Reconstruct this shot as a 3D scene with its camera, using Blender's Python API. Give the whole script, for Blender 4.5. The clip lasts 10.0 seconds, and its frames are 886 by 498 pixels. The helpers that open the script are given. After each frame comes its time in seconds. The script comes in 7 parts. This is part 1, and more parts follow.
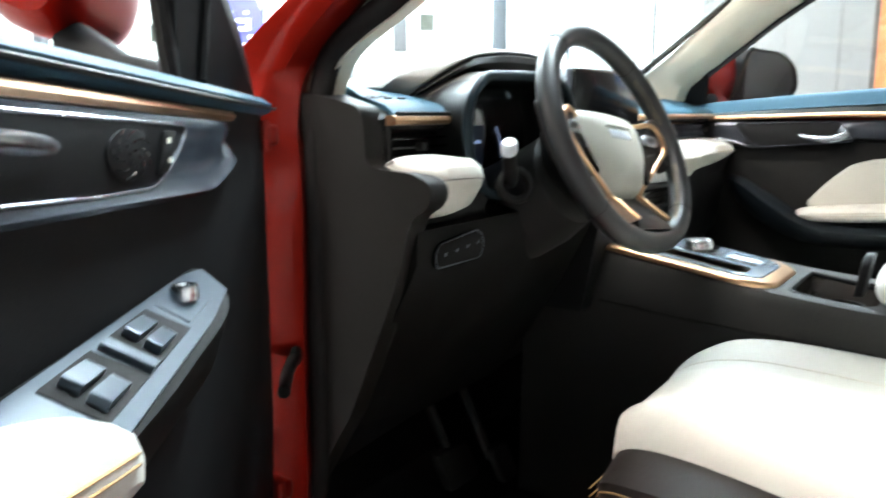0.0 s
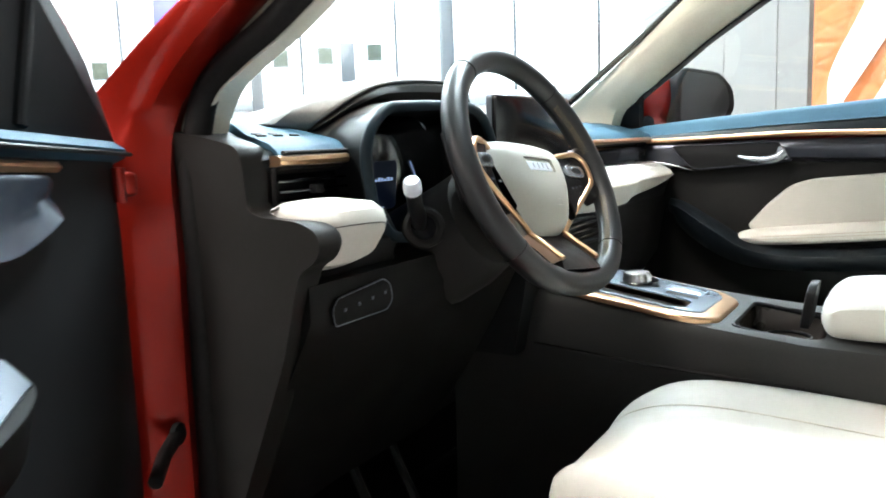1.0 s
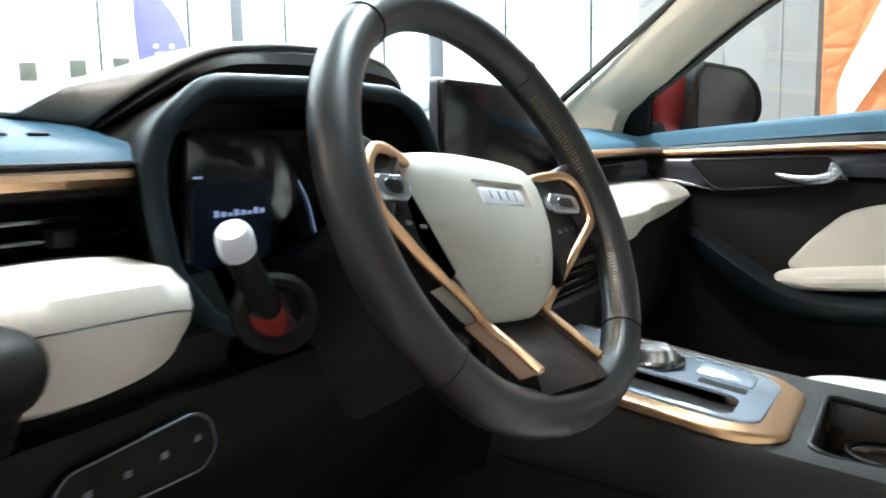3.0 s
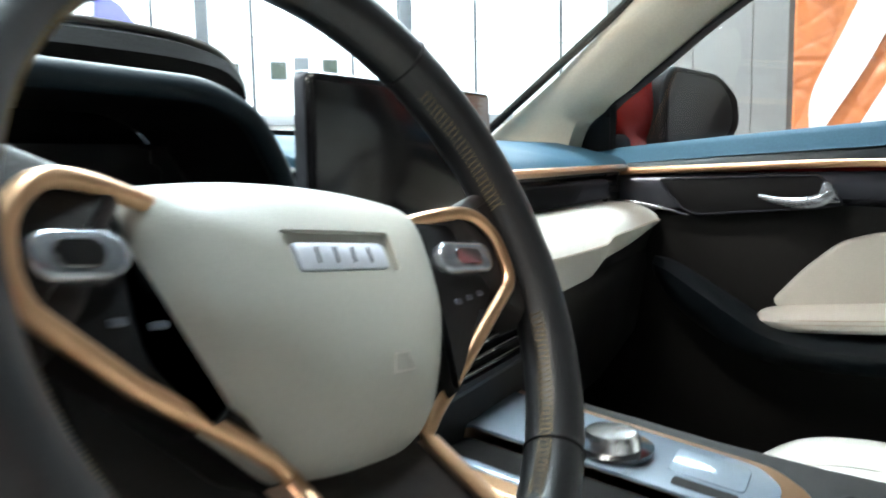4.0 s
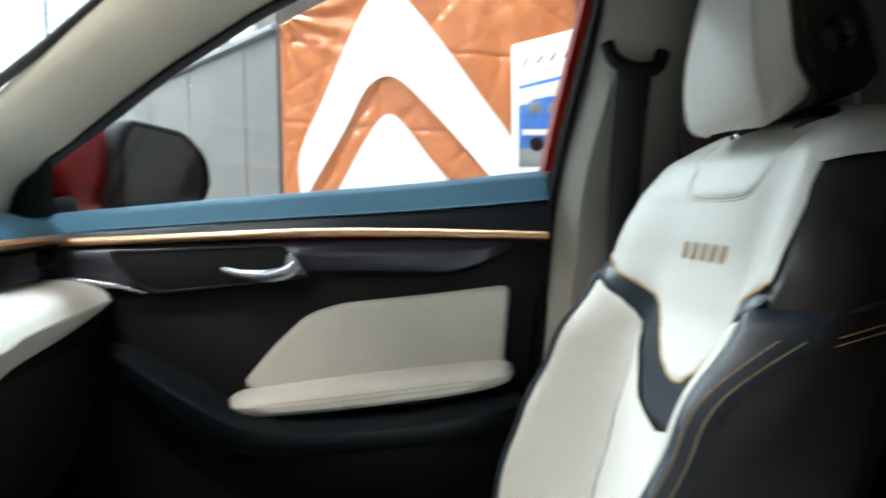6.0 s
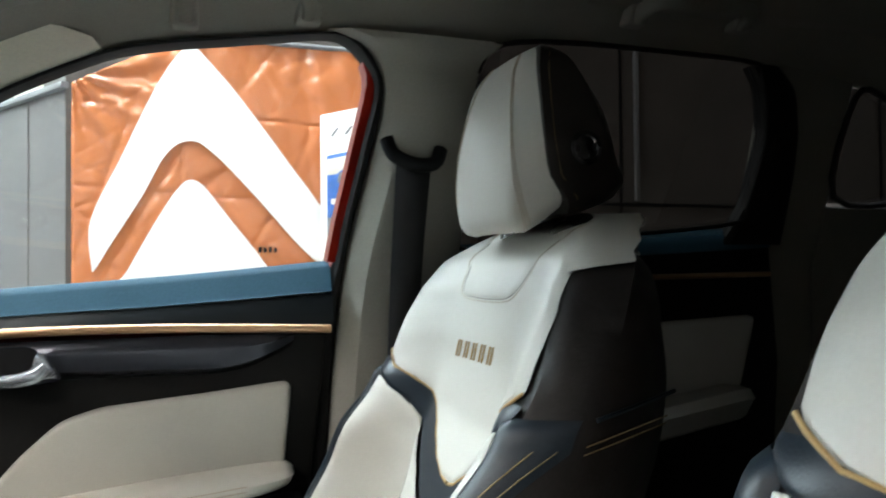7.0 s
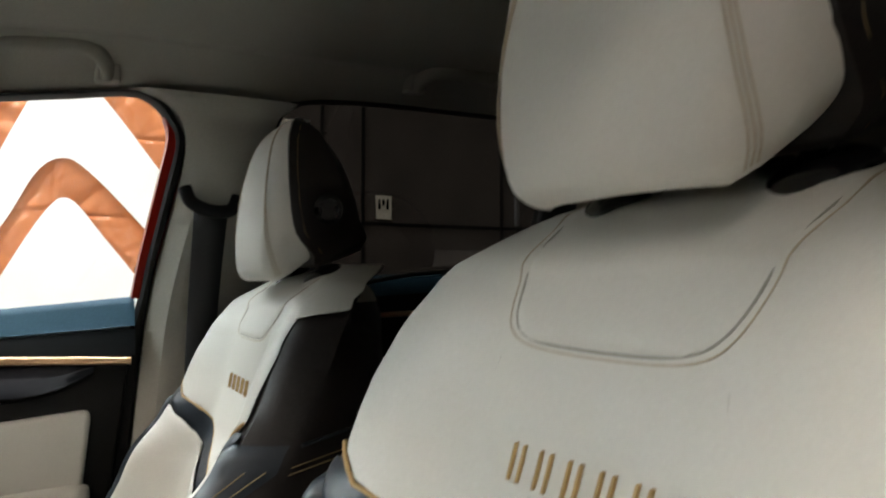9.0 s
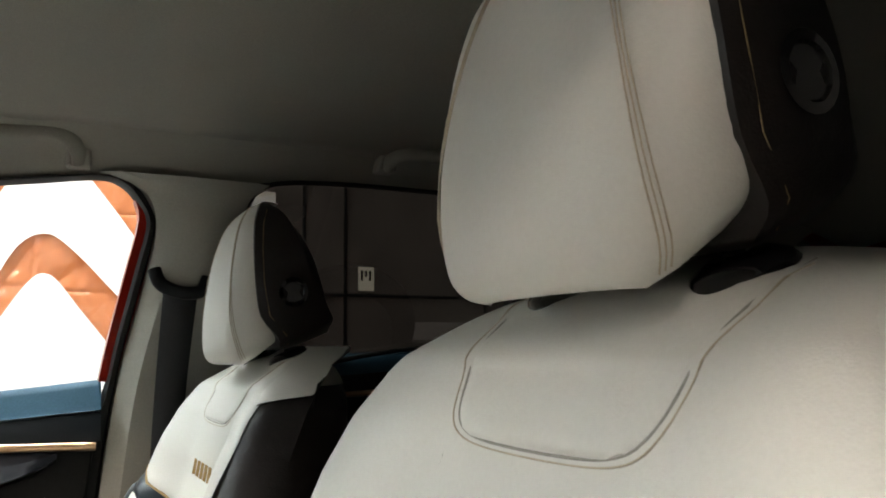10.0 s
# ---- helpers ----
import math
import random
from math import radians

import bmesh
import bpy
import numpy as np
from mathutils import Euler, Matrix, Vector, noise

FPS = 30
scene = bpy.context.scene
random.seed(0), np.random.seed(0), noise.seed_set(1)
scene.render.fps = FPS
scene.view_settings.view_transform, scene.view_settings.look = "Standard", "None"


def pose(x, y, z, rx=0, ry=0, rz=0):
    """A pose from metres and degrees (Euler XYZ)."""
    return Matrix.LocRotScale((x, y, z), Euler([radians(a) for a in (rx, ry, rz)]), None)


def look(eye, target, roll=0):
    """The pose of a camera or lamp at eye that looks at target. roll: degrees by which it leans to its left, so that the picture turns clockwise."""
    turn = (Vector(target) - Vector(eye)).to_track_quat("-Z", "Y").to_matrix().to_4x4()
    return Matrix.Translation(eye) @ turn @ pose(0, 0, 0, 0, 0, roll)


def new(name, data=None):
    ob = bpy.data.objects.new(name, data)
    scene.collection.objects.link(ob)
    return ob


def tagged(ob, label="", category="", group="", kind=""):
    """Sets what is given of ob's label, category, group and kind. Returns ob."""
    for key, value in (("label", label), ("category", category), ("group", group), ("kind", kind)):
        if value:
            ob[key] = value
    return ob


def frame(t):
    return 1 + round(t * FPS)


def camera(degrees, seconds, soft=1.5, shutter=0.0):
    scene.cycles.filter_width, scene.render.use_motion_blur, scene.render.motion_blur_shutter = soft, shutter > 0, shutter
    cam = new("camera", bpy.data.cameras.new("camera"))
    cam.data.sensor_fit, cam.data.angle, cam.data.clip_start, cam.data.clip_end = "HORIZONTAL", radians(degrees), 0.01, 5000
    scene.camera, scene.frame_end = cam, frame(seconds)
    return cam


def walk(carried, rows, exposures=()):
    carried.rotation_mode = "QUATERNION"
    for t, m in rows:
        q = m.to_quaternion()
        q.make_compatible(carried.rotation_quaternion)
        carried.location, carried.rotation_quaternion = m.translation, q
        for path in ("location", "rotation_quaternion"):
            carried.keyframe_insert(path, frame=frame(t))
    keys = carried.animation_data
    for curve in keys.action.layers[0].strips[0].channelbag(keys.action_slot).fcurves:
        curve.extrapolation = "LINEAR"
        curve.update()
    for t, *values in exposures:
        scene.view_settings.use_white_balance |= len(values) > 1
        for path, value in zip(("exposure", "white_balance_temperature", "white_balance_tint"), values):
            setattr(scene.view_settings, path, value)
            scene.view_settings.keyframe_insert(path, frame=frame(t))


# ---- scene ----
cam = camera(59.8, 10.0, soft=1.8, shutter=0.5)
PATH = [
    (0, (-1.472, 0.14, 1.058), (0.143, 1.268, 0.713), -0.2),
    (0.5, (-1.464, 0.134, 1.065), (0.245, 1.134, 0.79), -1.0),
    (1, (-1.34, 0.147, 1.066), (0.343, 1.191, 0.788), -2.1),
    (1.5, (-1.222, 0.153, 1.068), (0.4, 1.29, 0.789), -2.3),
    (2, (-1.111, 0.196, 1.063), (0.478, 1.377, 0.778), -1.8),
    (2.5, (-1.008, 0.265, 1.067), (0.645, 1.36, 0.804), -1.2),
    (2.7, (-0.975, 0.29, 1.066), (0.707, 1.338, 0.797), -1.1),
    (4, (-0.671, 0.373, 1.07), (1.067, 1.335, 0.84), -1.1),
    (4.5, (-0.578, 0.399, 1.064), (1.259, 1.16, 0.849), -1.2),
    (5, (-0.525, 0.392, 1.076), (1.408, 0.864, 0.87), -0.8),
    (5.5, (-0.495, 0.38, 1.084), (1.495, 0.476, 0.914), -0.6),
    (6, (-0.48, 0.332, 1.094), (1.505, 0.114, 0.977), -0.6),
    (6.2, (-0.483, 0.312, 1.101), (1.486, -0.028, 1.014), -1.0),
    (7.3, (-0.466, 0.257, 1.142), (1.401, -0.459, 1.203), -0.4),
    (7.5, (-0.47, 0.238, 1.14), (1.396, -0.478, 1.203), -0.5),
    (8, (-0.531, 0.217, 1.131), (1.3, -0.584, 1.212), 0.2),
    (8.5, (-0.619, 0.18, 1.135), (1.185, -0.68, 1.206), 0.1),
    (9, (-0.672, 0.157, 1.171), (1.111, -0.744, 1.256), -0.0),
    (9.5, (-0.683, 0.139, 1.196), (1.085, -0.773, 1.409), -0.4),
    (10, (-0.691, 0.137, 1.186), (1.062, -0.791, 1.448), -0.8),
]
walk(cam, [(t, look(eye, target, roll)) for t, eye, target, roll in PATH],
     exposures=[(0, 0.66, 6400, 10), (2.0, 0.62, 6450, 11), (2.7, 0.46, 6450, 11), (4.0, 0.02, 6350, 10), (4.5, -0.14, 6350, 10), (5.0, -0.08, 6300, 9), (5.5, -0.26, 6300, 9), (6.2, -0.27, 6300, 9), (7.5, -0.44, 6550, 11), (8.5, -0.52, 6850, 13), (9.0, -0.50, 7050, 15), (9.5, -0.30, 7050, 15), (10, -0.12, 7050, 15)])

# ---- world and light ----
world = bpy.data.worlds.new("hall_air")
scene.world = world
world.use_nodes = True
world.node_tree.nodes["Background"].inputs[0].default_value = (0.9, 0.95, 1.0, 1)
world.node_tree.nodes["Background"].inputs[1].default_value = 0.25


# ---- materials ----
def mat(name, color, rough=0.5, metal=0.0, grain=0.0, scale=200.0, bump=0.0, coat=0.0, blotch=0.0, blotch_scale=6.0, spec=0.5, sheen=0.0, soft=0.0):
    """A principled surface with fine grain and larger blotches of wear at real-world size."""
    m = bpy.data.materials.new(name)
    m.use_nodes = True
    nt = m.node_tree
    b = nt.nodes["Principled BSDF"]
    b.inputs["Base Color"].default_value = (*color, 1)
    b.inputs["Roughness"].default_value = rough
    b.inputs["Metallic"].default_value = metal
    b.inputs["Coat Weight"].default_value = coat
    b.inputs["Coat Roughness"].default_value = 0.06
    b.inputs["Specular IOR Level"].default_value = spec
    b.inputs["Sheen Weight"].default_value = sheen
    co = nt.nodes.new("ShaderNodeTexCoord")
    if grain or blotch:
        n1 = nt.nodes.new("ShaderNodeTexNoise")
        n1.inputs["Scale"].default_value = scale
        n1.inputs["Detail"].default_value = 3
        n2 = nt.nodes.new("ShaderNodeTexNoise")
        n2.inputs["Scale"].default_value = blotch_scale
        n2.inputs["Detail"].default_value = 4
        nt.links.new(co.outputs["Object"], n1.inputs["Vector"])
        nt.links.new(co.outputs["Object"], n2.inputs["Vector"])
        r1 = nt.nodes.new("ShaderNodeMapRange")
        r1.inputs[1].default_value, r1.inputs[2].default_value = 0.3, 0.7
        r1.inputs[3].default_value, r1.inputs[4].default_value = 1 - grain, 1 + grain
        r2 = nt.nodes.new("ShaderNodeMapRange")
        r2.inputs[1].default_value, r2.inputs[2].default_value = 0.3, 0.7
        r2.inputs[3].default_value, r2.inputs[4].default_value = 1 - blotch, 1 + blotch
        nt.links.new(n1.outputs["Fac"], r1.inputs[0])
        nt.links.new(n2.outputs["Fac"], r2.inputs[0])
        mul = nt.nodes.new("ShaderNodeMath")
        mul.operation = "MULTIPLY"
        nt.links.new(r1.outputs[0], mul.inputs[0])
        nt.links.new(r2.outputs[0], mul.inputs[1])
        sc = nt.nodes.new("ShaderNodeVectorMath")
        sc.operation = "SCALE"
        sc.inputs[0].default_value = color
        nt.links.new(mul.outputs[0], sc.inputs["Scale"])
        nt.links.new(sc.outputs[0], b.inputs["Base Color"])
        rr = nt.nodes.new("ShaderNodeMapRange")
        rr.inputs[1].default_value, rr.inputs[2].default_value = 0.3, 0.7
        rr.inputs[3].default_value, rr.inputs[4].default_value = max(0.02, rough - 0.06), min(1, rough + 0.06)
        nt.links.new(n2.outputs["Fac"], rr.inputs[0])
        if metal == 0:
            nt.links.new(rr.outputs[0], b.inputs["Roughness"])
    if bump:
        v = nt.nodes.new("ShaderNodeTexVoronoi")
        v.inputs["Scale"].default_value = scale * 2
        nt.links.new(co.outputs["Object"], v.inputs["Vector"])
        bp = nt.nodes.new("ShaderNodeBump")
        bp.inputs["Strength"].default_value = bump
        bp.inputs["Distance"].default_value = 0.0003
        nt.links.new(v.outputs["Distance"], bp.inputs["Height"])
        if soft:
            n3 = nt.nodes.new("ShaderNodeTexNoise")
            n3.inputs["Scale"].default_value = 22.0
            n3.inputs["Detail"].default_value = 3
            n3.inputs["Distortion"].default_value = 0.8
            nt.links.new(co.outputs["Object"], n3.inputs["Vector"])
            b2 = nt.nodes.new("ShaderNodeBump")
            b2.inputs["Strength"].default_value = soft
            b2.inputs["Distance"].default_value = 0.006
            nt.links.new(n3.outputs["Fac"], b2.inputs["Height"])
            nt.links.new(b2.outputs[0], bp.inputs["Normal"])
        nt.links.new(bp.outputs[0], b.inputs["Normal"])
    return m


def glow(name, color, strength):
    m = mat(name, color, 0.5)
    b = m.node_tree.nodes["Principled BSDF"]
    b.inputs["Emission Color"].default_value = (*color, 1)
    b.inputs["Emission Strength"].default_value = strength
    return m


def glass_mat(name, tint, rough=0.0):
    """Thin pane: mostly clear, with a tint and a gloss that grows at grazing angles."""
    m = bpy.data.materials.new(name)
    m.use_nodes = True
    nt = m.node_tree
    nt.nodes.clear()
    out = nt.nodes.new("ShaderNodeOutputMaterial")
    tr = nt.nodes.new("ShaderNodeBsdfTransparent")
    tr.inputs[0].default_value = (*tint, 1)
    gl = nt.nodes.new("ShaderNodeBsdfGlossy")
    gl.inputs["Roughness"].default_value = rough
    lw = nt.nodes.new("ShaderNodeLayerWeight")
    lw.inputs[0].default_value = 0.5
    pw = nt.nodes.new("ShaderNodeMath")
    pw.operation = "POWER"
    pw.inputs[1].default_value = 5.0
    fr = nt.nodes.new("ShaderNodeMath")
    fr.operation = "MULTIPLY_ADD"
    fr.inputs[1].default_value, fr.inputs[2].default_value = 0.7, 0.045
    nt.links.new(lw.outputs["Facing"], pw.inputs[0])
    nt.links.new(pw.outputs[0], fr.inputs[0])
    mx = nt.nodes.new("ShaderNodeMixShader")
    nt.links.new(fr.outputs[0], mx.inputs[0])
    nt.links.new(tr.outputs[0], mx.inputs[1])
    nt.links.new(gl.outputs[0], mx.inputs[2])
    nt.links.new(mx.outputs[0], out.inputs[0])
    return m


WHITE_LEATHER = mat("ivory_leather", (0.56, 0.54, 0.492), 0.48, grain=0.02, scale=320, bump=0.25, blotch=0.03, blotch_scale=7, soft=0.07)
HUB_IVORY = mat("ivory_soft_plastic", (0.42, 0.415, 0.37), 0.45, grain=0.02, scale=320, bump=0.2, blotch=0.03, blotch_scale=9)
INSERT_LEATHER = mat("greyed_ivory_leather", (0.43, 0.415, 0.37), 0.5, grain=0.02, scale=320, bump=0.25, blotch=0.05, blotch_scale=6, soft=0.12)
DARK_LEATHER = mat("black_leather", (0.018, 0.0145, 0.0135), 0.42, grain=0.12, scale=260, bump=0.4, blotch=0.1, blotch_scale=9, spec=0.22, soft=0.25)
RIM_LEATHER = mat("smooth_black_rim_leather", (0.012, 0.012, 0.013), 0.40, grain=0.1, scale=260, bump=0.3, blotch=0.08, blotch_scale=9, spec=0.5)
NAVY_LEATHER = mat("blue_black_leather", (0.011, 0.017, 0.025), 0.38, grain=0.1, scale=260, bump=0.4, blotch=0.08)
DARK_PLASTIC = mat("charcoal_grained_plastic", (0.0078, 0.0075, 0.0072), 0.50, grain=0.12, scale=350, bump=0.5, blotch=0.08, spec=0.10)
GREY_PLASTIC = mat("warm_grey_plastic", (0.017, 0.0162, 0.0155), 0.55, grain=0.1, scale=350, bump=0.4, blotch=0.1, spec=0.2)
SOFT_PLASTIC = mat("black_soft_plastic", (0.0085, 0.0085, 0.0092), 0.45, grain=0.1, scale=350, bump=0.4, blotch=0.1, spec=0.13)
TOP_PLASTIC = mat("blue_grey_soft_plastic", (0.034, 0.082, 0.120), 0.55, grain=0.1, scale=350, bump=0.2, blotch=0.06, spec=0.07)
SHELF_PLASTIC = mat("teal_black_soft_plastic", (0.0065, 0.0095, 0.0125), 0.42, grain=0.1, scale=350, bump=0.3, blotch=0.08, spec=0.3)
CAP_GREY = mat("brown_grey_grained_plastic", (0.0125, 0.0115, 0.0108), 0.5, grain=0.12, scale=350, bump=0.5, blotch=0.08, spec=0.15)
BEZEL_TEAL = mat("teal_black_satin_plastic", (0.011, 0.019, 0.025), 0.5, grain=0.08, scale=350, bump=0.2, blotch=0.05, spec=0.15)
# hood shell: base colour lifted to carry the windscreen's sheen
SHELL_SHEEN = mat("sheen_paled_grey_plastic", (0.16, 0.152, 0.14), 0.42, grain=0.1, scale=350, bump=0.3, blotch=0.05, spec=0.5)
# paler copy of GOLD, with the light on the spoke plates in its colour
GOLD_LIT = mat("lit_rose_gold_satin", (0.66, 0.46, 0.34), 0.42, metal=0.55, grain=0.03, scale=600, blotch=0.02)
# grey base stands for the cabin reflected in the cluster's pane
CLUSTER_GLASS = mat("reflection_greyed_cluster_glass", (0.034, 0.033, 0.036), 0.10, grain=0.02, scale=60, spec=1.0)
# hood cheek: lifted likewise, its sheen sits in the base colour
CHEEK_SHEEN = mat("sheen_lifted_grey_plastic", (0.070, 0.065, 0.060), 0.48, grain=0.1, scale=350, bump=0.3, blotch=0.06, spec=0.25)
SATIN = mat("graphite_satin_trim", (0.10, 0.112, 0.135), 0.32, metal=0.55, grain=0.03, scale=500, blotch=0.025, blotch_scale=14)
GRAPHITE = mat("dark_graphite_satin", (0.050, 0.053, 0.066), 0.20, metal=0.6, grain=0.03, scale=500, blotch=0.03, blotch_scale=14)
BLUE_SATIN = mat("blue_grey_metal_panel", (0.30, 0.37, 0.45), 0.13, metal=0.35, grain=0.02, scale=300, blotch=0.02, blotch_scale=14)
PANEL_BLUE = mat("blue_graphite_lacquer", (0.062, 0.074, 0.098), 0.2, metal=0.6, grain=0.03, scale=500, blotch=0.03, blotch_scale=14)
CUP_BROWN = mat("dark_brown_plastic", (0.022, 0.017, 0.014), 0.3, grain=0.1, scale=300, blotch=0.1, spec=0.4)
SWITCH_BLUE = mat("blue_grey_satin_plastic", (0.042, 0.056, 0.072), 0.32, metal=0.3, grain=0.03, scale=400, blotch=0.03, blotch_scale=12, spec=0.4)
GLOSS_BLACK = mat("piano_black", (0.008, 0.008, 0.009), 0.08, coat=1.0, grain=0.1, scale=40, blotch=0.1)
SCREEN = mat("dark_display_glass", (0.006, 0.006, 0.007), 0.16, coat=0.15, spec=0.35)
GOLD = mat("rose_gold_trim", (0.62, 0.38, 0.22), 0.30, metal=0.9, grain=0.02, scale=600, blotch=0.02)
GOLD_THREAD = mat("golden_thread", (0.42, 0.27, 0.11), 0.6, grain=0.1, scale=500)
WHITE_THREAD = mat("pale_thread", (0.62, 0.57, 0.48), 0.7, grain=0.1, scale=500)
SEAM = mat("shaded_leather_seam", (0.27, 0.255, 0.22), 0.7, grain=0.1, scale=500)
PANEL_THREAD = mat("tan_panel_thread", (0.42, 0.36, 0.27), 0.7, grain=0.1, scale=500)
STITCH = mat("dull_gold_thread", (0.22, 0.155, 0.07), 0.7, grain=0.1, scale=500)
BADGE = mat("bright_silver_badge", (0.62, 0.65, 0.72), 0.5, metal=0.25, grain=0.05, scale=300)
SILVER = mat("pale_silver_paint", (0.36, 0.38, 0.42), 0.24, metal=0.8, grain=0.03, scale=200)
CHROME = mat("satin_chrome", (0.75, 0.76, 0.78), 0.26, metal=1.0, grain=0.03, scale=120, blotch=0.04)
RED = mat("red_car_paint", (0.21, 0.0095, 0.0045), 0.30, metal=0.55, grain=0.04, scale=900, coat=0.25, spec=0.1)
RUBBER = mat("black_rubber_seal", (0.011, 0.010, 0.010), 0.6, grain=0.15, scale=150, bump=0.3, blotch=0.1, spec=0.12)
CREAM = mat("cream_pillar_trim", (0.56, 0.52, 0.42), 0.62, grain=0.05, scale=300, bump=0.3, blotch=0.04)
HEADLINER = mat("grey_beige_headliner_cloth", (0.205, 0.195, 0.165), 0.9, grain=0.08, scale=500, bump=0.4, blotch=0.05)
RAIL_CLOTH = mat("grey_beige_rail_trim", (0.225, 0.215, 0.185), 0.85, grain=0.06, scale=500, bump=0.4, blotch=0.05)
CARPET = mat("black_carpet", (0.006, 0.006, 0.006), 0.95, grain=0.3, scale=400, bump=0.8, blotch=0.2, spec=0.1)
WEBBING = mat("black_belt_webbing", (0.015, 0.015, 0.016), 0.7, grain=0.2, scale=600, bump=0.6)
PILLAR_GREY = mat("pale_grey_pillar_trim", (0.30, 0.288, 0.25), 0.6, grain=0.05, scale=300, bump=0.3, blotch=0.04)
CLEAR = glass_mat("clear_glass", (0.93, 0.95, 0.94))
TINTED = glass_mat("dark_tinted_glass", (0.085, 0.08, 0.075))
# dull and dark: the reflected partition wall is put into the base colour
MIRROR = mat("reflection_darkened_mirror_glass", (0.055, 0.055, 0.058), 0.3, metal=0.8)
ORANGE_CLOTH = mat("orange_banner_cloth", (0.55, 0.18, 0.068), 0.20, grain=0.05, scale=60, blotch=0.06, blotch_scale=3, spec=0.8)
WHITE_CLOTH = mat("white_banner_print", (0.85, 0.84, 0.82), 0.5, grain=0.02, scale=60, blotch=0.03, blotch_scale=3)
GREY_WALL = mat("dark_grey_wall_panel", (0.080, 0.068, 0.062), 0.42, grain=0.1, scale=30, blotch=0.25, blotch_scale=2.2, bump=0.1)
WHITE_WALL = mat("white_hall_panel", (0.82, 0.81, 0.79), 0.55, grain=0.03, scale=20, blotch=0.04, blotch_scale=0.7)
COLUMN_GREY = mat("dark_grey_painted_steel", (0.055, 0.054, 0.058), 0.5, grain=0.06, scale=30, blotch=0.08)
STEEL_GREY = mat("grey_painted_steel", (0.20, 0.20, 0.21), 0.5, grain=0.06, scale=30, blotch=0.08)
CONCRETE = mat("grey_hall_floor", (0.22, 0.215, 0.205), 0.4, grain=0.06, scale=25, blotch=0.1, blotch_scale=1.2)
ORANGE_PLASTIC = mat("orange_plastic", (0.8, 0.16, 0.03), 0.4, grain=0.03, scale=200)
BLUE_CLOTH = mat("violet_blue_flag_cloth", (0.055, 0.05, 0.25), 0.6, grain=0.05, scale=50, blotch=0.06, blotch_scale=3)
PAPER = mat("pale_paper", (0.75, 0.72, 0.62), 0.7, grain=0.03, scale=200)
BLUE_PRINT = mat("blue_poster_print", (0.05, 0.16, 0.5), 0.4, grain=0.1, scale=40, blotch=0.3, blotch_scale=12)
WINDOW_DARK = mat("dim_window_glass", (0.05, 0.055, 0.042), 0.15, grain=0.1, scale=10, blotch=0.2, blotch_scale=3)
CLUSTER_BLUE = glow("cluster_display_blue", (0.008, 0.014, 0.036), 0.10)
CLUSTER_LIT = glow("cluster_display_lit", (0.4, 0.55, 0.9), 0.35)
LAMP = glow("cool_hall_lamp_glow", (0.80, 0.95, 1.0), 88.0)
WARM_LAMP = glow("warm_hall_lamp_glow", (1.0, 0.95, 0.87), 52.0)


# ---- mesh tools ----
def part(name, bm, material, parent=None, label="", smooth=True):
    """Links a bmesh as one mesh object, under a thing or a part."""
    me = bpy.data.meshes.new(name)
    bmesh.ops.recalc_face_normals(bm, faces=bm.faces)
    bm.to_mesh(me)
    bm.free()
    me.materials.append(material)
    if smooth:
        me.polygons.foreach_set("use_smooth", [True] * len(me.polygons))
        me.set_sharp_from_angle(angle=radians(38))
    ob = new(name, me)
    if parent is not None:
        ob.parent = parent
        ob.matrix_parent_inverse = parent.matrix_world.inverted()
    if label:
        ob["label"] = label
    return ob


def thing(name, label, category, at=(0, 0, 0), group="", kind=""):
    ob = new(name)
    ob.location = at
    ob.empty_display_size = 0.05
    bpy.context.view_layer.update()
    return tagged(ob, label, category, group, kind)


def V(*p):
    return Vector(p)


def curve(pts, n=8, closed=False):
    """Catmull-Rom through the points."""
    pts = [Vector(p) for p in pts]
    out, m = [], len(pts)
    for i in range(m if closed else m - 1):
        p0 = pts[i - 1] if (closed or i) else pts[0]
        p1, p2 = pts[i], pts[(i + 1) % m]
        p3 = pts[(i + 2) % m] if (closed or i + 2 < m) else pts[-1]
        for k in range(n):
            t = k / n
            out.append(0.5 * (2 * p1 + (p2 - p0) * t + (2 * p0 - 5 * p1 + 4 * p2 - p3) * t * t + (3 * p1 - p0 - 3 * p2 + p3) * t ** 3))
    if not closed:
        out.append(pts[-1])
    return out


def fillet(pts, r, n=5):
    """Rounds the corners of a closed 2D polygon."""
    out, m = [], len(pts)
    for i in range(m):
        a, b, c = Vector(pts[i - 1]), Vector(pts[i]), Vector(pts[(i + 1) % m])
        rr = min(r, (a - b).length * 0.45, (c - b).length * 0.45)
        s, e = b + (a - b).normalized() * rr, b + (c - b).normalized() * rr
        for k in range(n + 1):
            t = k / n
            out.append(s * (1 - t) ** 2 + b * 2 * t * (1 - t) + e * t * t)
    return out


def bridge(bm, rings, closed=True, caps=True):
    """Skins a list of rings of points, all of the same count."""
    vs = [[bm.verts.new(p) for p in r] for r in rings]
    n = len(vs[0])
    for a, b in zip(vs, vs[1:]):
        for j in range(n if closed else n - 1):
            k = (j + 1) % n
            bm.faces.new((a[j], a[k], b[k], b[j]))
    if caps and closed:
        bm.faces.new(vs[0])
        bm.faces.new(vs[-1])
    return vs


def loft(rings, closed=True, caps=True, dense=0):
    bm = bmesh.new()
    if dense:
        cols = [curve(col, dense) for col in zip(*rings)]
        rings = [list(r) for r in zip(*cols)]
    bridge(bm, rings, closed, caps)
    return bm


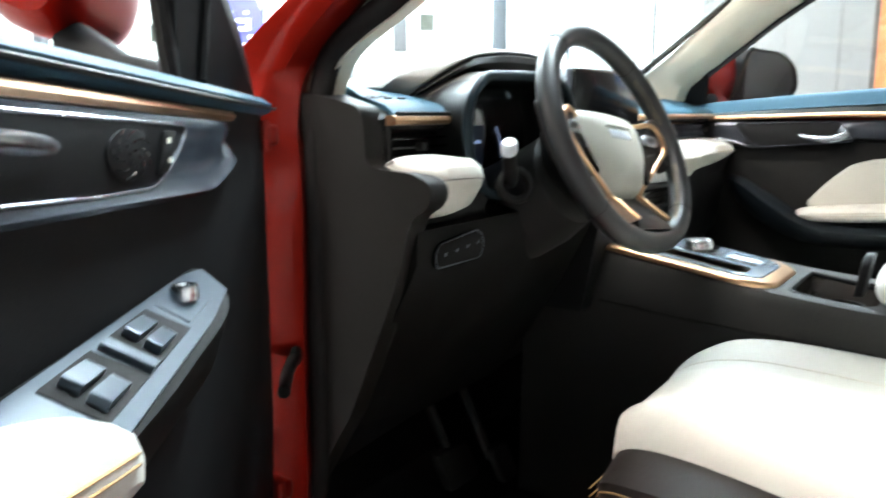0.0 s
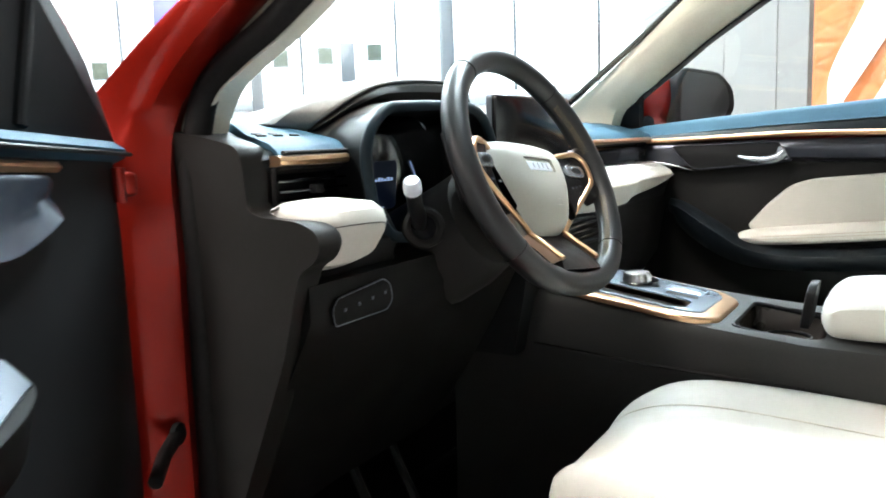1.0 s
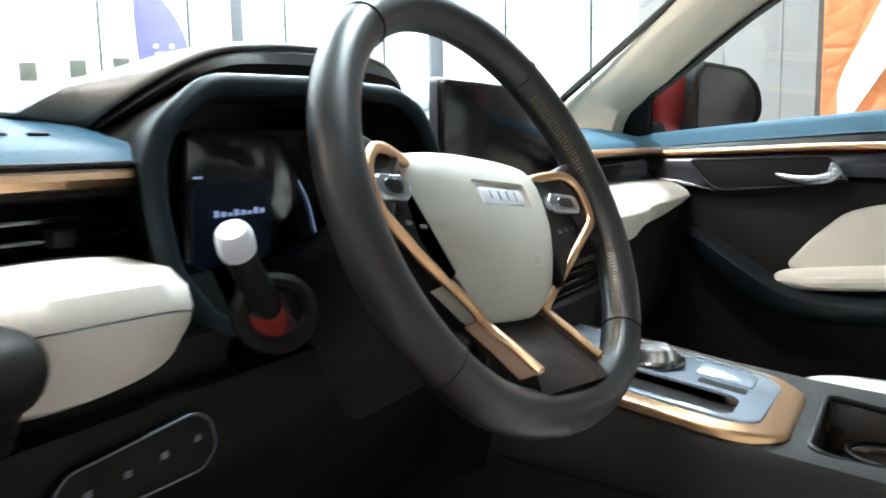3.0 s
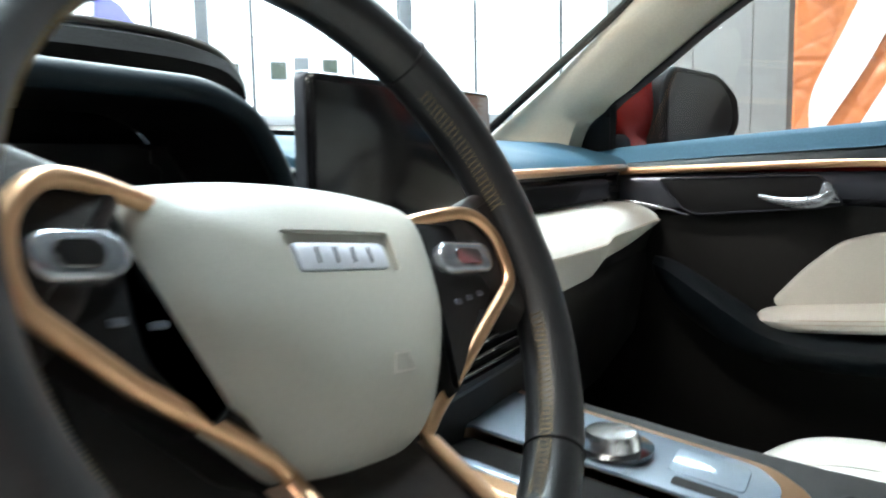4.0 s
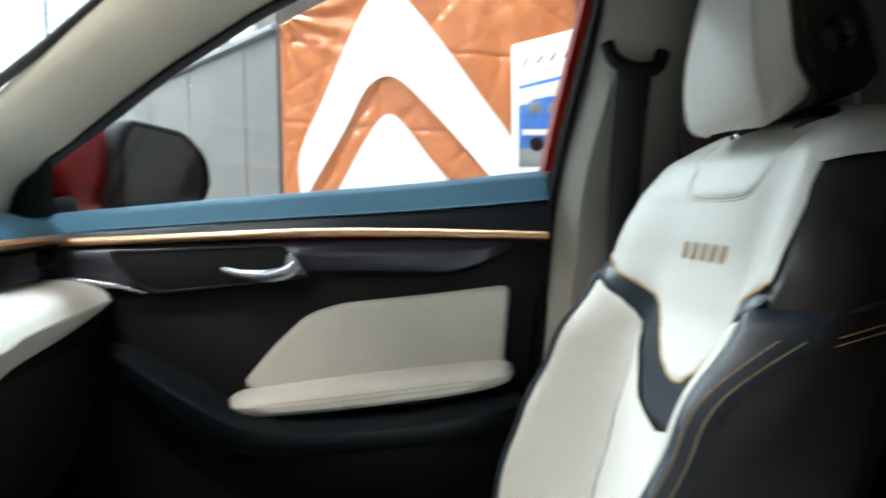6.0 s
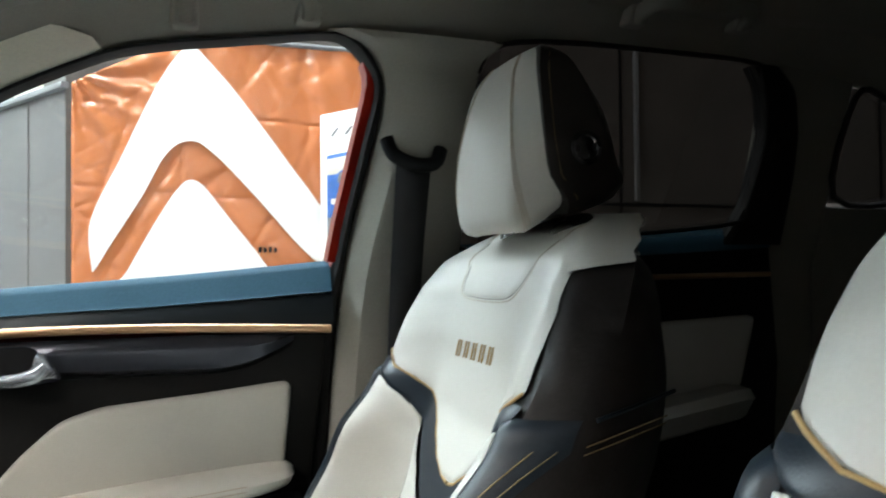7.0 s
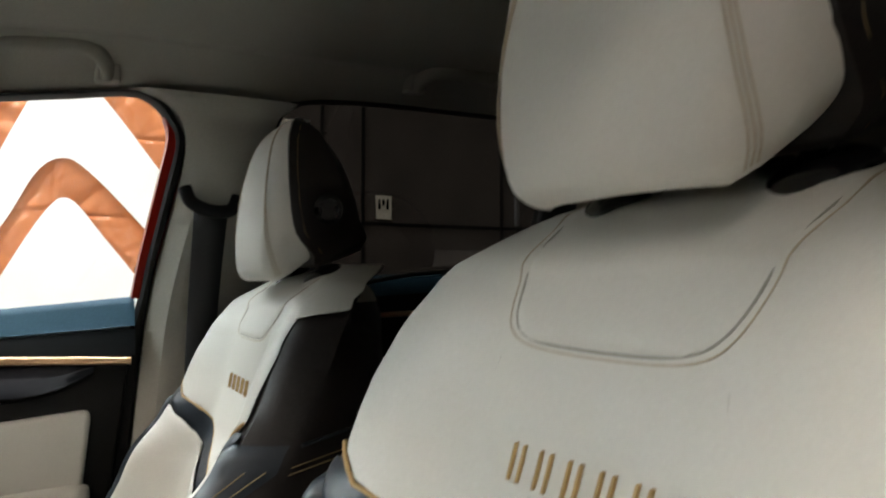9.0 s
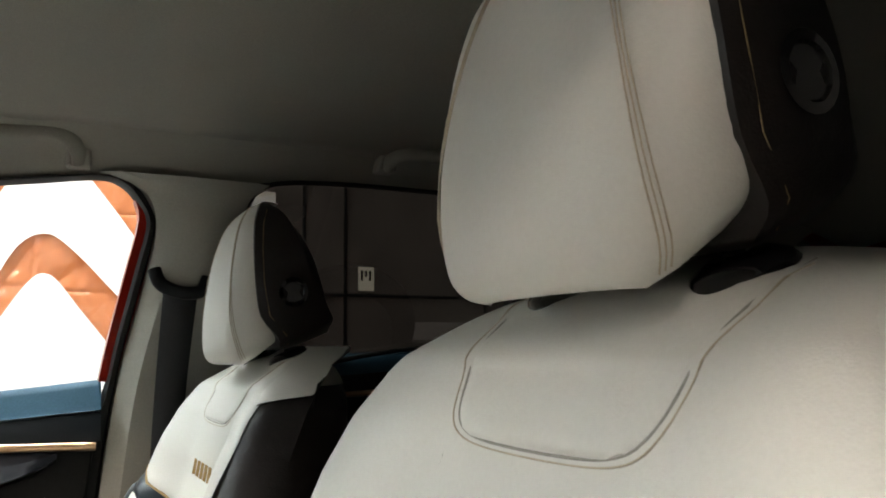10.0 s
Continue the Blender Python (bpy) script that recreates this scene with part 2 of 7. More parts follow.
def tube(path, r, n=12, closed=False, flat=1.0, up=None, radii=None):
    """A round or flattened bar along a path."""
    bm = bmesh.new()
    path = [Vector(p) for p in path]
    m, rings = len(path), []
    side = None
    for i, p in enumerate(path):
        a = path[i - 1] if (closed or i) else path[0]
        b = path[(i + 1) % m] if (closed or i + 1 < m) else path[-1]
        d = (b - a).normalized()
        if up is not None:
            s = d.cross(Vector(up)).normalized()
        elif side is None:
            s = d.orthogonal().normalized()
        else:
            s = (side - d * side.dot(d)).normalized()
        side = s
        u = s.cross(d).normalized()
        k = radii[i] if radii else 1.0
        rings.append([p + (s * math.cos(2 * math.pi * j / n) + u * flat * math.sin(2 * math.pi * j / n)) * r * k for j in range(n)])
    if closed:
        rings.append(rings[0])
        bridge(bm, rings, True, False)
        bmesh.ops.remove_doubles(bm, verts=bm.verts, dist=1e-6)
    else:
        bridge(bm, rings)
    return bm


def prism(outline, place, depth, bevel=0.003, seg=2):
    """A plate: a closed 2D outline, laid by place(u, v, w) and carried depth along w, with its front edge rounded."""
    bm = bmesh.new()
    m = len(outline)
    us = [Vector(p) for p in outline]
    area = sum(us[i - 1].x * us[i].y - us[i].x * us[i - 1].y for i in range(m))
    if area < 0:
        us.reverse()
    def inset(d):
        out = []
        for i in range(m):
            a, b, c = us[i - 1], us[i], us[(i + 1) % m]
            n1 = Vector((-(b - a).y, (b - a).x))
            n2 = Vector((-(c - b).y, (c - b).x))
            n = (n1.normalized() if n1.length > 1e-9 else Vector((0, 0))) + (n2.normalized() if n2.length > 1e-9 else Vector((0, 0)))
            out.append(b + (n.normalized() * d if n.length > 1e-9 else n))
        return out
    rings = [[place(p.x, p.y, 0) for p in us]]
    for k in range(seg + 1):
        a = math.pi / 2 * k / seg
        rings.append([place(p.x, p.y, depth - bevel + bevel * math.sin(a)) for p in inset(bevel * (1 - math.cos(a)))])
    bridge(bm, rings)
    return bm


def box(x0, y0, z0, x1, y1, z1, bevel=0.004, seg=2):
    bm = bmesh.new()
    bmesh.ops.create_cube(bm, size=1, matrix=Matrix.LocRotScale(((x0 + x1) / 2, (y0 + y1) / 2, (z0 + z1) / 2), None, (abs(x1 - x0), abs(y1 - y0), abs(z1 - z0))))
    if bevel:
        bmesh.ops.bevel(bm, geom=list(bm.edges), offset=bevel, segments=seg, affect="EDGES", profile=0.5)
    return bm


def xform(bm, m):
    bmesh.ops.transform(bm, matrix=m, verts=bm.verts)
    return bm


def spin(profile, n=24, m=None):
    """A turned piece: a profile of (radius, height) round the z axis."""
    rings = [[V(r * math.cos(2 * math.pi * j / n), r * math.sin(2 * math.pi * j / n), z) for j in range(n)] for r, z in profile]
    bm = loft(rings)
    return xform(bm, m) if m is not None else bm


def carve(ob, bm):
    """Cuts a hollow into a solid part."""
    me = bpy.data.meshes.new("cutter")
    bmesh.ops.recalc_face_normals(bm, faces=bm.faces)
    bm.to_mesh(me)
    bm.free()
    tool = new("cutter", me)
    mod = ob.modifiers.new("carve", "BOOLEAN")
    mod.object, mod.operation, mod.solver = tool, "DIFFERENCE", "EXACT"
    bpy.context.view_layer.update()
    ob.data = bpy.data.meshes.new_from_object(ob.evaluated_get(bpy.context.evaluated_depsgraph_get()))
    ob.modifiers.clear()
    bpy.data.objects.remove(tool)


def lerp_table(table, z):
    """Smooth interpolation in a table of (z, value), z rising."""
    if z <= table[0][0]:
        return table[0][1]
    for (z0, a), (z1, b) in zip(table, table[1:]):
        if z <= z1:
            t = (z - z0) / (z1 - z0)
            t = t * t * (3 - 2 * t) * 0.5 + t * 0.5
            return a + (b - a) * t
    return table[-1][1]


def on_x(x0):
    """Lays a plate on a plane of constant x, its front towards the car's middle."""
    s = -1 if x0 > 0 else 1
    return lambda u, v, w: V(x0 + s * w, u, v)


def on_y(y0):
    """Lays a plate across the car, its front towards the rear."""
    return lambda u, v, w: V(u, y0 - w, v)


def on_z(z0):
    return lambda u, v, w: V(u, v, z0 + w)


# ---- the hall ----
def hall():
    part("floor", box(-16, -14, -0.3, 26, 30, 0.0, 0), CONCRETE, None, smooth=False)["kind"] = "structure"
    tagged(bpy.data.objects["floor"], "pale polished concrete exhibition hall floor", "floor")
    wr = part("wall_east", box(5.05, -14, 0, 5.25, 0.88, 3.6, 0), GREY_WALL, None, smooth=False)
    tagged(wr, "dark grey panelled partition wall beside the car", "wall", kind="structure")
    for y in (-1.68, -2.02, -3.30, -4.75, -6.2):
        part("panel_joint", box(5.035, y - 0.012, 0.0, 5.049, y + 0.012, 3.55, 0.002), SOFT_PLASTIC, wr)
    part("joint_cover", box(5.02, -3.47, 1.66, 5.049, -3.43, 3.5, 0.004), STEEL_GREY, wr)
    part("panel_joint", box(5.035, -8, 1.62, 5.049, -1.3, 1.645, 0.002), SOFT_PLASTIC, wr)
    # the partition turns away beside the banner
    turn, go = V(5.05, 0.86, 0), V(0.863, 0.505, 0)
    side = V(-0.505, 0.863, 0)
    bend = lambda u, v, w: turn + go * u + side * w + V(0, 0, v)
    wb = part("wall_return", prism([(0, 0), (5.2, 0), (5.2, 3.6), (0, 3.6)], lambda u, v, w: bend(u, v, w - 0.2), 0.2, 0, 1), GREY_WALL, None, smooth=False)
    tagged(wb, "dark grey partition wall turning away behind the car", "wall", kind="structure")
    for u in (0.62, 1.9, 3.1):
        part("panel_joint", prism([(u - 0.006, 0), (u + 0.006, 0), (u + 0.006, 2.3), (u - 0.006, 2.3)], lambda a, v, w: bend(a, v, 0.001 + w), 0.004, 0.001, 1), GREY_WALL, wb)
    part("wall_rail", prism([(0.0, 2.31), (5.2, 2.31), (5.2, 2.35), (0.0, 2.35)], lambda a, v, w: bend(a, v, 0.001 + w), 0.05, 0.008), STEEL_GREY, wb, "grey steel rail along the wall")
    for u in (0.38, 1.15, 1.9, 2.9):
        part("rail_plate", prism([(u, 2.36), (u + 0.42, 2.36), (u + 0.42, 2.43), (u, 2.43)], lambda a, v, w: bend(a, v, 0.001 + w), 0.03, 0.006), PAPER, wb, "pale plate over the rail")
    # far wall, slanting across in front of the car
    base, along = V(12.6, 14.0, 0), V(0.68, -0.73, 0).normalized()
    out = V(-along.y, along.x, 0)
    if out.dot(V(-1, -1, 0)) < 0:
        out = -out
    def place(u, v, w):
        return base + along * u + V(0, 0, v) + out * w
    wf = part("wall_north", prism([(-17, 0), (15.5, 0), (15.5, 9), (-17, 9)], place, -0.3, 0, 1), WHITE_WALL, None, smooth=False)
    tagged(wf, "bright white panelled far wall of the hall", "wall", kind="structure")
    for i, s in enumerate((-6.0, -3.0, -1.05, 1.15, 3.5, 6.6, 8.9)):
        part("panel_joint", prism([(s - 0.035, 2.3), (s + 0.035, 2.3), (s + 0.035, 9), (s - 0.035, 9)], place, 0.02, 0.004), COLUMN_GREY, wf)
    for z in (4.0, 5.6, 7.2):
        part("panel_joint", prism([(-17, z), (15, z), (15, z + 0.02), (-17, z + 0.02)], place, 0.012, 0.003), STEEL_GREY, wf)
    for s, w in ((0.05, 0.26), (4.75, 0.3), (-6.1, 0.2), (10.5, 0.3)):
        c = part("steel_column", prism([(s - w / 2, 0), (s + w / 2, 0), (s + w / 2, 8.9), (s - w / 2, 8.9)], lambda u, v, d: place(u, v, d + 0.05), 0.35, 0.02), COLUMN_GREY)
        tagged(c, "dark grey steel column against the white hall wall", "column", group="hall columns", kind="structure")
    for s in (-4.55, -3.50, -2.57, -0.52, 0.65, 1.73, 2.95):
        zw = 2.935 + 0.053 * (s + 0.52)
        w = part("small_window", prism(fillet([(s - 0.17, zw), (s + 0.17, zw), (s + 0.17, zw + 0.38), (s - 0.17, zw + 0.38)], 0.02), place, 0.03, 0.01), WINDOW_DARK)
        tagged(w, "small square window with dim greenish glass", "window", group="small hall windows", kind="structure")
        part("window_frame", tube([place(*p, 0.02) for p in ((s - 0.18, zw - 0.01), (s + 0.18, zw - 0.01), (s + 0.18, zw + 0.39), (s - 0.18, zw + 0.39))], 0.02, 6, True), STEEL_GREY, w)
    d = part("wall_recess", prism([(2.1, 2.6), (2.45, 2.6), (2.45, 3.55), (2.1, 3.55)], place, 0.04, 0.01), COLUMN_GREY, wf)
    b = part("base_band", prism([(-16, 1.95), (14, 1.95), (14, 2.2), (-16, 2.2)], place, 0.12, 0.02), STEEL_GREY, wf)
    fl = thing("feather_flag", "tall violet-blue feather flag with white marks", "flag", place(-1.75, 0, 1.2))
    part("pole", tube([place(-1.82, 0.0, 1.2), place(-1.92, 1.9, 1.2), place(-2.05, 3.2, 1.2), place(-2.09, 4.0, 1.2), place(-2.02, 4.58, 1.2), place(-1.80, 4.65, 1.2)], 0.025, 8), STEEL_GREY, fl)
    cloth = [(-1.86, 1.3), (-1.90, 1.9), (-2.02, 3.2), (-2.06, 4.0), (-2.0, 4.55), (-1.80, 4.62), (-1.50, 4.40), (-1.22, 4.0), (-1.02, 3.55), (-0.92, 3.0), (-0.98, 2.5), (-1.08, 2.0), (-1.14, 1.3)]
    part("cloth", prism([(a, b) for a, b in cloth], lambda u, v, w: place(u, v, 1.2 + w + 0.05 * math.sin(3 * v)), 0.012, 0.003), BLUE_CLOTH, fl)
    skin = lambda u, v, w: place(u, v, 1.214 + w + 0.05 * math.sin(3 * v))
    for k, shape in enumerate(("cup", "cup", "ring", "arch", "bar")):
        z, x = 2.22 + 0.36 * k, -1.58 - 0.035 * k
        rects = {"bar": [(0, 0, 0.42, 0.09)], "cup": [(0, 0, 0.42, 0.08), (0, 0.08, 0.09, 0.26), (0.33, 0.08, 0.42, 0.26)], "arch": [(0, 0.18, 0.42, 0.26), (0, 0, 0.09, 0.18), (0.33, 0, 0.42, 0.18)], "ring": [(0, 0, 0.42, 0.08), (0, 0.18, 0.42, 0.26), (0, 0.08, 0.09, 0.18), (0.33, 0.08, 0.42, 0.18)]}[shape]
        bm = bmesh.new()
        for x0, z0, x1, z1 in rects:
            lo = [bm.verts.new(skin(x + a, z + b, 0.001)) for a, b in ((x0, z0), (x1, z0), (x1, z1), (x0, z1))]
            hi = [bm.verts.new(skin(x + a, z + b, 0.006)) for a, b in ((x0, z0), (x1, z0), (x1, z1), (x0, z1))]
            bm.faces.new(hi)
            for i in range(4):
                bm.faces.new((lo[i], lo[(i + 1) % 4], hi[(i + 1) % 4], hi[i]))
        bmesh.ops.recalc_face_normals(bm, faces=bm.faces)
        part("white_mark", bm, WHITE_CLOTH, fl, smooth=False)
    part("base_foot", spin([(0.0, 0.0), (0.3, 0.0), (0.28, 0.05), (0.0, 0.06)], 20, Matrix.Translation(place(-1.82, 0, 1.2))), STEEL_GREY, fl)
    # closing walls and ceiling
    for nm, bm in (("wall_west", box(-16.2, -14, 0, -16, 27, 9, 0)), ("wall_south", box(-16, -14.2, 0, 24, -14, 9, 0))):
        tagged(part(nm, bm, WHITE_WALL, None, smooth=False), "white hall wall behind the camera", "wall", kind="structure")
    tagged(part("ceiling", box(-16.2, -14.2, 9.0, 26, 30, 9.2, 0), STEEL_GREY, None, smooth=False), "dark steel hall ceiling", "ceiling", kind="structure")
    k = 0
    for x, y in ((-11, 9), (-4.5, 1.5), (-4.5, 9.0), (2.0, 9.0), (2.0, 16.0), (7.5, 7.0), (7.5, 13.0), (12.0, 8.5), (13.0, 3.5), (3.2, 0.5)):
        lt = thing("hall_lamp", "long white lit ceiling lamp panel of the hall", "lamp", (x, y, 8.9), group="hall lamps")
        part("housing", box(x - 0.9, y - 2.1, 8.86, x + 0.9, y + 2.1, 8.996, 0.03), STEEL_GREY, lt)
        part("diffuser", box(x - 0.8, y - 2.0, 8.84, x + 0.8, y + 2.0, 8.856, 0), WARM_LAMP if x < 0 else LAMP, lt, smooth=False)


def banner():
    th = thing("hanging_banner", "wrinkled orange cloth banner with white chevron arches", "banner", (5.0, -0.1, 0.0))
    bm = bmesh.new()
    ny, nz = 130, 150
    y0, y1, z0, z1 = 0.84, -1.25, 0.15, 2.95
    rings = []
    for i in range(ny + 1):
        col = []
        for j in range(nz + 1):
            y = y0 + (y1 - y0) * i / ny
            z = z0 + (min(z1, 2.70 - 0.5 * max(0.0, y - 0.1) ** 1.1) - z0) * j / nz
            w = 0.008 * noise.noise((y * 2.4, z * 1.1, 0)) + 0.0015 * noise.noise((y * 7 + z * 2, z * 3 - y, 5))
            for a, b, c, amp in ((2.6, 1.5, 3.0, 0.007), (-2.0, 3.2, 9.0, 0.006), (5.5, -3.0, 14.0, 0.005), (4.0, 6.5, 21.0, 0.004), (-8.0, 5.0, 30.0, 0.003)):
                q = noise.noise(((y * a + z * b) * 0.9 + c, (z * a - y * b) * 0.22, c))
                w += 1.2 * amp * max(0.0, 1 - 6.0 * abs(q)) ** 2
            r = math.hypot(y - 0.84, z - 2.42)
            w += 0.020 * math.sin(15 * math.atan2(2.42 - z, 0.86 - y) + 3 * r + 1.5 * noise.noise((y * 4, z * 3, 8))) * math.exp(-2.0 * r)
            for zf in (1.62, 2.18):
                e = (z - zf - 0.06 * y - 0.01 * noise.noise((y * 3, zf, 1))) / 0.012
                w += 0.009 * math.exp(-e * e)
            w += 0.008 * math.exp(-((y - 0.17 - 0.01 * noise.noise((z * 3, 2, 1))) / 0.012) ** 2)
            w += 0.006 * math.sin(26 * y + 5 * noise.noise((y * 2, z * 1.3, 4))) * max(0.0, min(1.0, (z - 1.9) * 1.4))
            w = max(w, -0.013)
            col.append(V(5.0 + w, y, z))
        rings.append(col)
    bridge(bm, rings, False, False)
    cl = part("cloth", bm, ORANGE_CLOTH, th)
    sol = cl.modifiers.new("thick", "SOLIDIFY")
    sol.thickness = 0.004
    def lay(outline, nm):
        part(nm, prism(outline, lambda u, v, w: V(4.982 - w, u, v), 0.003, 0.0005, 1), WHITE_CLOTH, th, "white printed chevron shape")
    c = 0.105
    outer = curve([(0.72, 1.15), (0.725, 1.45), (0.55, 1.85), (0.36, 2.28), (0.22, 2.53), (c, 2.635), (-0.02, 2.53), (-0.22, 2.3), (-0.55, 1.86), (-0.80, 1.5), (-0.86, 1.15), (-0.80, 1.13), (-0.62, 1.28), (-0.32, 1.62), (-0.05, 1.9), (c, 1.99), (0.26, 1.9), (0.42, 1.6), (0.6, 1.3), (0.70, 1.13)], 6, True)
    lay([(p[0], p[1]) for p in [q.to_tuple() if len(q) == 2 else q for q in outer]], "chevron")
    inner = curve([(0.60, 0.9), (0.50, 1.13), (0.30, 1.5), (0.18, 1.68), (c, 1.727), (0.02, 1.68), (-0.12, 1.5), (-0.38, 1.16), (-0.52, 0.9), (c, 0.5)], 6, True)
    lay([(p[0], p[1]) for p in inner], "chevron")
    for k in range(4):
        y = -0.335 - 0.035 * k
        part("print_bar", prism([(y, 1.235), (y - 0.022, 1.235), (y - 0.022, 1.275 - 0.012 * (k % 2)), (y, 1.275)], lambda u, v, w: V(4.975 - w, u, v), 0.003, 0.0005, 1), DARK_PLASTIC, th, "small dark print mark")
    part("top_rail", tube([V(4.995, 0.10, 2.705), V(4.995, -1.27, 2.705)], 0.018, 10), STEEL_GREY, th)


def poster():
    th = thing("display_board", "white upright board with a blue vehicle print", "sign", (4.8, -1.2, 0.0))
    f = lambda u, v, w: V(4.8 - w, u, v)
    part("board", prism([(-0.735, 0.02), (-1.375, 0.02), (-1.375, 2.34), (-0.735, 2.175)], f, 0.03, 0.004), WHITE_CLOTH, th)
    part("picture", prism([(-0.775, 1.345), (-1.33, 1.345), (-1.33, 2.03), (-0.775, 1.895)], f, 0.034, 0.001), BLUE_PRINT, th, "blue printed picture")
    for k, w in enumerate((0.06, 0.065, 0.06, 0.065, 0.05)):
        y, t = -0.80 - 0.095 * k, 2.03 + 0.02 * k
        part("print_bar", prism([(y, t), (y - w * 0.3, t), (y - w, t + 0.062), (y - w * 0.7, t + 0.062)], f, 0.034, 0.001), STEEL_GREY, th)
    part("pale_band", prism([(-0.776, 1.76), (-1.329, 1.86), (-1.329, 2.0), (-0.776, 1.87)], f, 0.0355, 0.001), PAPER, th, "pale printed sky")
    part("vehicle_shape", prism(fillet([(-0.80, 1.52), (-0.80, 1.72), (-0.87, 1.80), (-1.02, 1.83), (-1.14, 1.80), (-1.22, 1.72), (-1.3, 1.70), (-1.3, 1.52)], 0.02), f, 0.037, 0.001), BLUE_PRINT, th, "blue printed vehicle shape")
    for a, b in ((-0.84, -0.94), (-0.97, -1.10)):
        part("window_shape", prism(fillet([(a, 1.71), (a - 0.02, 1.785), (b + 0.01, 1.79), (b, 1.71)], 0.01), f, 0.039, 0.001), STEEL_GREY, th, "grey printed window")
    part("ground_band", prism([(-0.776, 1.346), (-1.329, 1.346), (-1.329, 1.47), (-0.776, 1.47)], f, 0.0355, 0.001), STEEL_GREY, th, "grey printed ground")
    for k in range(2):
        part("wheel_shape", prism([(-0.90 - 0.27 * k + 0.05 * math.cos(a), 1.50 + 0.05 * math.sin(a)) for a in [2 * math.pi * j / 20 for j in range(20)]], f, 0.040, 0.001), DARK_PLASTIC, th)
    part("bumper_shape", prism(fillet([(-0.80, 1.56), (-1.29, 1.56), (-1.29, 1.60), (-0.80, 1.60)], 0.01), f, 0.0385, 0.001), PAPER, th)
    part("stand_foot", box(4.72, -1.3, 0.0, 4.95, -0.82, 0.02, 0.005), STEEL_GREY, th)


# ---- car body ----
def side_x(z, s=1):
    """The inner face of the greenhouse leans inwards above the waist."""
    return s * (0.715 - max(0.0, z - 1.10) * 0.30)


# edge of the front door glass and the trim edge round it, (y, z) pairs
FRONT_WIN = [((0.79, 1.140), (0.797, 1.147)), ((0.769, 1.163), (0.773, 1.170)), ((0.682, 1.222), (0.686, 1.229)), ((0.597, 1.282), (0.601, 1.289)), ((0.514, 1.332), (0.518, 1.339)), ((0.449, 1.369), (0.453, 1.376)),
             ((0.349, 1.414), (0.352, 1.421)), ((0.282, 1.431), (0.284, 1.438)), ((0.212, 1.442), (0.213, 1.449)), ((0.140, 1.4525), (0.140, 1.459)), ((0.061, 1.464), (0.048, 1.470)),
             ((0.028, 1.458), (0.006, 1.457)), ((0.003, 1.436), (-0.020, 1.426)), ((-0.005, 1.405), (-0.030, 1.393)), ((0.008, 1.33), (-0.020, 1.326)), ((0.031, 1.205), (0.006, 1.197)), ((0.040, 1.144), (0.014, 1.14)),
             ((0.052, 1.04), (0.026, 1.04)), ((0.075, 0.80), (0.045, 0.80)), ((0.105, 0.50), (0.075, 0.50))]
REAR_WIN = [(-0.172, 1.165), (-0.170, 1.40), (-0.176, 1.435), (-0.192, 1.463), (-0.235, 1.479), (-0.34, 1.486), (-0.50, 1.487), (-0.677, 1.484), (-0.712, 1.463), (-0.745, 1.365), (-0.733, 1.24), (-0.715, 1.21), (-0.48, 1.187)]


def roof_z(x, y):
    return 1.555 - 0.22 * abs(x / 0.62) ** 2.6 * 0.28 - max(0.0, y - 0.1) ** 2 * 0.5 - max(0.0, -1.0 - y) ** 2 * 0.25


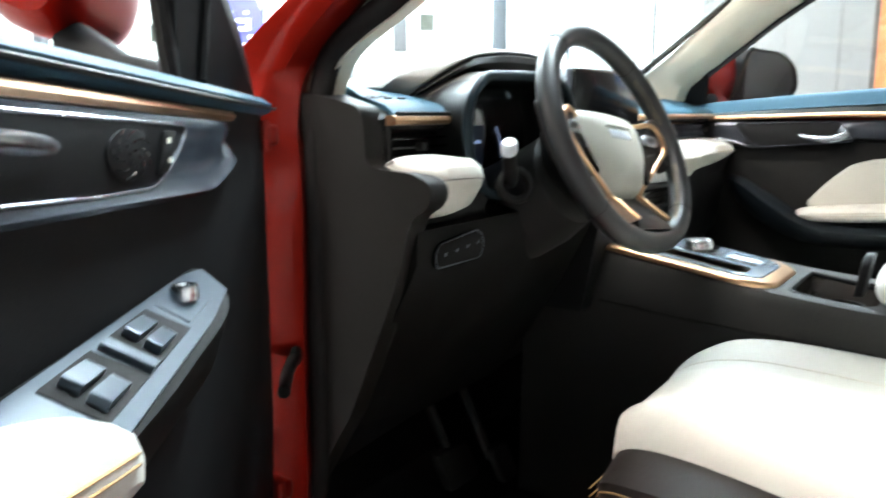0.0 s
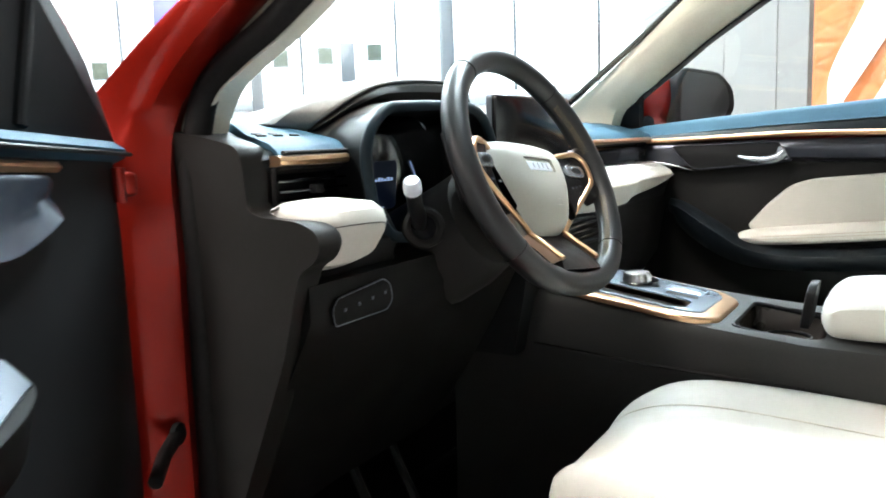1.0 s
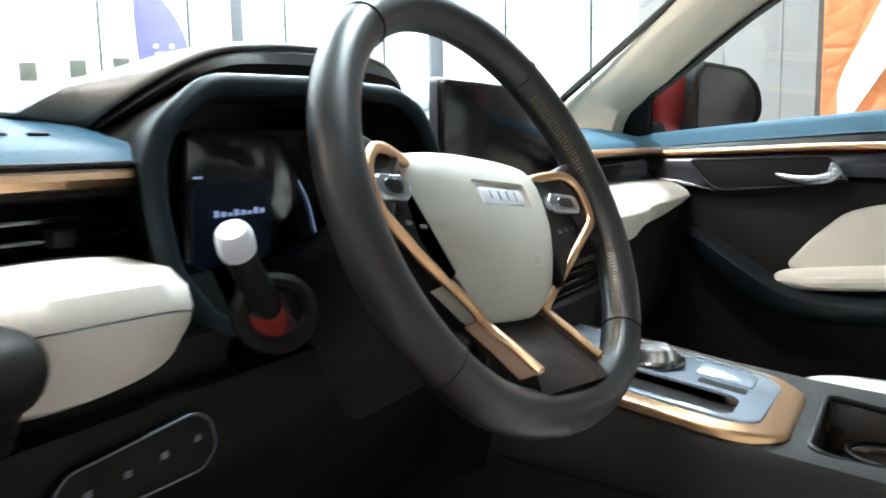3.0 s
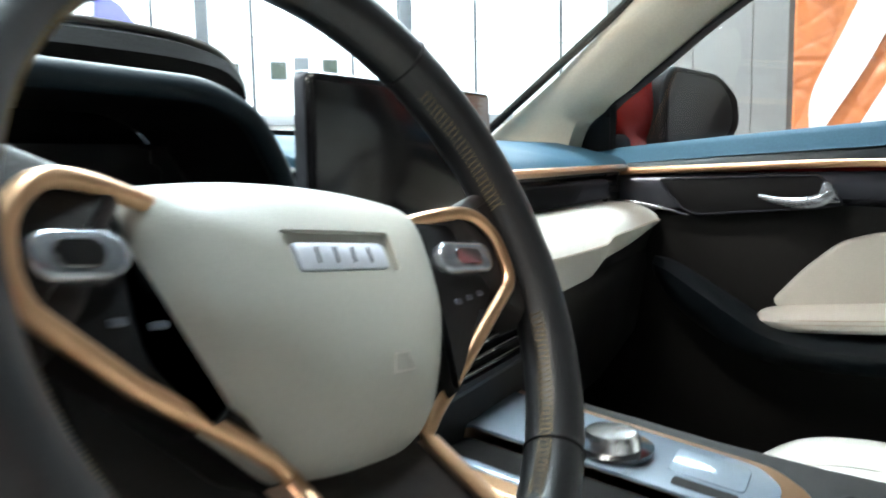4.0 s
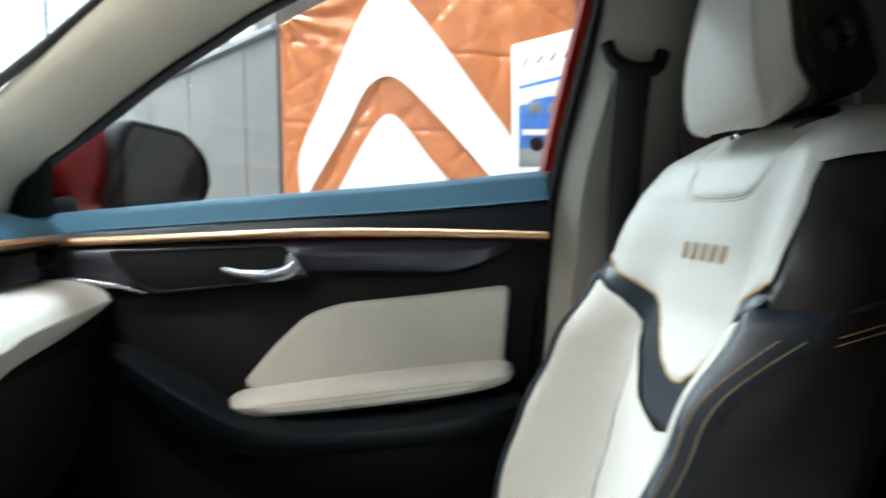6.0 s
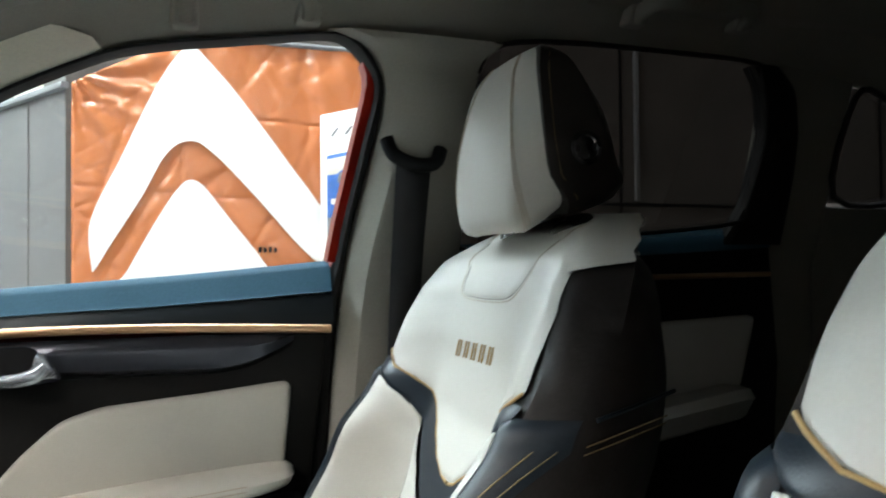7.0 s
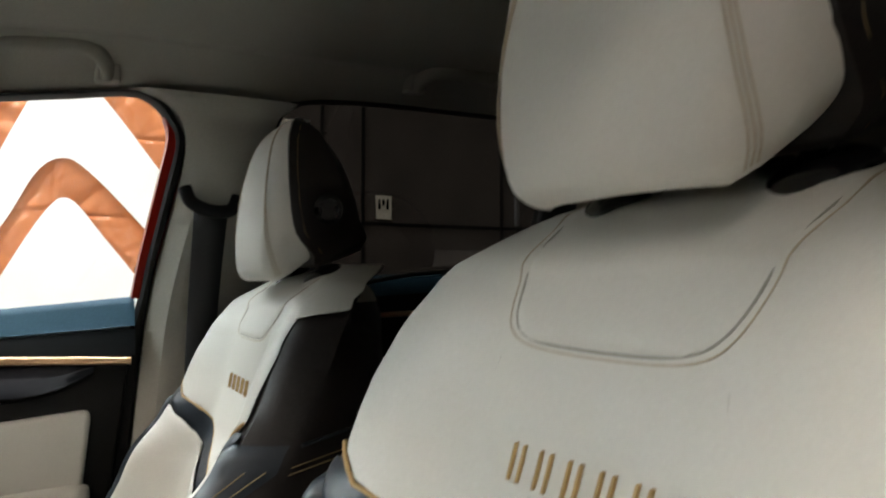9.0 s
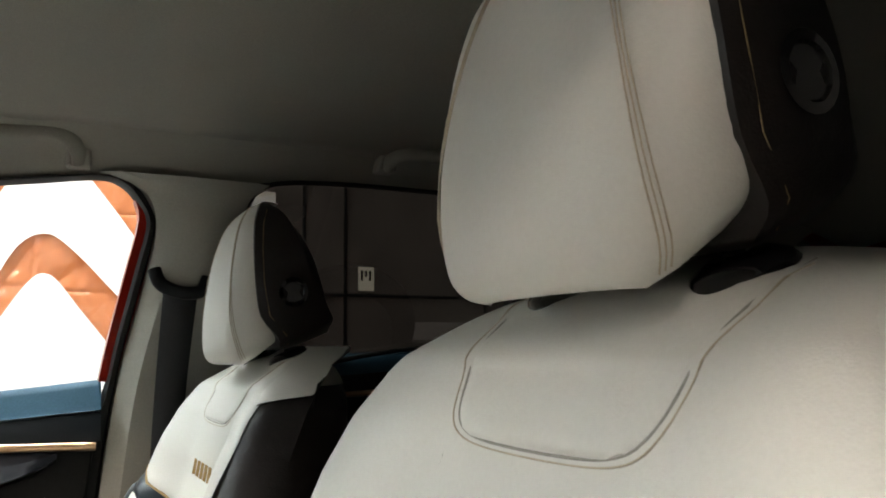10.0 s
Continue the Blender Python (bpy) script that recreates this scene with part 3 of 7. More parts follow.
def car_body():
    body = thing("car_body", "red car body shell with cream pillars and pale headliner", "car", (0, 0, 0))
    # headliner
    rings = []
    for i in range(25):
        y = 0.46 - 2.1 * i / 24
        rings.append([V(x, y, roof_z(x, y)) for x in [-0.51 + 1.02 * k / 32 for k in range(33)]])
    bm = loft(rings, False, False)
    hl = part("headliner", bm, HEADLINER, body, "pale grey-beige cloth headliner")
    sol = hl.modifiers.new("thick", "SOLIDIFY")
    sol.thickness, sol.offset = 0.012, 1
    rings = []
    for i in range(25):
        y = 0.50 - 2.2 * i / 24
        rings.append([V(x, y, roof_z(x * 0.9, y) + 0.035) for x in [-0.66 + 1.32 * k / 32 for k in range(33)]])
    rf = part("roof", loft(rings, False, False), RED, body)
    sol = rf.modifiers.new("thick", "SOLIDIFY")
    sol.thickness, sol.offset = 0.012, 1
    for s in (1, -1):
        # roof rail, sloping from the headliner down to the window tops
        top = [(0.50, 1.350), (0.418, 1.391), (0.352, 1.421), (0.284, 1.438), (0.213, 1.449), (0.14, 1.459), (0.048, 1.470), (-0.06, 1.474), (-0.17, 1.474), (-0.237, 1.482), (-0.34, 1.489), (-0.5, 1.490), (-0.68, 1.487), (-0.82, 1.478), (-0.95, 1.46), (-1.2, 1.42), (-1.5, 1.37)]
        rings = []
        for y, z in [(p.x, p.y) for p in curve([(a, b) for a, b in top], 4)]:
            x, xr = side_x(z, s), s * 0.50
            zr = roof_z(0.50, y)
            z, x = z + 0.003, x + s * 0.003
            rings.append([V(x + s * 0.012, y, z - 0.002), V(x, y, z), V(x - s * 0.02, y, z + 0.014), V(x + (xr - x) * 0.5, y, z + (zr - z) * 0.58), V(x + (xr - x) * 0.8, y, z + (zr - z) * 0.87), V(xr, y, zr), V(xr, y, zr + 0.02), V(x + s * 0.04, y, z + 0.03)])
        part("roof_rail", loft(rings), HEADLINER, body)
        # B pillar trim
        rings = []
        for z, ya, yb in ((0.45, 0.085, -0.19), (0.80, 0.046, -0.185), (0.95, 0.034, -0.18), (1.08, 0.021, -0.175), (1.17, 0.009, -0.174), (1.28, -0.013, -0.172), (1.38, -0.029, -0.174), (1.43, -0.020, -0.178), (1.455, 0.006, -0.192), (1.472, 0.06, -0.215)):
            x = side_x(z, s) - s * 0.004
            bulge = 0.035 if z < 1.4 else 0.015
            rings.append([V(x + s * 0.03, ya, z), V(x, ya - 0.002, z), V(x - s * bulge * 0.8, ya - 0.03, z), V(x - s * bulge, (ya + yb) / 2, z), V(x - s * bulge * 0.8, yb + 0.03, z), V(x, yb + 0.002, z), V(x + s * 0.03, yb, z)])
        part("pillar_trim", loft(rings, dense=4), PILLAR_GREY, body, "pale grey centre pillar trim")
        part("centre_pillar", loft([[V(s * (0.80 - k), 0.03 - d, z), V(s * (0.80 - k), -0.16, z), V(s * (0.735 - k), -0.16, z), V(s * (0.735 - k), 0.03 - d, z)] for z, k, d in ((0.35, 0.0, 0), (1.1, 0.0, 0.0), (1.3, 0.062, 0.03), (1.5, 0.125, 0.06))]), RED, body, "red painted centre pillar")
        # A pillar trim, cream, from the dash to the roof
        rings = []
        for yr, z, yf in ((0.852, 1.060, 1.045), (0.847, 1.085, 1.015), (0.826, 1.128, 0.955), (0.786, 1.158, 0.910), (0.740, 1.187, 0.868), (0.686, 1.229, 0.815), (0.601, 1.289, 0.735), (0.518, 1.339, 0.670), (0.453, 1.376, 0.620), (0.40, 1.399, 0.585), (0.352, 1.421, 0.55)):
            x, ym = side_x(z), (yf + yr) / 2
            rings.append([V(s * (x + 0.012), yr, z - 0.004), V(s * x, yr, z), V(s * (x - 0.030 - (0.012 if s < 0 else 0)), yr + 0.010, z + 0.008), V(s * (x - 0.044 - (0.014 if s < 0 else 0)), yr + 0.042, z + 0.014), V(s * (x - 0.05), ym + 0.02, z + 0.018), V(s * (x - 0.052), yf - 0.025, z + 0.02), V(s * (x - 0.045), yf, z + 0.02), V(s * (x + 0.01), yf + 0.02, z + 0.02)])
        part("pillar_trim", loft(rings, dense=4), CREAM, body, "cream windscreen pillar trim")
        # outer windscreen pillar and door shut face, red
        rings = []
        for (yf, yr, z, x, o) in ((1.02, 0.86, 0.40, 0.80, 0.07), (1.02, 0.855, 0.75, 0.80, 0.07), (1.02, 0.85, 0.95, 0.80, 0.07), (1.00, 0.868, 1.05, 0.785, 0.052), (0.958, 0.862, 1.12, 0.765, 0.028), (0.865, 0.785, 1.20, 0.748, 0.018), (0.735, 0.665, 1.285, 0.725, 0.012), (0.610, 0.545, 1.355, 0.70, 0.012), (0.46, 0.40, 1.42, 0.675, 0.014), (0.30, 0.24, 1.47, 0.66, 0.02)):
            rings.append([V(s * (x + o), yf, z), V(s * (x + o * 0.8), yf - 0.3 * (yf - yr), z + 0.006), V(s * (x + o * 0.42), yr + 0.035, z + 0.006), V(s * x, yr + 0.012, z), V(s * (x - 0.03), yr, z), V(s * (x - 0.05), yr + 0.01, z), V(s * (x - 0.05), yf, z)])
        part("windscreen_pillar", loft(rings, dense=5), RED, body, "red painted windscreen pillar and door frame")
        # door seal: a round lip at the open door, a flat one round the closed door's glass
        if s < 0:
            path = [(0.72, 0.10, 0.34), (0.742, 0.852, 0.34), (0.742, 0.856, 0.6), (0.740, 0.858, 0.9), (0.734, 0.858, 1.02), (0.726, 0.856, 1.075), (0.716, 0.842, 1.132), (0.708, 0.800, 1.168), (0.700, 0.750, 1.198), (0.690, 0.688, 1.245), (0.672, 0.598, 1.306), (0.655, 0.50, 1.362), (0.642, 0.36, 1.428), (0.632, 0.2, 1.459), (0.622, 0.05, 1.475), (0.625, -0.01, 1.45), (0.64, -0.02, 1.36), (0.69, 0.01, 1.18), (0.72, 0.035, 1.0), (0.725, 0.065, 0.75)]
            part("door_seal", tube(curve([(s * x, y, z) for x, y, z in path], 5, True), 0.0165, 10, True), RUBBER, body, "black rubber door seal")
        else:
            rings = []
            for (yg, zg), (yo, zo) in FRONT_WIN:
                f = 0.45 if yg < 0.05 and zg < 1.42 else 0.0
                ya, za = yg + (yo - yg) * f, zg + (zo - zg) * f
                rings.append([V(side_x(za) + 0.030, ya, za), V(side_x(za) + 0.006, ya, za), V(side_x(za) - 0.003, ya * 0.7 + yo * 0.3, za * 0.7 + zo * 0.3), V(side_x(zo) - 0.003, ya * 0.2 + yo * 0.8, za * 0.2 + zo * 0.8), V(side_x(zo) + 0.004, yo, zo), V(side_x(zo) + 0.034, yo, zo)])
            part("door_seal", loft(rings, dense=4), RUBBER, body, "black rubber door seal")
        # sill and floor side
        part("side_sill", loft([[V(s * 0.70, y, 0.22), V(s * 0.70, y, 0.40), V(s * 0.74, y, 0.43), V(s * 0.84, y, 0.42), V(s * 0.88, y, 0.34), V(s * 0.86, y, 0.20)] for y in (1.0, -1.0)]), RED, body)
        # rear quarter closing panel with its small window
        part("rear_quarter", loft([[V(s * (side_x(z) + 0.004), y, z) for y in (-0.755, -0.925)] + [V(s * (side_x(z) + 0.05), y, z) for y in (-0.925, -0.755)] for z in (0.4, 0.9, 1.12, 1.2, 1.3, 1.4, 1.49)]), HEADLINER, body)
        part("rear_quarter", loft([[V(s * side_x(z), y, z) for y in (-0.92, -1.7)] + [V(s * (side_x(z) + 0.05), y, z) for y in (-1.7, -0.92)] for z in (0.4, 0.9, 1.12, 1.24)]), HEADLINER, body)
        part("rear_quarter", loft([[V(s * side_x(z), y, z) for y in (-1.14 - (1.48 - z) * 0.25, -1.7)] + [V(s * (side_x(z) + 0.05), y, z) for y in (-1.7, -1.14 - (1.48 - z) * 0.25)] for z in (1.24, 1.3, 1.4, 1.48)]), HEADLINER, body)
        for zs, ya, yb in (((0.4, 0.9, 1.12, 1.24), -0.80, -1.76), ((1.24, 1.3, 1.4, 1.48), -1.16, -1.72)):
            part("quarter_skin", loft([[V(s * (side_x(z) + 0.056 + 0.04 * (z < 1.0)), y, z) for y in (ya - 0.2 * max(0.0, 1.48 - z) * (z >= 1.24 and ya < -1.0), yb)] + [V(s * (side_x(z) + 0.068 + 0.05 * (z < 1.0)), y, z) for y in (yb, ya - 0.2 * max(0.0, 1.48 - z) * (z >= 1.24 and ya < -1.0))] for z in zs]), RED, body, "red painted rear quarter panel")
        part("quarter_seal", tube(curve([(s * (side_x(z) - 0.004), y, z) for y, z in ((-0.93, 1.26), (-0.93, 1.44), (-1.0, 1.445), (-1.08, 1.40), (-1.13, 1.32), (-1.12, 1.26))], 4, True), 0.006, 8, True), RUBBER, body)
        qp = part("quarter_glass", loft([[V(s * (side_x(z) + 0.012), y, z) for y in (-0.92, -1.15)] for z in (1.25, 1.46)], False, False), TINTED, body, "dark tinted quarter window")
        qp.visible_shadow = False
        # front wing outside
        part("front_wing", loft([[V(s * 0.868, 0.99, z0), V(s * 0.93, 1.25, z0), V(s * 0.93, 1.9, z0 - 0.02), V(s * 0.80, 2.25, z0 - 0.05), V(s * 0.75, 2.2, z0 - 0.05), V(s * 0.84, 1.9, z0), V(s * 0.82, 0.95, z0)] for z0 in (0.45, 0.9, 1.02)]), RED, body)
    # bonnet, bulkhead, floor, tail
    rings = []
    for i in range(13):
        y = 1.22 + 1.05 * i / 12
        rings.append([V(x, y, 1.04 - 0.10 * (i / 12) ** 2 - 0.05 * abs(x / 0.84) ** 3) for x in [-0.84 + 1.68 * k / 16 for k in range(17)]])
    bn = part("bonnet", loft(rings, False, False), RED, body)
    sol = bn.modifiers.new("thick", "SOLIDIFY")
    sol.thickness = 0.02
    part("nose", box(-0.82, 2.12, 0.25, 0.82, 2.3, 0.92, 0.06, 3), RED, body)
    part("bulkhead", box(-0.84, 1.12, 0.25, 0.84, 1.18, 1.03, 0.01), DARK_PLASTIC, body)
    part("cowl", box(-0.78, 1.10, 1.03, 0.78, 1.24, 1.075, 0.01), SOFT_PLASTIC, body, "black cowl panel under the windscreen")
    part("floor_carpet", box(-0.74, -1.7, 0.24, 0.74, 1.12, 0.30, 0.01), CARPET, body, "black carpeted floor")
    part("tail", box(-0.80, -1.78, 0.25, 0.80, -1.70, 1.42, 0.03), HEADLINER, body)
    for s in (1,):
        part("kick_panel", box(s * 0.715, 0.80, 0.28, s * 0.772, 1.12, 0.96, 0.008), SOFT_PLASTIC, body, "black kick panel beside the footwell")
    part("tailgate", loft([[V(x, y0, z), V(x, y0 - 0.05, z)] + [V(-x, y0 - 0.05, z), V(-x, y0, z)] for x, y0, z in ((0.84, -1.79, 0.30), (0.87, -1.79, 0.75), (0.80, -1.785, 1.05), (0.66, -1.70, 1.45), (0.60, -1.66, 1.50))]), RED, body, "red tailgate")
    part("rear_glass", loft([[V(x, y0, z), V(x, y0 - 0.006, z), V(-x, y0 - 0.006, z), V(-x, y0, z)] for x, y0, z in ((0.68, -1.833, 1.08), (0.58, -1.755, 1.42))]), GLOSS_BLACK, body, "dark rear window")
    # windscreen
    rings = []
    for k in range(9):
        t = k / 8
        y, z, hw = 1.16 - 0.74 * t, 1.055 + 0.425 * t + 0.02 * math.sin(math.pi * t), 0.70 - 0.10 * t
        rings.append([V(hw * (j / 8 - 1), y - 0.06 * abs(j / 8 - 1) ** 2, z) for j in range(17)])
    ws = part("windscreen", loft(rings, False, False), CLEAR, body, "clear curved windscreen")
    ws.visible_shadow = False
    for s in (1, -1):
        part("windscreen_edge", tube(curve([(s * 0.672, 1.062, 1.082), (s * 0.645, 0.965, 1.15), (s * 0.628, 0.828, 1.25), (s * 0.615, 0.742, 1.312), (s * 0.60, 0.640, 1.390), (s * 0.59, 0.555, 1.445)], 6), 0.008, 8), RUBBER, body)
    # header
    part("windscreen_header", loft([[V(x, 0.47, roof_z(x, 0.47) - 0.012), V(x, 0.40, roof_z(x, 0.40) - 0.006), V(x, 0.40, roof_z(x, 0.40) + 0.03), V(x, 0.49, roof_z(x, 0.47) + 0.03)] for x in [-0.6 + 1.2 * k / 16 for k in range(17)]]), HEADLINER, body)
    # wheels under the body
    for x in (-0.78, 0.78):
        for y in (1.72, -0.98):
            w = part("wheel", spin([(0.30, -0.11), (0.33, -0.09), (0.335, 0), (0.33, 0.09), (0.30, 0.11)], 40, pose(x, y, 0.335, 0, 90, 0)), RUBBER, body)
            part("rim", spin([(0.0, -0.112), (0.22, -0.112), (0.235, 0), (0.22, 0.112), (0.0, 0.112)], 32, pose(x, y, 0.335, 0, 90, 0)), CHROME, w)
    return body


# ---- doors ----
def door_panel(th, glass=True):
    """The inside of a front door, built for the car's right side with its hinge end forwards."""
    sill = curve([(0.82, 1.075), (0.783, 1.083), (0.48, 1.107), (0.24, 1.124), (0.035, 1.143)], 6)
    # top roll: from glass down to the crease
    rings = []
    for p in sill:
        y, z = p.x, p.y
        f = (0.82 - y) / 0.785
        h = 0.022 + 0.018 * f
        rings.append([V(0.775, y, z - 0.01), V(0.745, y, z + 0.003), V(0.728, y, z + 0.002), V(0.714, y, z - 0.008), V(0.703, y, z - h), V(0.698, y, z - h - 0.004), V(0.775, y, z - h - 0.01)])
    part("door_top", loft(rings), TOP_PLASTIC, th, "blue-grey soft top roll of the door")
    rings = []
    for p in sill:
        y, z = p.x, p.y
        f = (0.82 - y) / 0.785
        h = 0.026 + 0.022 * f
        zg = 1.047
        rings.append([V(0.775, y, z - h), V(0.699, y, z - h), V(0.690, y, (z - h) * 0.6 + zg * 0.4), V(0.686, y, zg + 0.004), V(0.775, y, zg + 0.004)])
    part("upper_panel", loft(rings), SHELF_PLASTIC, th, "black stitched panel under the top roll")
    part("stitching", tube([V(0.6975, p.x, p.y - 0.030 - 0.026 * (0.82 - p.x) / 0.785) for p in sill], 0.0012, 6), DARK_PLASTIC, th)
    g = [V(0.679, y, z) for y, z in ((0.80, 1.043), (0.6, 1.048), (0.42, 1.053), (0.25, 1.051), (0.042, 1.043))]
    part("gold_strip", tube(curve(g, 6), 0.0065, 10, up=(1, 0, 0)), GOLD, th, "rose-gold trim strip")
    # graphite band with a bulge near the rear end
    rings = []
    for k in range(29):
        y = 0.80 - 0.703 * k / 28
        zb = 0.972 + 0.018 * min(1, max(0, (0.64 - y) / 0.2))
        if y < 0.43:
            zb = 0.990 - 0.010 * (0.43 - y) / 0.39
        if y < 0.21:
            zb += 0.040 * min(1.0, (0.21 - y) / 0.115) ** 1.8
        rings.append([V(0.77, y, 1.040), V(0.688, y, 1.040), V(0.679, y, 1.032), V(0.674, y, (1.04 + zb) / 2 + 0.006), V(0.680, y, zb + 0.008), V(0.692, y, zb), V(0.77, y, zb)])
    part("trim_band", loft(rings), GRAPHITE, th, "graphite satin trim band")
    # dark recess with handle
    rec = fillet([(0.690, 1.030), (0.442, 1.035), (0.404, 0.990), (0.43, 0.985), (0.625, 0.970), (0.650, 0.980)], 0.010)
    part("handle_recess", prism(rec, on_x(0.676), 0.004, 0.002), SOFT_PLASTIC, th, "black handle recess")
    part("recess_rim", tube([V(0.671, p.x, p.y) for p in rec], 0.0020, 6, True), GRAPHITE, th)
    lip = curve([(0.664, 0.800, 0.988), (0.668, 0.745, 0.990), (0.672, 0.69, 0.982), (0.676, 0.64, 0.968)], 6)
    part("trim_lip", tube(lip, 0.006, 10, flat=0.5, up=(1, 0, 0), radii=[1 - 0.75 * i / (len(lip) - 1) for i in range(len(lip))]), SILVER, th, "silver tip of the trim band")
    hp = curve([(0.663, 0.528, 1.003), (0.656, 0.503, 0.996), (0.652, 0.468, 0.992), (0.652, 0.438, 0.997), (0.658, 0.424, 1.008)], 5)
    part("inner_handle", tube(hp, 0.011, 12, flat=0.55, up=(1, 0, 0), radii=[0.3 + 0.6 * min(1, i / 14) for i in range(len(hp))]), SILVER, th, "satin chrome inner door handle")
    part("handle_pivot", prism(fillet([(0.436, 1.026), (0.424, 1.024), (0.408, 0.992), (0.446, 0.990)], 0.005), on_x(0.673), 0.014, 0.005), SILVER, th)
    # main lower panel
    outl = [(0.80, 0.975), (0.62, 0.968), (0.43, 0.988), (0.22, 0.984), (0.13, 1.005), (0.09, 1.040), (0.043, 1.040), (0.072, 0.80), (0.10, 0.62), (0.13, 0.36), (0.80, 0.36)]
    part("door_card", prism(outl, on_x(0.775), 0.079, 0.006), DARK_PLASTIC, th, "dark grey grained door card")
    # ivory insert
    ins = fillet([(0.51, 0.826), (0.46, 0.885), (0.41, 0.93), (0.36, 0.945), (0.22, 0.956), (0.098, 0.968), (0.112, 0.82), (0.44, 0.79)], 0.018)
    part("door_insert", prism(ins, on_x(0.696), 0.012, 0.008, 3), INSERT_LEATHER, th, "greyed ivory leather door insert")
    # armrest: a long padded bar
    rings = []
    for y, zt, zb, xi in ((0.527, 0.808, 0.798, 0.668), (0.518, 0.815, 0.789, 0.650), (0.49, 0.822, 0.786, 0.637), (0.40, 0.832, 0.791, 0.630), (0.28, 0.843, 0.801, 0.628), (0.17, 0.851, 0.812, 0.630), (0.115, 0.852, 0.822, 0.640), (0.10, 0.846, 0.830, 0.662)):
        zm = (zt + zb) / 2
        rings.append([V(0.70, y, zt - 0.002), V(0.67, y, zt), V(xi + 0.012, y, zt - 0.004), V(xi + 0.003, y, zt - 0.012), V(xi, y, zm), V(xi + 0.003, y, zb + 0.008), V(xi + 0.014, y, zb), V(0.70, y, zb)])
    part("armrest", loft(rings, dense=4), WHITE_LEATHER, th, "ivory leather armrest with double stitching")
    for dz in (0.010, 0.017):
        part("stitching", tube(curve([(0.6385, 0.49, 0.816 - dz), (0.6298, 0.40, 0.824 - dz), (0.6278, 0.28, 0.834 - dz), (0.6298, 0.17, 0.843 - dz)], 6), 0.0008, 6), PANEL_THREAD, th)
    # dark shelf under and before the armrest
    rings = []
    for y, zt, zb, xi in ((0.70, 0.895, 0.86, 0.672), (0.66, 0.885, 0.815, 0.640), (0.58, 0.838, 0.765, 0.615), (0.50, 0.793, 0.735, 0.612), (0.40, 0.778, 0.728, 0.614), (0.25, 0.784, 0.735, 0.618), (0.12, 0.80, 0.748, 0.630), (0.085, 0.80, 0.76, 0.675)):
        rings.append([V(0.70, y, zt), V(xi + 0.02, y, zt), V(xi, y, zt - 0.012), V(xi + 0.004, y, (zt + zb) / 2), V(xi + 0.03, y, zb), V(0.70, y, zb - 0.01)])
    part("armrest_base", loft(rings, dense=4), SHELF_PLASTIC, th)
    # shell behind, and outer skin
    part("door_shell", loft([[V(0.776, y, 0.34), V(0.776, y, 1.06), V(0.80, y, 1.085), V(0.865, y, 1.04), V(0.905, y, 0.8), V(0.88, y, 0.34)] for y in (0.845, 0.4, 0.02)]), RED, th, "red painted door shell")
    # mirror triangle
    part("mirror_corner", prism(fillet([(0.88, 1.072), (0.788, 1.082), (0.777, 1.168), (0.80, 1.166), (0.85, 1.12)], 0.006), lambda u, v, w: V(0.735 - (v - 1.08) * 0.25 - w, u, v), 0.012, 0.003), SOFT_PLASTIC, th, "black mirror corner trim")
    part("window_post", tube([V(0.722, 0.786, 1.085), V(0.700, 0.778, 1.165)], 0.006, 8), RUBBER, th)
    # glass
    if glass:
        gl = part("window_glass", loft([[V(0.742 - (z - 1.1) * 0.29, y, z) for y in ys] for z, ys in ((1.09, (0.84, 0.4, 0.03)), (1.2, (0.76, 0.34, 0.01)), (1.3, (0.60, 0.28, -0.005)), (1.40, (0.40, 0.16, -0.015)), (1.466, (0.10, 0.05, 0.0)))], False, False), CLEAR, th, "clear door glass")
        gl.visible_shadow = False
    rings = []
    for (yg, zg), (yo, zo) in FRONT_WIN[12:17]:
        f = 0.5
        ya, za = yg + (yo - yg) * f, zg + (zo - zg) * f
        rings.append([V(side_x(zg) + 0.013, yg, zg), V(side_x(za) + 0.009, ya, za), V(side_x(zo) + 0.035, yo, zo + 0.006), V(side_x(zo) + 0.05, yo, zo + 0.006), V(side_x(zg) + 0.045, yg, zg)])
    part("window_frame", loft(rings, dense=3), RED, th, "red painted window frame")


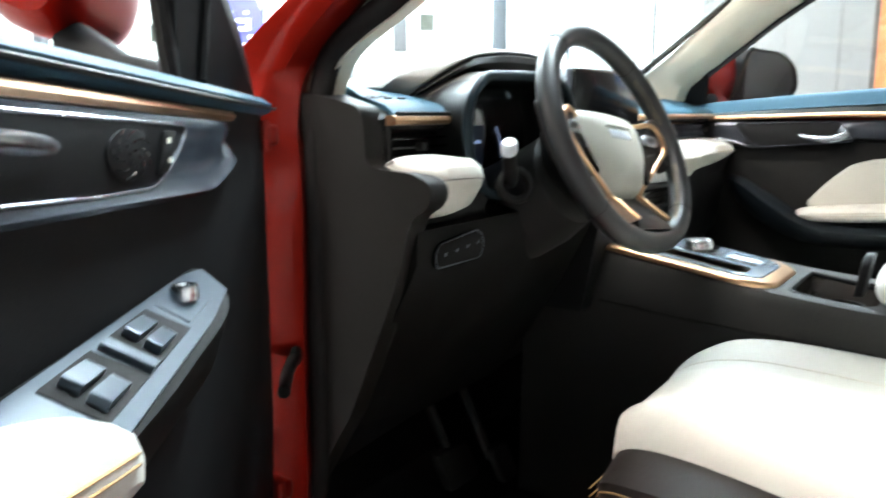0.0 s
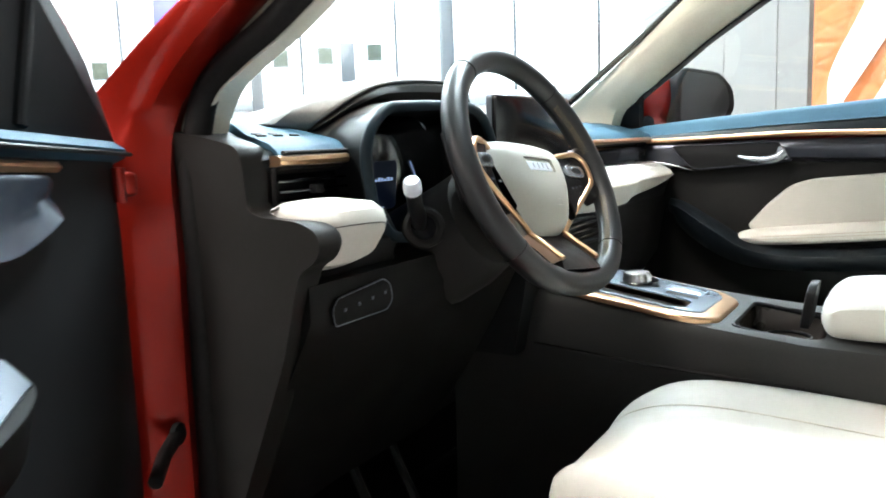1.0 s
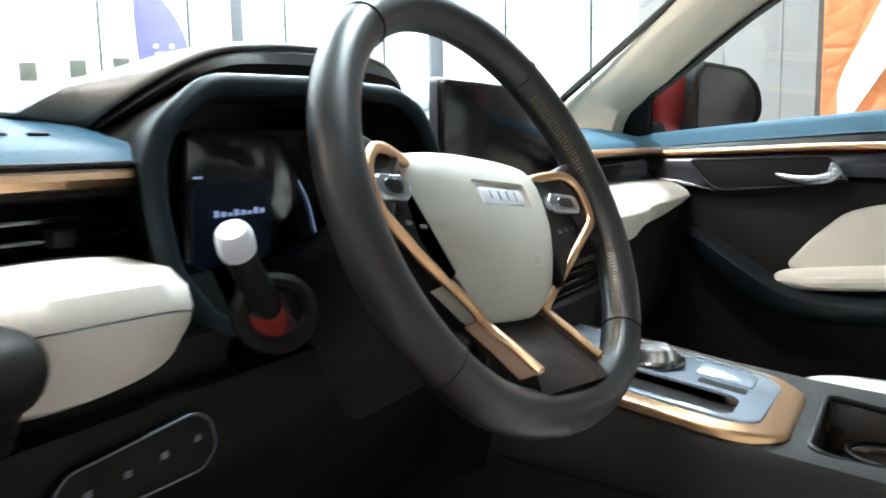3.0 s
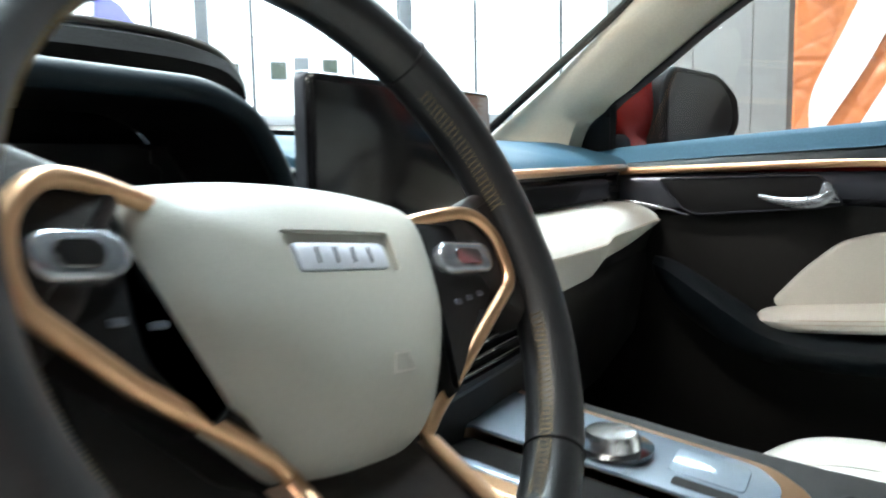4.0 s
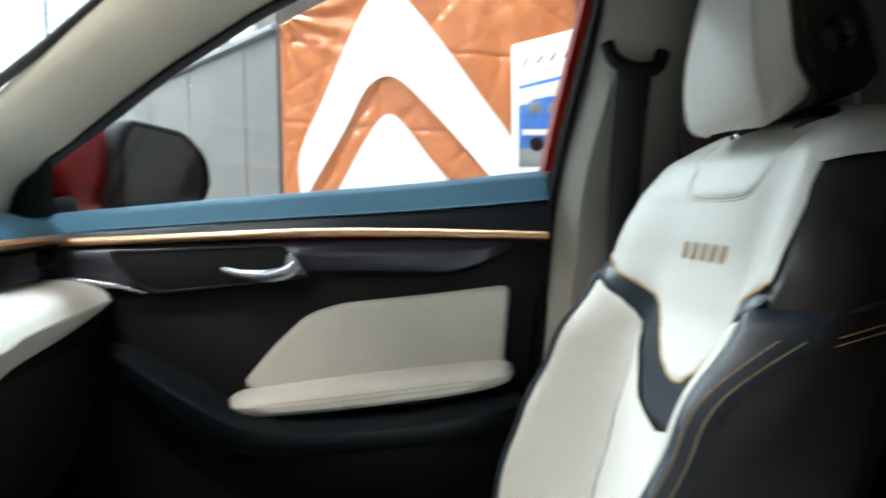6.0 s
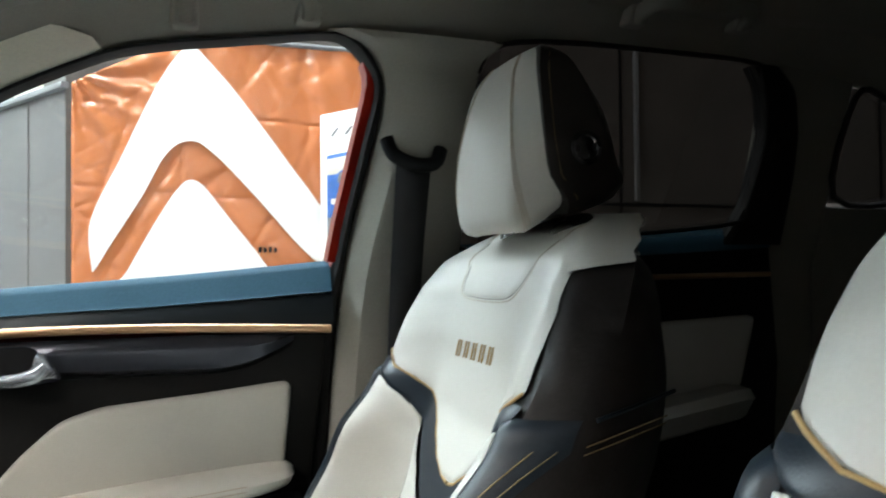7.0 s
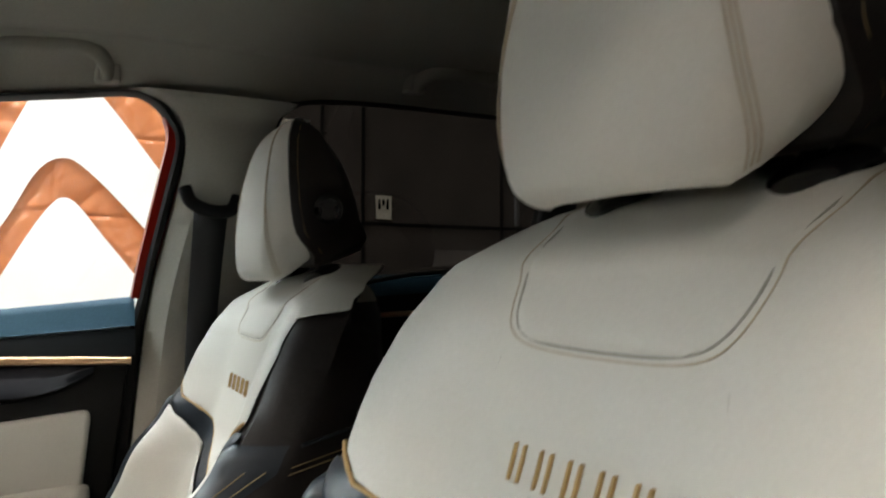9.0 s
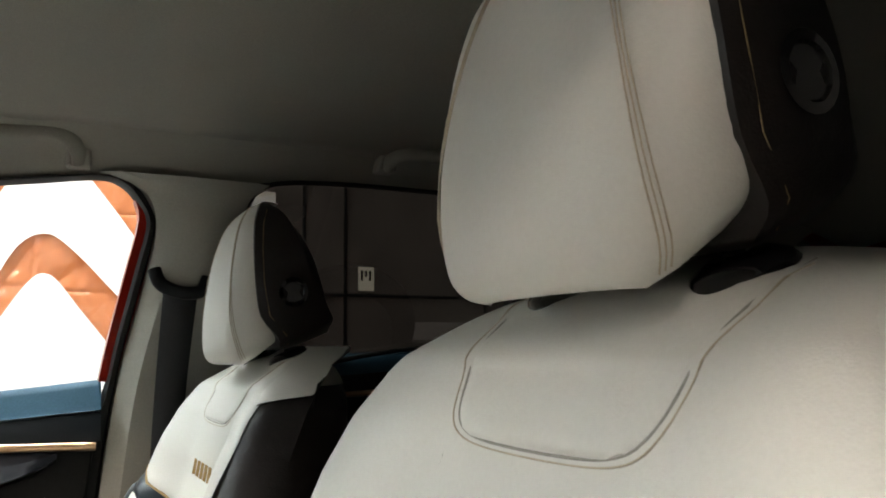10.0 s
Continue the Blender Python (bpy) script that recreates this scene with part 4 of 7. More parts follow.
def side_mirror(th):
    """The outer mirror of the right door, its glass turned towards the driver."""
    a, b = V(0.805, 0.800, 0), V(1.085, 0.650, 0)
    d = (b - a).normalized()
    f = V(-d.y, d.x, 0)
    L = (b - a).length
    def P(u, z, w=0.0):
        return a + d * u + f * w + V(0, 0, z)
    rows = []
    for u, k in ((-0.034, 0.62), (-0.026, 0.82), (0.02, 0.97), (0.08, 1.03), (0.17, 1.02), (0.26, 0.92), (0.31, 0.72), (0.335, 0.4)):
        rows.append([P(u, 1.163 + 0.080 * k * math.sin(t), 0.052 + 0.050 * k * math.cos(t)) for t in [2 * math.pi * j / 28 for j in range(28)]])
    part("mirror_cap", loft(rows, dense=3), RED, th, "red painted mirror cap")
    sh = fillet([(0.100, 1.080), (0.300, 1.082), (0.345, 1.13), (0.332, 1.195), (0.272, 1.236), (0.125, 1.248), (0.100, 1.21), (0.094, 1.10)], 0.026)
    part("mirror_shroud", prism([(q.x, q.y) for q in sh], lambda u, v, w: P(u, v, 0.015 - w), 0.040, 0.012, 3), RUBBER, th, "black mirror shroud")
    gl = fillet([(0.110, 1.094), (0.280, 1.096), (0.312, 1.135), (0.302, 1.188), (0.258, 1.222), (0.132, 1.234), (0.112, 1.20), (0.108, 1.11)], 0.02)
    part("mirror_glass", prism([(q.x, q.y) for q in gl], lambda u, v, w: P(u, v, -0.0252 - w), 0.002, 0.0008), MIRROR, th, "mirror glass, darkened for the wall it reflects")
    part("mirror_arm", tube([V(0.765, 0.82, 1.085), V(0.82, 0.80, 1.09), P(0.05, 1.10, 0.05)], 0.022, 10), SOFT_PLASTIC, th)


def doors():
    right = thing("passenger_door", "closed passenger door, dark with ivory insert and armrest", "car door", (0.70, 0.85, 0.34), group="front doors")
    door_panel(right)
    side_mirror(right)
    driver_door()


def driver_door():
    """The open driver's door, laid out from its hinge edge: u along the door, z up, w towards the cabin side."""
    th = thing("driver_door", "open driver door with graphite trim, speaker and window switches", "car door", (-0.885, 0.785, 0.34), group="front doors")
    d = V(-0.84, -0.543, 0).normalized()
    n = V(-d.y, d.x, 0)
    base = V(-0.885, 0.785, 0) - n * 0.009
    def P(u, z, w=0.0):
        return base + d * u + n * w + V(0, 0, z)
    L = 0.98
    top = lambda u: 1.076 + 0.045 * u
    us = [-0.038, -0.026, 0.05, 0.1, 0.2, 0.35, 0.5, 0.7, 0.9, L]
    part("door_card", loft([[P(u, 0.34, -0.05), P(u, top(u) - 0.03, -0.05), P(u, top(u) - 0.012, -0.004 - 0.012 * (u < -0.03)), P(u, 0.98, -0.002 - 0.012 * (u < -0.03)), P(u, 0.70, -0.004 - 0.012 * (u < -0.03)), P(u, 0.50, -0.012), P(u, 0.34, -0.03)] for u in us]), SOFT_PLASTIC, th, "dark grained door card")
    part("door_top", loft([[P(u, top(u) - 0.02, -0.05), P(u, top(u) - 0.002, -0.045), P(u, top(u) + 0.004, -0.025), P(u, top(u) + 0.002, -0.005 + 0.003 * (u > -0.03)), P(u, top(u) - 0.006, 0.006 + 0.004 * (u > -0.03)), P(u, top(u) - 0.014, 0.004), P(u, top(u) - 0.02, -0.01)] for u in us]), TOP_PLASTIC, th, "blue-grey soft top roll with ribs")
    part("top_bead", tube([P(u, top(u) - 0.0105, 0.0095) for u in us], 0.0022, 6), SOFT_PLASTIC, th)
    gz = lambda u: 1.056 + 0.043 * (u - 0.1)
    gus = [0.104, 0.11, 0.13, 0.2, 0.35, 0.5, 0.7, 0.9]
    part("gold_strip", loft([[P(u, gz(u) - 0.004, -0.004), P(u, gz(u) - 0.0042, 0.005), P(u, gz(u), 0.008), P(u, gz(u) + 0.0045, 0.005), P(u, gz(u) + 0.004, -0.004)] for u in gus]), GOLD, th, "rose-gold trim strip")
    # graphite panel with a sculpted end
    rows = []
    for u, zb, w in ((0.108, 1.012, 0.002), (0.12, 1.010, 0.005), (0.145, 1.004, 0.008), (0.18, 0.997, 0.010), (0.21, 0.993, 0.010), (0.30, 0.996, 0.009), (0.5, 1.004, 0.009), (0.8, 1.014, 0.009), (0.95, 1.02, 0.008)):
        zt = gz(u) - 0.006
        rows.append([P(u, zt, -0.006), P(u, zt, w - 0.002), P(u, zt - 0.006, w), P(u, zt * 0.55 + zb * 0.45, w - 0.004), P(u, zb + 0.014, w + 0.001), P(u, zb + 0.004, w + 0.006), P(u, zb, w + 0.002), P(u, zb, -0.006)])
    part("trim_panel", loft(rows, dense=3), PANEL_BLUE, th, "graphite satin trim panel")
    bez = fillet([(0.246, 1.050), (0.60, 1.066), (0.60, 1.022), (0.40, 1.010), (0.315, 1.008), (0.275, 1.024)], 0.014)
    part("speaker_recess", prism([(q.x, q.y) for q in bez], lambda u, v, w: P(u, v, 0.006 + w), 0.006, 0.002), SOFT_PLASTIC, th, "gloss black speaker recess")
    part("recess_rim", tube([P(q.x, q.y, 0.0125) for q in bez], 0.0015, 8, True), SILVER, th, "thin chrome rim")
    lock = fillet([(0.272, 1.046), (0.296, 1.047), (0.312, 1.016), (0.292, 1.018)], 0.004)
    lp = part("lock_switch", prism([(q.x, q.y) for q in lock], lambda u, v, w: P(u, v, 0.011 + w), 0.004, 0.0015), SOFT_PLASTIC, th, "door lock switch")
    for z in (1.040, 1.026):
        part("switch_mark", prism([(0.287, z - 0.002), (0.294, z - 0.002), (0.294, z + 0.002), (0.287, z + 0.002)], lambda u, v, w: P(u, v, 0.0145 + w), 0.0008, 0.0002, 1), PAPER, lp)
    sp = part("speaker_grille", prism([(0.352 + 0.032 * math.cos(a), 1.033 + 0.017 * math.sin(a)) for a in [2 * math.pi * k / 28 for k in range(28)]], lambda u, v, w: P(u, v, 0.010 + w), 0.004, 0.001), SOFT_PLASTIC, th, "round speaker grille")
    for k in range(26):
        a, r = k * 2.399, 0.0055 * math.sqrt(k)
        part("grille_rib", tube([P(0.352 + r * math.cos(a), 1.033 + 0.55 * r * math.sin(a), 0.0142), P(0.352 + (r + 0.004) * math.cos(a + 0.2), 1.033 + 0.55 * (r + 0.004) * math.sin(a + 0.2), 0.0145)], 0.0009, 5), GLOSS_BLACK, sp)
    hp = [P(0.445, 1.040, 0.016), P(0.465, 1.042, 0.022), P(0.50, 1.046, 0.025), P(0.54, 1.050, 0.02)]
    part("inner_handle", tube(curve(hp, 5), 0.007, 10, flat=0.6, radii=[0.3 + 0.7 * min(1, i / 7) for i in range(16)]), SILVER, th, "satin chrome inner handle")
    # armrest with the window switches
    rows = []
    for u, zi, zo, wo in ((0.205, 0.928, 0.922, 0.010), (0.215, 0.931, 0.913, 0.026), (0.24, 0.931, 0.907, 0.036), (0.276, 0.929, 0.903, 0.042), (0.34, 0.926, 0.897, 0.046), (0.42, 0.922, 0.890, 0.050), (0.55, 0.918, 0.885, 0.052), (0.75, 0.916, 0.885, 0.05)):
        rows.append([P(u, zi - 0.03, -0.02), P(u, zi, -0.006), P(u, zi - 0.001, 0.002), P(u, zo + 0.003, wo - 0.006), P(u, zo - 0.003, wo), P(u, zo - 0.014, wo - 0.003), P(u, zo - 0.05, wo * 0.6), P(u, zo - 0.10, -0.02)])
    part("armrest", loft(rows, dense=3), DARK_PLASTIC, th, "dark armrest with a sloping switch panel")
    def S(u, s, lift=0.0):
        """On the sloping switch panel: s runs from the door (0) to the outer edge (1)."""
        zi, zo, wo = 0.931 - 0.05 * max(0, u - 0.24), 0.907 - 0.09 * max(0, u - 0.24), 0.034 + 0.07 * max(0, u - 0.24)
        return P(u, zi + (zo + 0.003 - zi) * s + lift, 0.002 + wo * s + lift * 0.5)
    pan = fillet([(0.216, 0.12), (0.228, 0.84), (0.29, 1.0), (0.62, 1.0), (0.62, 0.0), (0.25, 0.0)], 0.02)
    part("switch_panel", prism([(q.x, q.y) for q in pan], lambda u, v, w: S(u, v, w), 0.0025, 0.001, 1), SWITCH_BLUE, th, "blue-grey satin switch panel")
    for u0 in (0.335, 0.415):
        well = fillet([(u0, 0.12), (u0 - 0.01, 0.80), (u0 + 0.054, 0.80), (u0 + 0.060, 0.12)], 0.006)
        wl = part("switch_well", prism([(q.x, q.y) for q in well], lambda u, v, w: S(u, v, 0.0022 + w), 0.0012, 0.0004, 1), RUBBER, th)
        for s0 in (0.20, 0.50):
            part("window_switch", prism(fillet([(u0 + 0.016, s0), (u0 + 0.014, s0 + 0.22), (u0 + 0.046, s0 + 0.22), (u0 + 0.047, s0)], 0.004), lambda u, v, w: S(u, v, 0.003 + w * (0.4 + 14 * (u - u0))), 0.006, 0.002), SWITCH_BLUE, wl, "window switch")
    part("lock_bar", prism(fillet([(0.398, 0.14), (0.392, 0.80), (0.404, 0.80), (0.408, 0.14)], 0.003), lambda u, v, w: S(u, v, 0.002 + w), 0.005, 0.0015), SWITCH_BLUE, th)
    part("mirror_knob", spin([(0.0, 0.0), (0.0105, 0.0), (0.0105, 0.008), (0.009, 0.011), (0.006, 0.011), (0.005, 0.007), (0.0, 0.007)], 24, Matrix.Translation(S(0.288, 0.40, 0.003))), CHROME, th, "small chrome mirror knob")
    part("knob_plate", prism(fillet([(0.264, 0.14), (0.262, 0.74), (0.318, 0.74), (0.322, 0.14)], 0.008), lambda u, v, w: S(u, v, 0.0022 + w), 0.0012, 0.0004, 1), SWITCH_BLUE, th)
    rows = []
    for u, zt, wo, k in ((0.456, 0.884, 0.050, 0.25), (0.457, 0.886, 0.052, 0.55), (0.461, 0.890, 0.056, 0.80), (0.468, 0.898, 0.061, 0.95), (0.49, 0.911, 0.068, 1.0), (0.56, 0.924, 0.070, 1.0), (0.70, 0.935, 0.070, 1.0), (0.80, 0.930, 0.06, 0.9)):
        zc, wc = zt - 0.024, wo * 0.5
        ring = [(zt - 0.046, 0.0), (zt - 0.010, 0.0), (zt - 0.002, 0.010), (zt, wo * 0.45), (zt - 0.003, wo - 0.016), (zt - 0.009, wo - 0.004), (zt - 0.020, wo), (zt - 0.034, wo - 0.001), (zt - 0.042, wo - 0.008), (zt - 0.046, wo - 0.020)]
        rows.append([P(u, zc + (z - zc) * k, wc + (w - wc) * k) for z, w in ring])
    part("arm_pad", loft(rows, dense=4), WHITE_LEATHER, th, "ivory leather arm pad")
    for dz in (0.018, 0.024):
        part("stitching", tube([P(u, zt - dz, wo + 0.0006) for u, zt, wo in ((0.49, 0.911, 0.068), (0.56, 0.924, 0.070), (0.70, 0.935, 0.070))], 0.0009, 6), GOLD_THREAD, th)
    # lower pocket
    part("door_pocket", loft([[P(u, 0.62 + 0.03 * k, -0.01), P(u, 0.60 + 0.03 * k, 0.03 * k + 0.004), P(u, 0.46, 0.035 * k + 0.004), P(u, 0.38, -0.01)] for u, k in ((0.04, 0.0), (0.10, 0.5), (0.22, 1.0), (0.6, 1.1), (0.85, 0.6))]), TOP_PLASTIC, th, "lower door pocket")
    # shell, window frame, glass, mirror
    part("door_shell", loft([[P(u, 0.32, -0.052), P(u, top(u) - 0.035, -0.052), P(u, top(u) - 0.01, -0.07), P(u, 1.03, -0.125), P(u, 0.8, -0.165), P(u, 0.34, -0.14)] for u in (-0.012, 0.3, 0.7, L + 0.02)]), RED, th, "red painted door shell")
    part("mirror_corner", prism(fillet([(-0.105, 1.076), (0.145, 1.085), (0.138, 1.30), (0.075, 1.262), (0.010, 1.206), (-0.056, 1.152)], 0.006), lambda u, v, w: P(u, v, -0.042 + w), 0.012, 0.003), SOFT_PLASTIC, th, "black mirror corner trim")
    part("corner_rib", tube([P(0.092, 1.09, -0.028), P(0.054, 1.20, -0.028), P(0.05, 1.235, -0.030)], 0.006, 8), RUBBER, th)
    fr = [P(-0.118, 1.078, -0.05), P(-0.060, 1.157, -0.048), P(0.010, 1.216, -0.05), P(0.10, 1.278, -0.06), P(0.24, 1.345, -0.085), P(0.40, 1.40, -0.11), P(0.58, 1.445, -0.135), P(0.75, 1.475, -0.15), P(0.90, 1.47, -0.15), P(0.955, 1.42, -0.14), P(0.965, 1.25, -0.10), P(0.965, 1.115, -0.065)]
    part("window_frame", tube(curve(fr, 5), 0.012, 8), RED, th, "red painted window frame")
    part("window_channel", tube(curve([p + n * 0.018 for p in fr[3:]], 5), 0.010, 8), RUBBER, th)
    part("window_post", tube([P(0.145, 1.08, -0.035), P(0.138, 1.29, -0.06)], 0.009, 8), RUBBER, th)
    rows = []
    for u, k in ((-0.150, 0.45), (-0.142, 0.75), (-0.115, 0.97), (-0.05, 1.0), (0.02, 0.95), (0.05, 0.7)):
        rows.append([P(u, 1.222 + 0.085 * k * math.sin(a), -0.21 + 0.085 * k * math.cos(a) * (0.5 if math.cos(a) > 0 else 1.0)) for a in [2 * math.pi * j / 24 for j in range(24)]])
    part("mirror_cap", loft(rows, dense=3), RED, th, "red painted mirror cap")
    part("mirror_arm", tube([P(0.05, 1.085, -0.06), P(0.03, 1.10, -0.13), P(0.0, 1.14, -0.20)], 0.022, 10), SOFT_PLASTIC, th)
    part("door_check", tube([V(-0.792, 0.850, 0.748), V(-0.83, 0.825, 0.742), V(-0.87, 0.79, 0.735)], 0.008, 10), RUBBER, th, "black door check arm")
    part("check_bolt", spin([(0.0, 0.0), (0.013, 0.0), (0.013, 0.006), (0.007, 0.010), (0.0, 0.010)], 16, pose(-0.792, 0.853, 0.748, 90, 0, 20)), RUBBER, th)
    for z in (1.035, 0.60):
        part("hinge", box(-0.872, 0.805, z - 0.012, -0.846, 0.838, z + 0.012, 0.005, 3), RED, th, "red painted hinge")
        part("hinge_pin", tube([V(-0.868, 0.806, z - 0.017), V(-0.868, 0.806, z + 0.017)], 0.006, 10), RED, th)


# ---- dashboard ----
def dashboard():
    d = thing("dashboard", "dark dashboard with ivory pads and rose-gold strips", "dashboard", (0, 0.8, 0.3))
    # main body, cross-section swept across the car
    sec = [(1.10, 1.06), (1.05, 1.100), (0.92, 1.090), (0.82, 1.074), (0.765, 1.062), (0.757, 1.055), (0.760, 1.040), (0.785, 1.034), (0.785, 0.996), (0.72, 0.985), (0.70, 0.95), (0.71, 0.93), (0.73, 0.86), (0.78, 0.76), (0.84, 0.66), (0.92, 0.55), (1.10, 0.5)]
    rings = []
    for x in [-0.735 + 1.47 * k / 40 for k in range(41)]:
        f = abs(x / 0.735)
        e = max(0, (f - 0.93) / 0.07)
        gap = -0.545 < x < -0.205
        rings.append([V(x, max(y, 0.84 if gap and z > 0.925 else 0) + 0.02 * e * e * (1 if y < 0.95 else 0) - 0.05 * f * f * (y > 0.9), z - 0.008 * e * e) for y, z in sec])
    part("dash_body", loft(rings), SOFT_PLASTIC, d)
    # upper pad, blue-grey
    rings = []
    for x in [-0.701 + 1.417 * k / 40 for k in range(41)]:
        f = abs(x / 0.725)
        gap = -0.545 < x < -0.205
        taper = 0.28 * max(0.0, min(1.0, (-0.60 - x) / 0.1))
        rings.append([V(x + taper * max(0.0, y - 0.757), max(y, 0.86 if gap else 0) - 0.05 * f * f * (y > 0.9), z) for y, z in ((1.06, 1.095), (1.05, 1.106), (0.92, 1.097), (0.82, 1.081), (0.772, 1.070), (0.758, 1.062), (0.752, 1.056), (0.80, 1.05))])
    part("top_pad", loft(rings), TOP_PLASTIC, d, "blue-grey soft dash top")
    # black tube drawn as the shadow line under the pad's front edge
    part("pad_lip", tube([V(x, 0.7505, 1.0590) for x in (-0.698, -0.64, -0.575)], 0.0026, 8), RUBBER, d, "dark line for the shadow between the dash top and the gold strip")
    part("cowl_strip", loft([[V(x, 1.062 - 0.05 * (x / 0.725) ** 2, 1.098), V(x, 1.060 - 0.05 * (x / 0.725) ** 2, 1.1125), V(x, 1.075 - 0.05 * (x / 0.725) ** 2, 1.1145), V(x, 1.085 - 0.05 * (x / 0.725) ** 2, 1.098)] for x in [-0.69 + 1.38 * k / 24 for k in range(25)]]), RUBBER, d, "black strip along the foot of the windscreen")
    # rose-gold strips and vents at both ends
    for s in (-1, 1):
        x0, x1 = (-0.709, -0.574) if s < 0 else (0.114, 0.672)
        part("gold_strip", loft([[V(x, 0.752, 1.0565), V(x, 0.745, 1.0545), V(x, 0.743, 1.0505), V(x, 0.745, 1.0455), V(x, 0.752, 1.044), V(x, 0.76, 1.044), V(x, 0.76, 1.056)] for x in [x0 + (x1 - x0) * k / 10 for k in range(11)]]), GOLD, d, "rose-gold strip")
        vx0, vx1 = (-0.698, -0.572) if s < 0 else (0.60, 0.672)
        part("vent_back", box(vx0, 0.80, 0.993, vx1, 0.805, 1.042, 0.001), GLOSS_BLACK, d)
        fr = fillet([(vx0 - 0.004, 0.99), (vx1 + 0.004, 0.99), (vx1 + 0.004, 1.042), (vx0 - 0.004, 1.042)], 0.006)
        vent = part("air_vent", tube([V(p.x, 0.762, p.y) for p in fr], 0.004, 6, True), RUBBER, d, "black air vent")
        for z in (1.003, 1.015, 1.027):
            part("vane", box(vx0, 0.758, z - 0.0018, vx1, 0.79, z + 0.0018, 0.001), GLOSS_BLACK, vent)
        part("vent_tab", box((vx0 + vx1) / 2 - 0.008, 0.752, 1.010, (vx0 + vx1) / 2 + 0.008, 0.764, 1.021, 0.002), RUBBER, vent)
    part("inlay", loft([[V(x, 0.765, 1.040), V(x, 0.757, 1.036), V(x, 0.755, 1.0), V(x, 0.765, 0.996)] for x in (0.10, 0.35, 0.595)]), GLOSS_BLACK, d, "dark gloss inlay")
    # ivory pads
    rings = []
    for x, zt, yb, zb, yf in ((-0.732, 1.000, 0.76, 0.945, 0.712), (-0.725, 1.004, 0.76, 0.934, 0.692), (-0.70, 1.006, 0.76, 0.929, 0.676), (-0.66, 1.006, 0.76, 0.930, 0.670), (-0.625, 1.004, 0.76, 0.935, 0.672), (-0.602, 0.999, 0.76, 0.944, 0.682), (-0.592, 0.988, 0.76, 0.955, 0.705)):
        rings.append([V(max(x, -0.722), yb - 0.01, zt - 0.006), V(max(x, -0.724), 0.735, zt), V(x, yf + 0.018, zt - 0.003), V(x, yf + 0.004, zt - 0.012), V(x, yf, zt - 0.024), V(x, yf + 0.004, (zt + zb) / 2 - 0.008), V(x, yf + 0.016, zb + 0.006), V(x, yf + 0.03, zb), V(x, yb, zb)])
    part("pad", loft(rings, dense=5), WHITE_LEATHER, d, "ivory leather knee pad beside the wheel")
    part("pad_seam", tube(curve([r[4] + V(0, -0.0002, -0.004) for r in rings[1:-1]], 5), 0.0006, 6), DARK_LEATHER, d)
    rings = []
    for x, zt, yf, zb in ((-0.02, 0.985, 0.700, 0.925), (0.02, 0.990, 0.672, 0.918), (0.12, 0.992, 0.655, 0.915), (0.20, 0.992, 0.650, 0.917), (0.255, 0.992, 0.652, 0.918), (0.315, 0.992, 0.665, 0.922), (0.38, 0.992, 0.672, 0.925), (0.50, 0.992, 0.675, 0.930), (0.62, 0.991, 0.682, 0.936), (0.675, 0.988, 0.688, 0.939), (0.700, 0.983, 0.697, 0.943), (0.712, 0.973, 0.715, 0.951)):
        rings.append([V(x, 0.765, zt + 0.004), V(x, 0.73, zt), V(x, yf + 0.022, zt - 0.008), V(x, yf + 0.006, zt - 0.018), V(x, yf, zt - 0.030), V(x, yf + 0.004, (zt + zb) / 2 - 0.01), V(x, yf + 0.02, zb + 0.004), V(x, yf + 0.04, zb), V(x, 0.765, zb)])
    part("pad", loft(rings, dense=5), WHITE_LEATHER, d, "long ivory leather pad before the passenger")
    part("pad_seam", tube(curve([r[4] + V(0, -0.0004, 0.002) for r in rings[1:-1]], 5), 0.0009, 6), PANEL_THREAD, d)
    # instrument hood: a brim over a protruding cluster bezel, with a sloping cheek between them
    brim = curve([(-0.548, 0.850, 1.088), (-0.546, 0.835, 1.094), (-0.531, 0.810, 1.111), (-0.513, 0.787, 1.128), (-0.482, 0.774, 1.142), (-0.44, 0.767, 1.148), (-0.40, 0.764, 1.151), (-0.33, 0.764, 1.152), (-0.284, 0.764, 1.147), (-0.262, 0.764, 1.136), (-0.256, 0.764, 1.122)], 5)
    under = curve([(-0.538, 0.850, 1.084), (-0.531, 0.835, 1.088), (-0.520, 0.810, 1.102), (-0.502, 0.787, 1.115), (-0.481, 0.774, 1.120), (-0.44, 0.767, 1.121), (-0.386, 0.764, 1.121), (-0.33, 0.764, 1.120), (-0.290, 0.764, 1.118), (-0.272, 0.764, 1.111), (-0.268, 0.764, 1.104)], 5)
    rings = [[V(a.x, a.y + 0.002, a.z - 0.002), V(a.x, a.y - 0.007, a.z - 0.005), V((a.x + b.x) / 2, (a.y + b.y) / 2 - 0.012, (a.z + b.z) / 2), V(b.x, b.y - 0.007, b.z + 0.003), V(b.x, b.y + 0.006, b.z), V(b.x, b.y + 0.06, b.z - 0.004), V(a.x, a.y + 0.06, a.z - 0.006)] for a, b in zip(brim, under)]
    part("instrument_hood", loft(rings), DARK_PLASTIC, d, "black brim of the instrument hood")
    crest = curve([(-0.602, 0.872, 1.092), (-0.575, 0.866, 1.106), (-0.548, 0.862, 1.117), (-0.515, 0.86, 1.128), (-0.48, 0.86, 1.138), (-0.44, 0.86, 1.149), (-0.40, 0.86, 1.157), (-0.33, 0.86, 1.158), (-0.275, 0.86, 1.150), (-0.25, 0.86, 1.136), (-0.24, 0.86, 1.118)], 5)
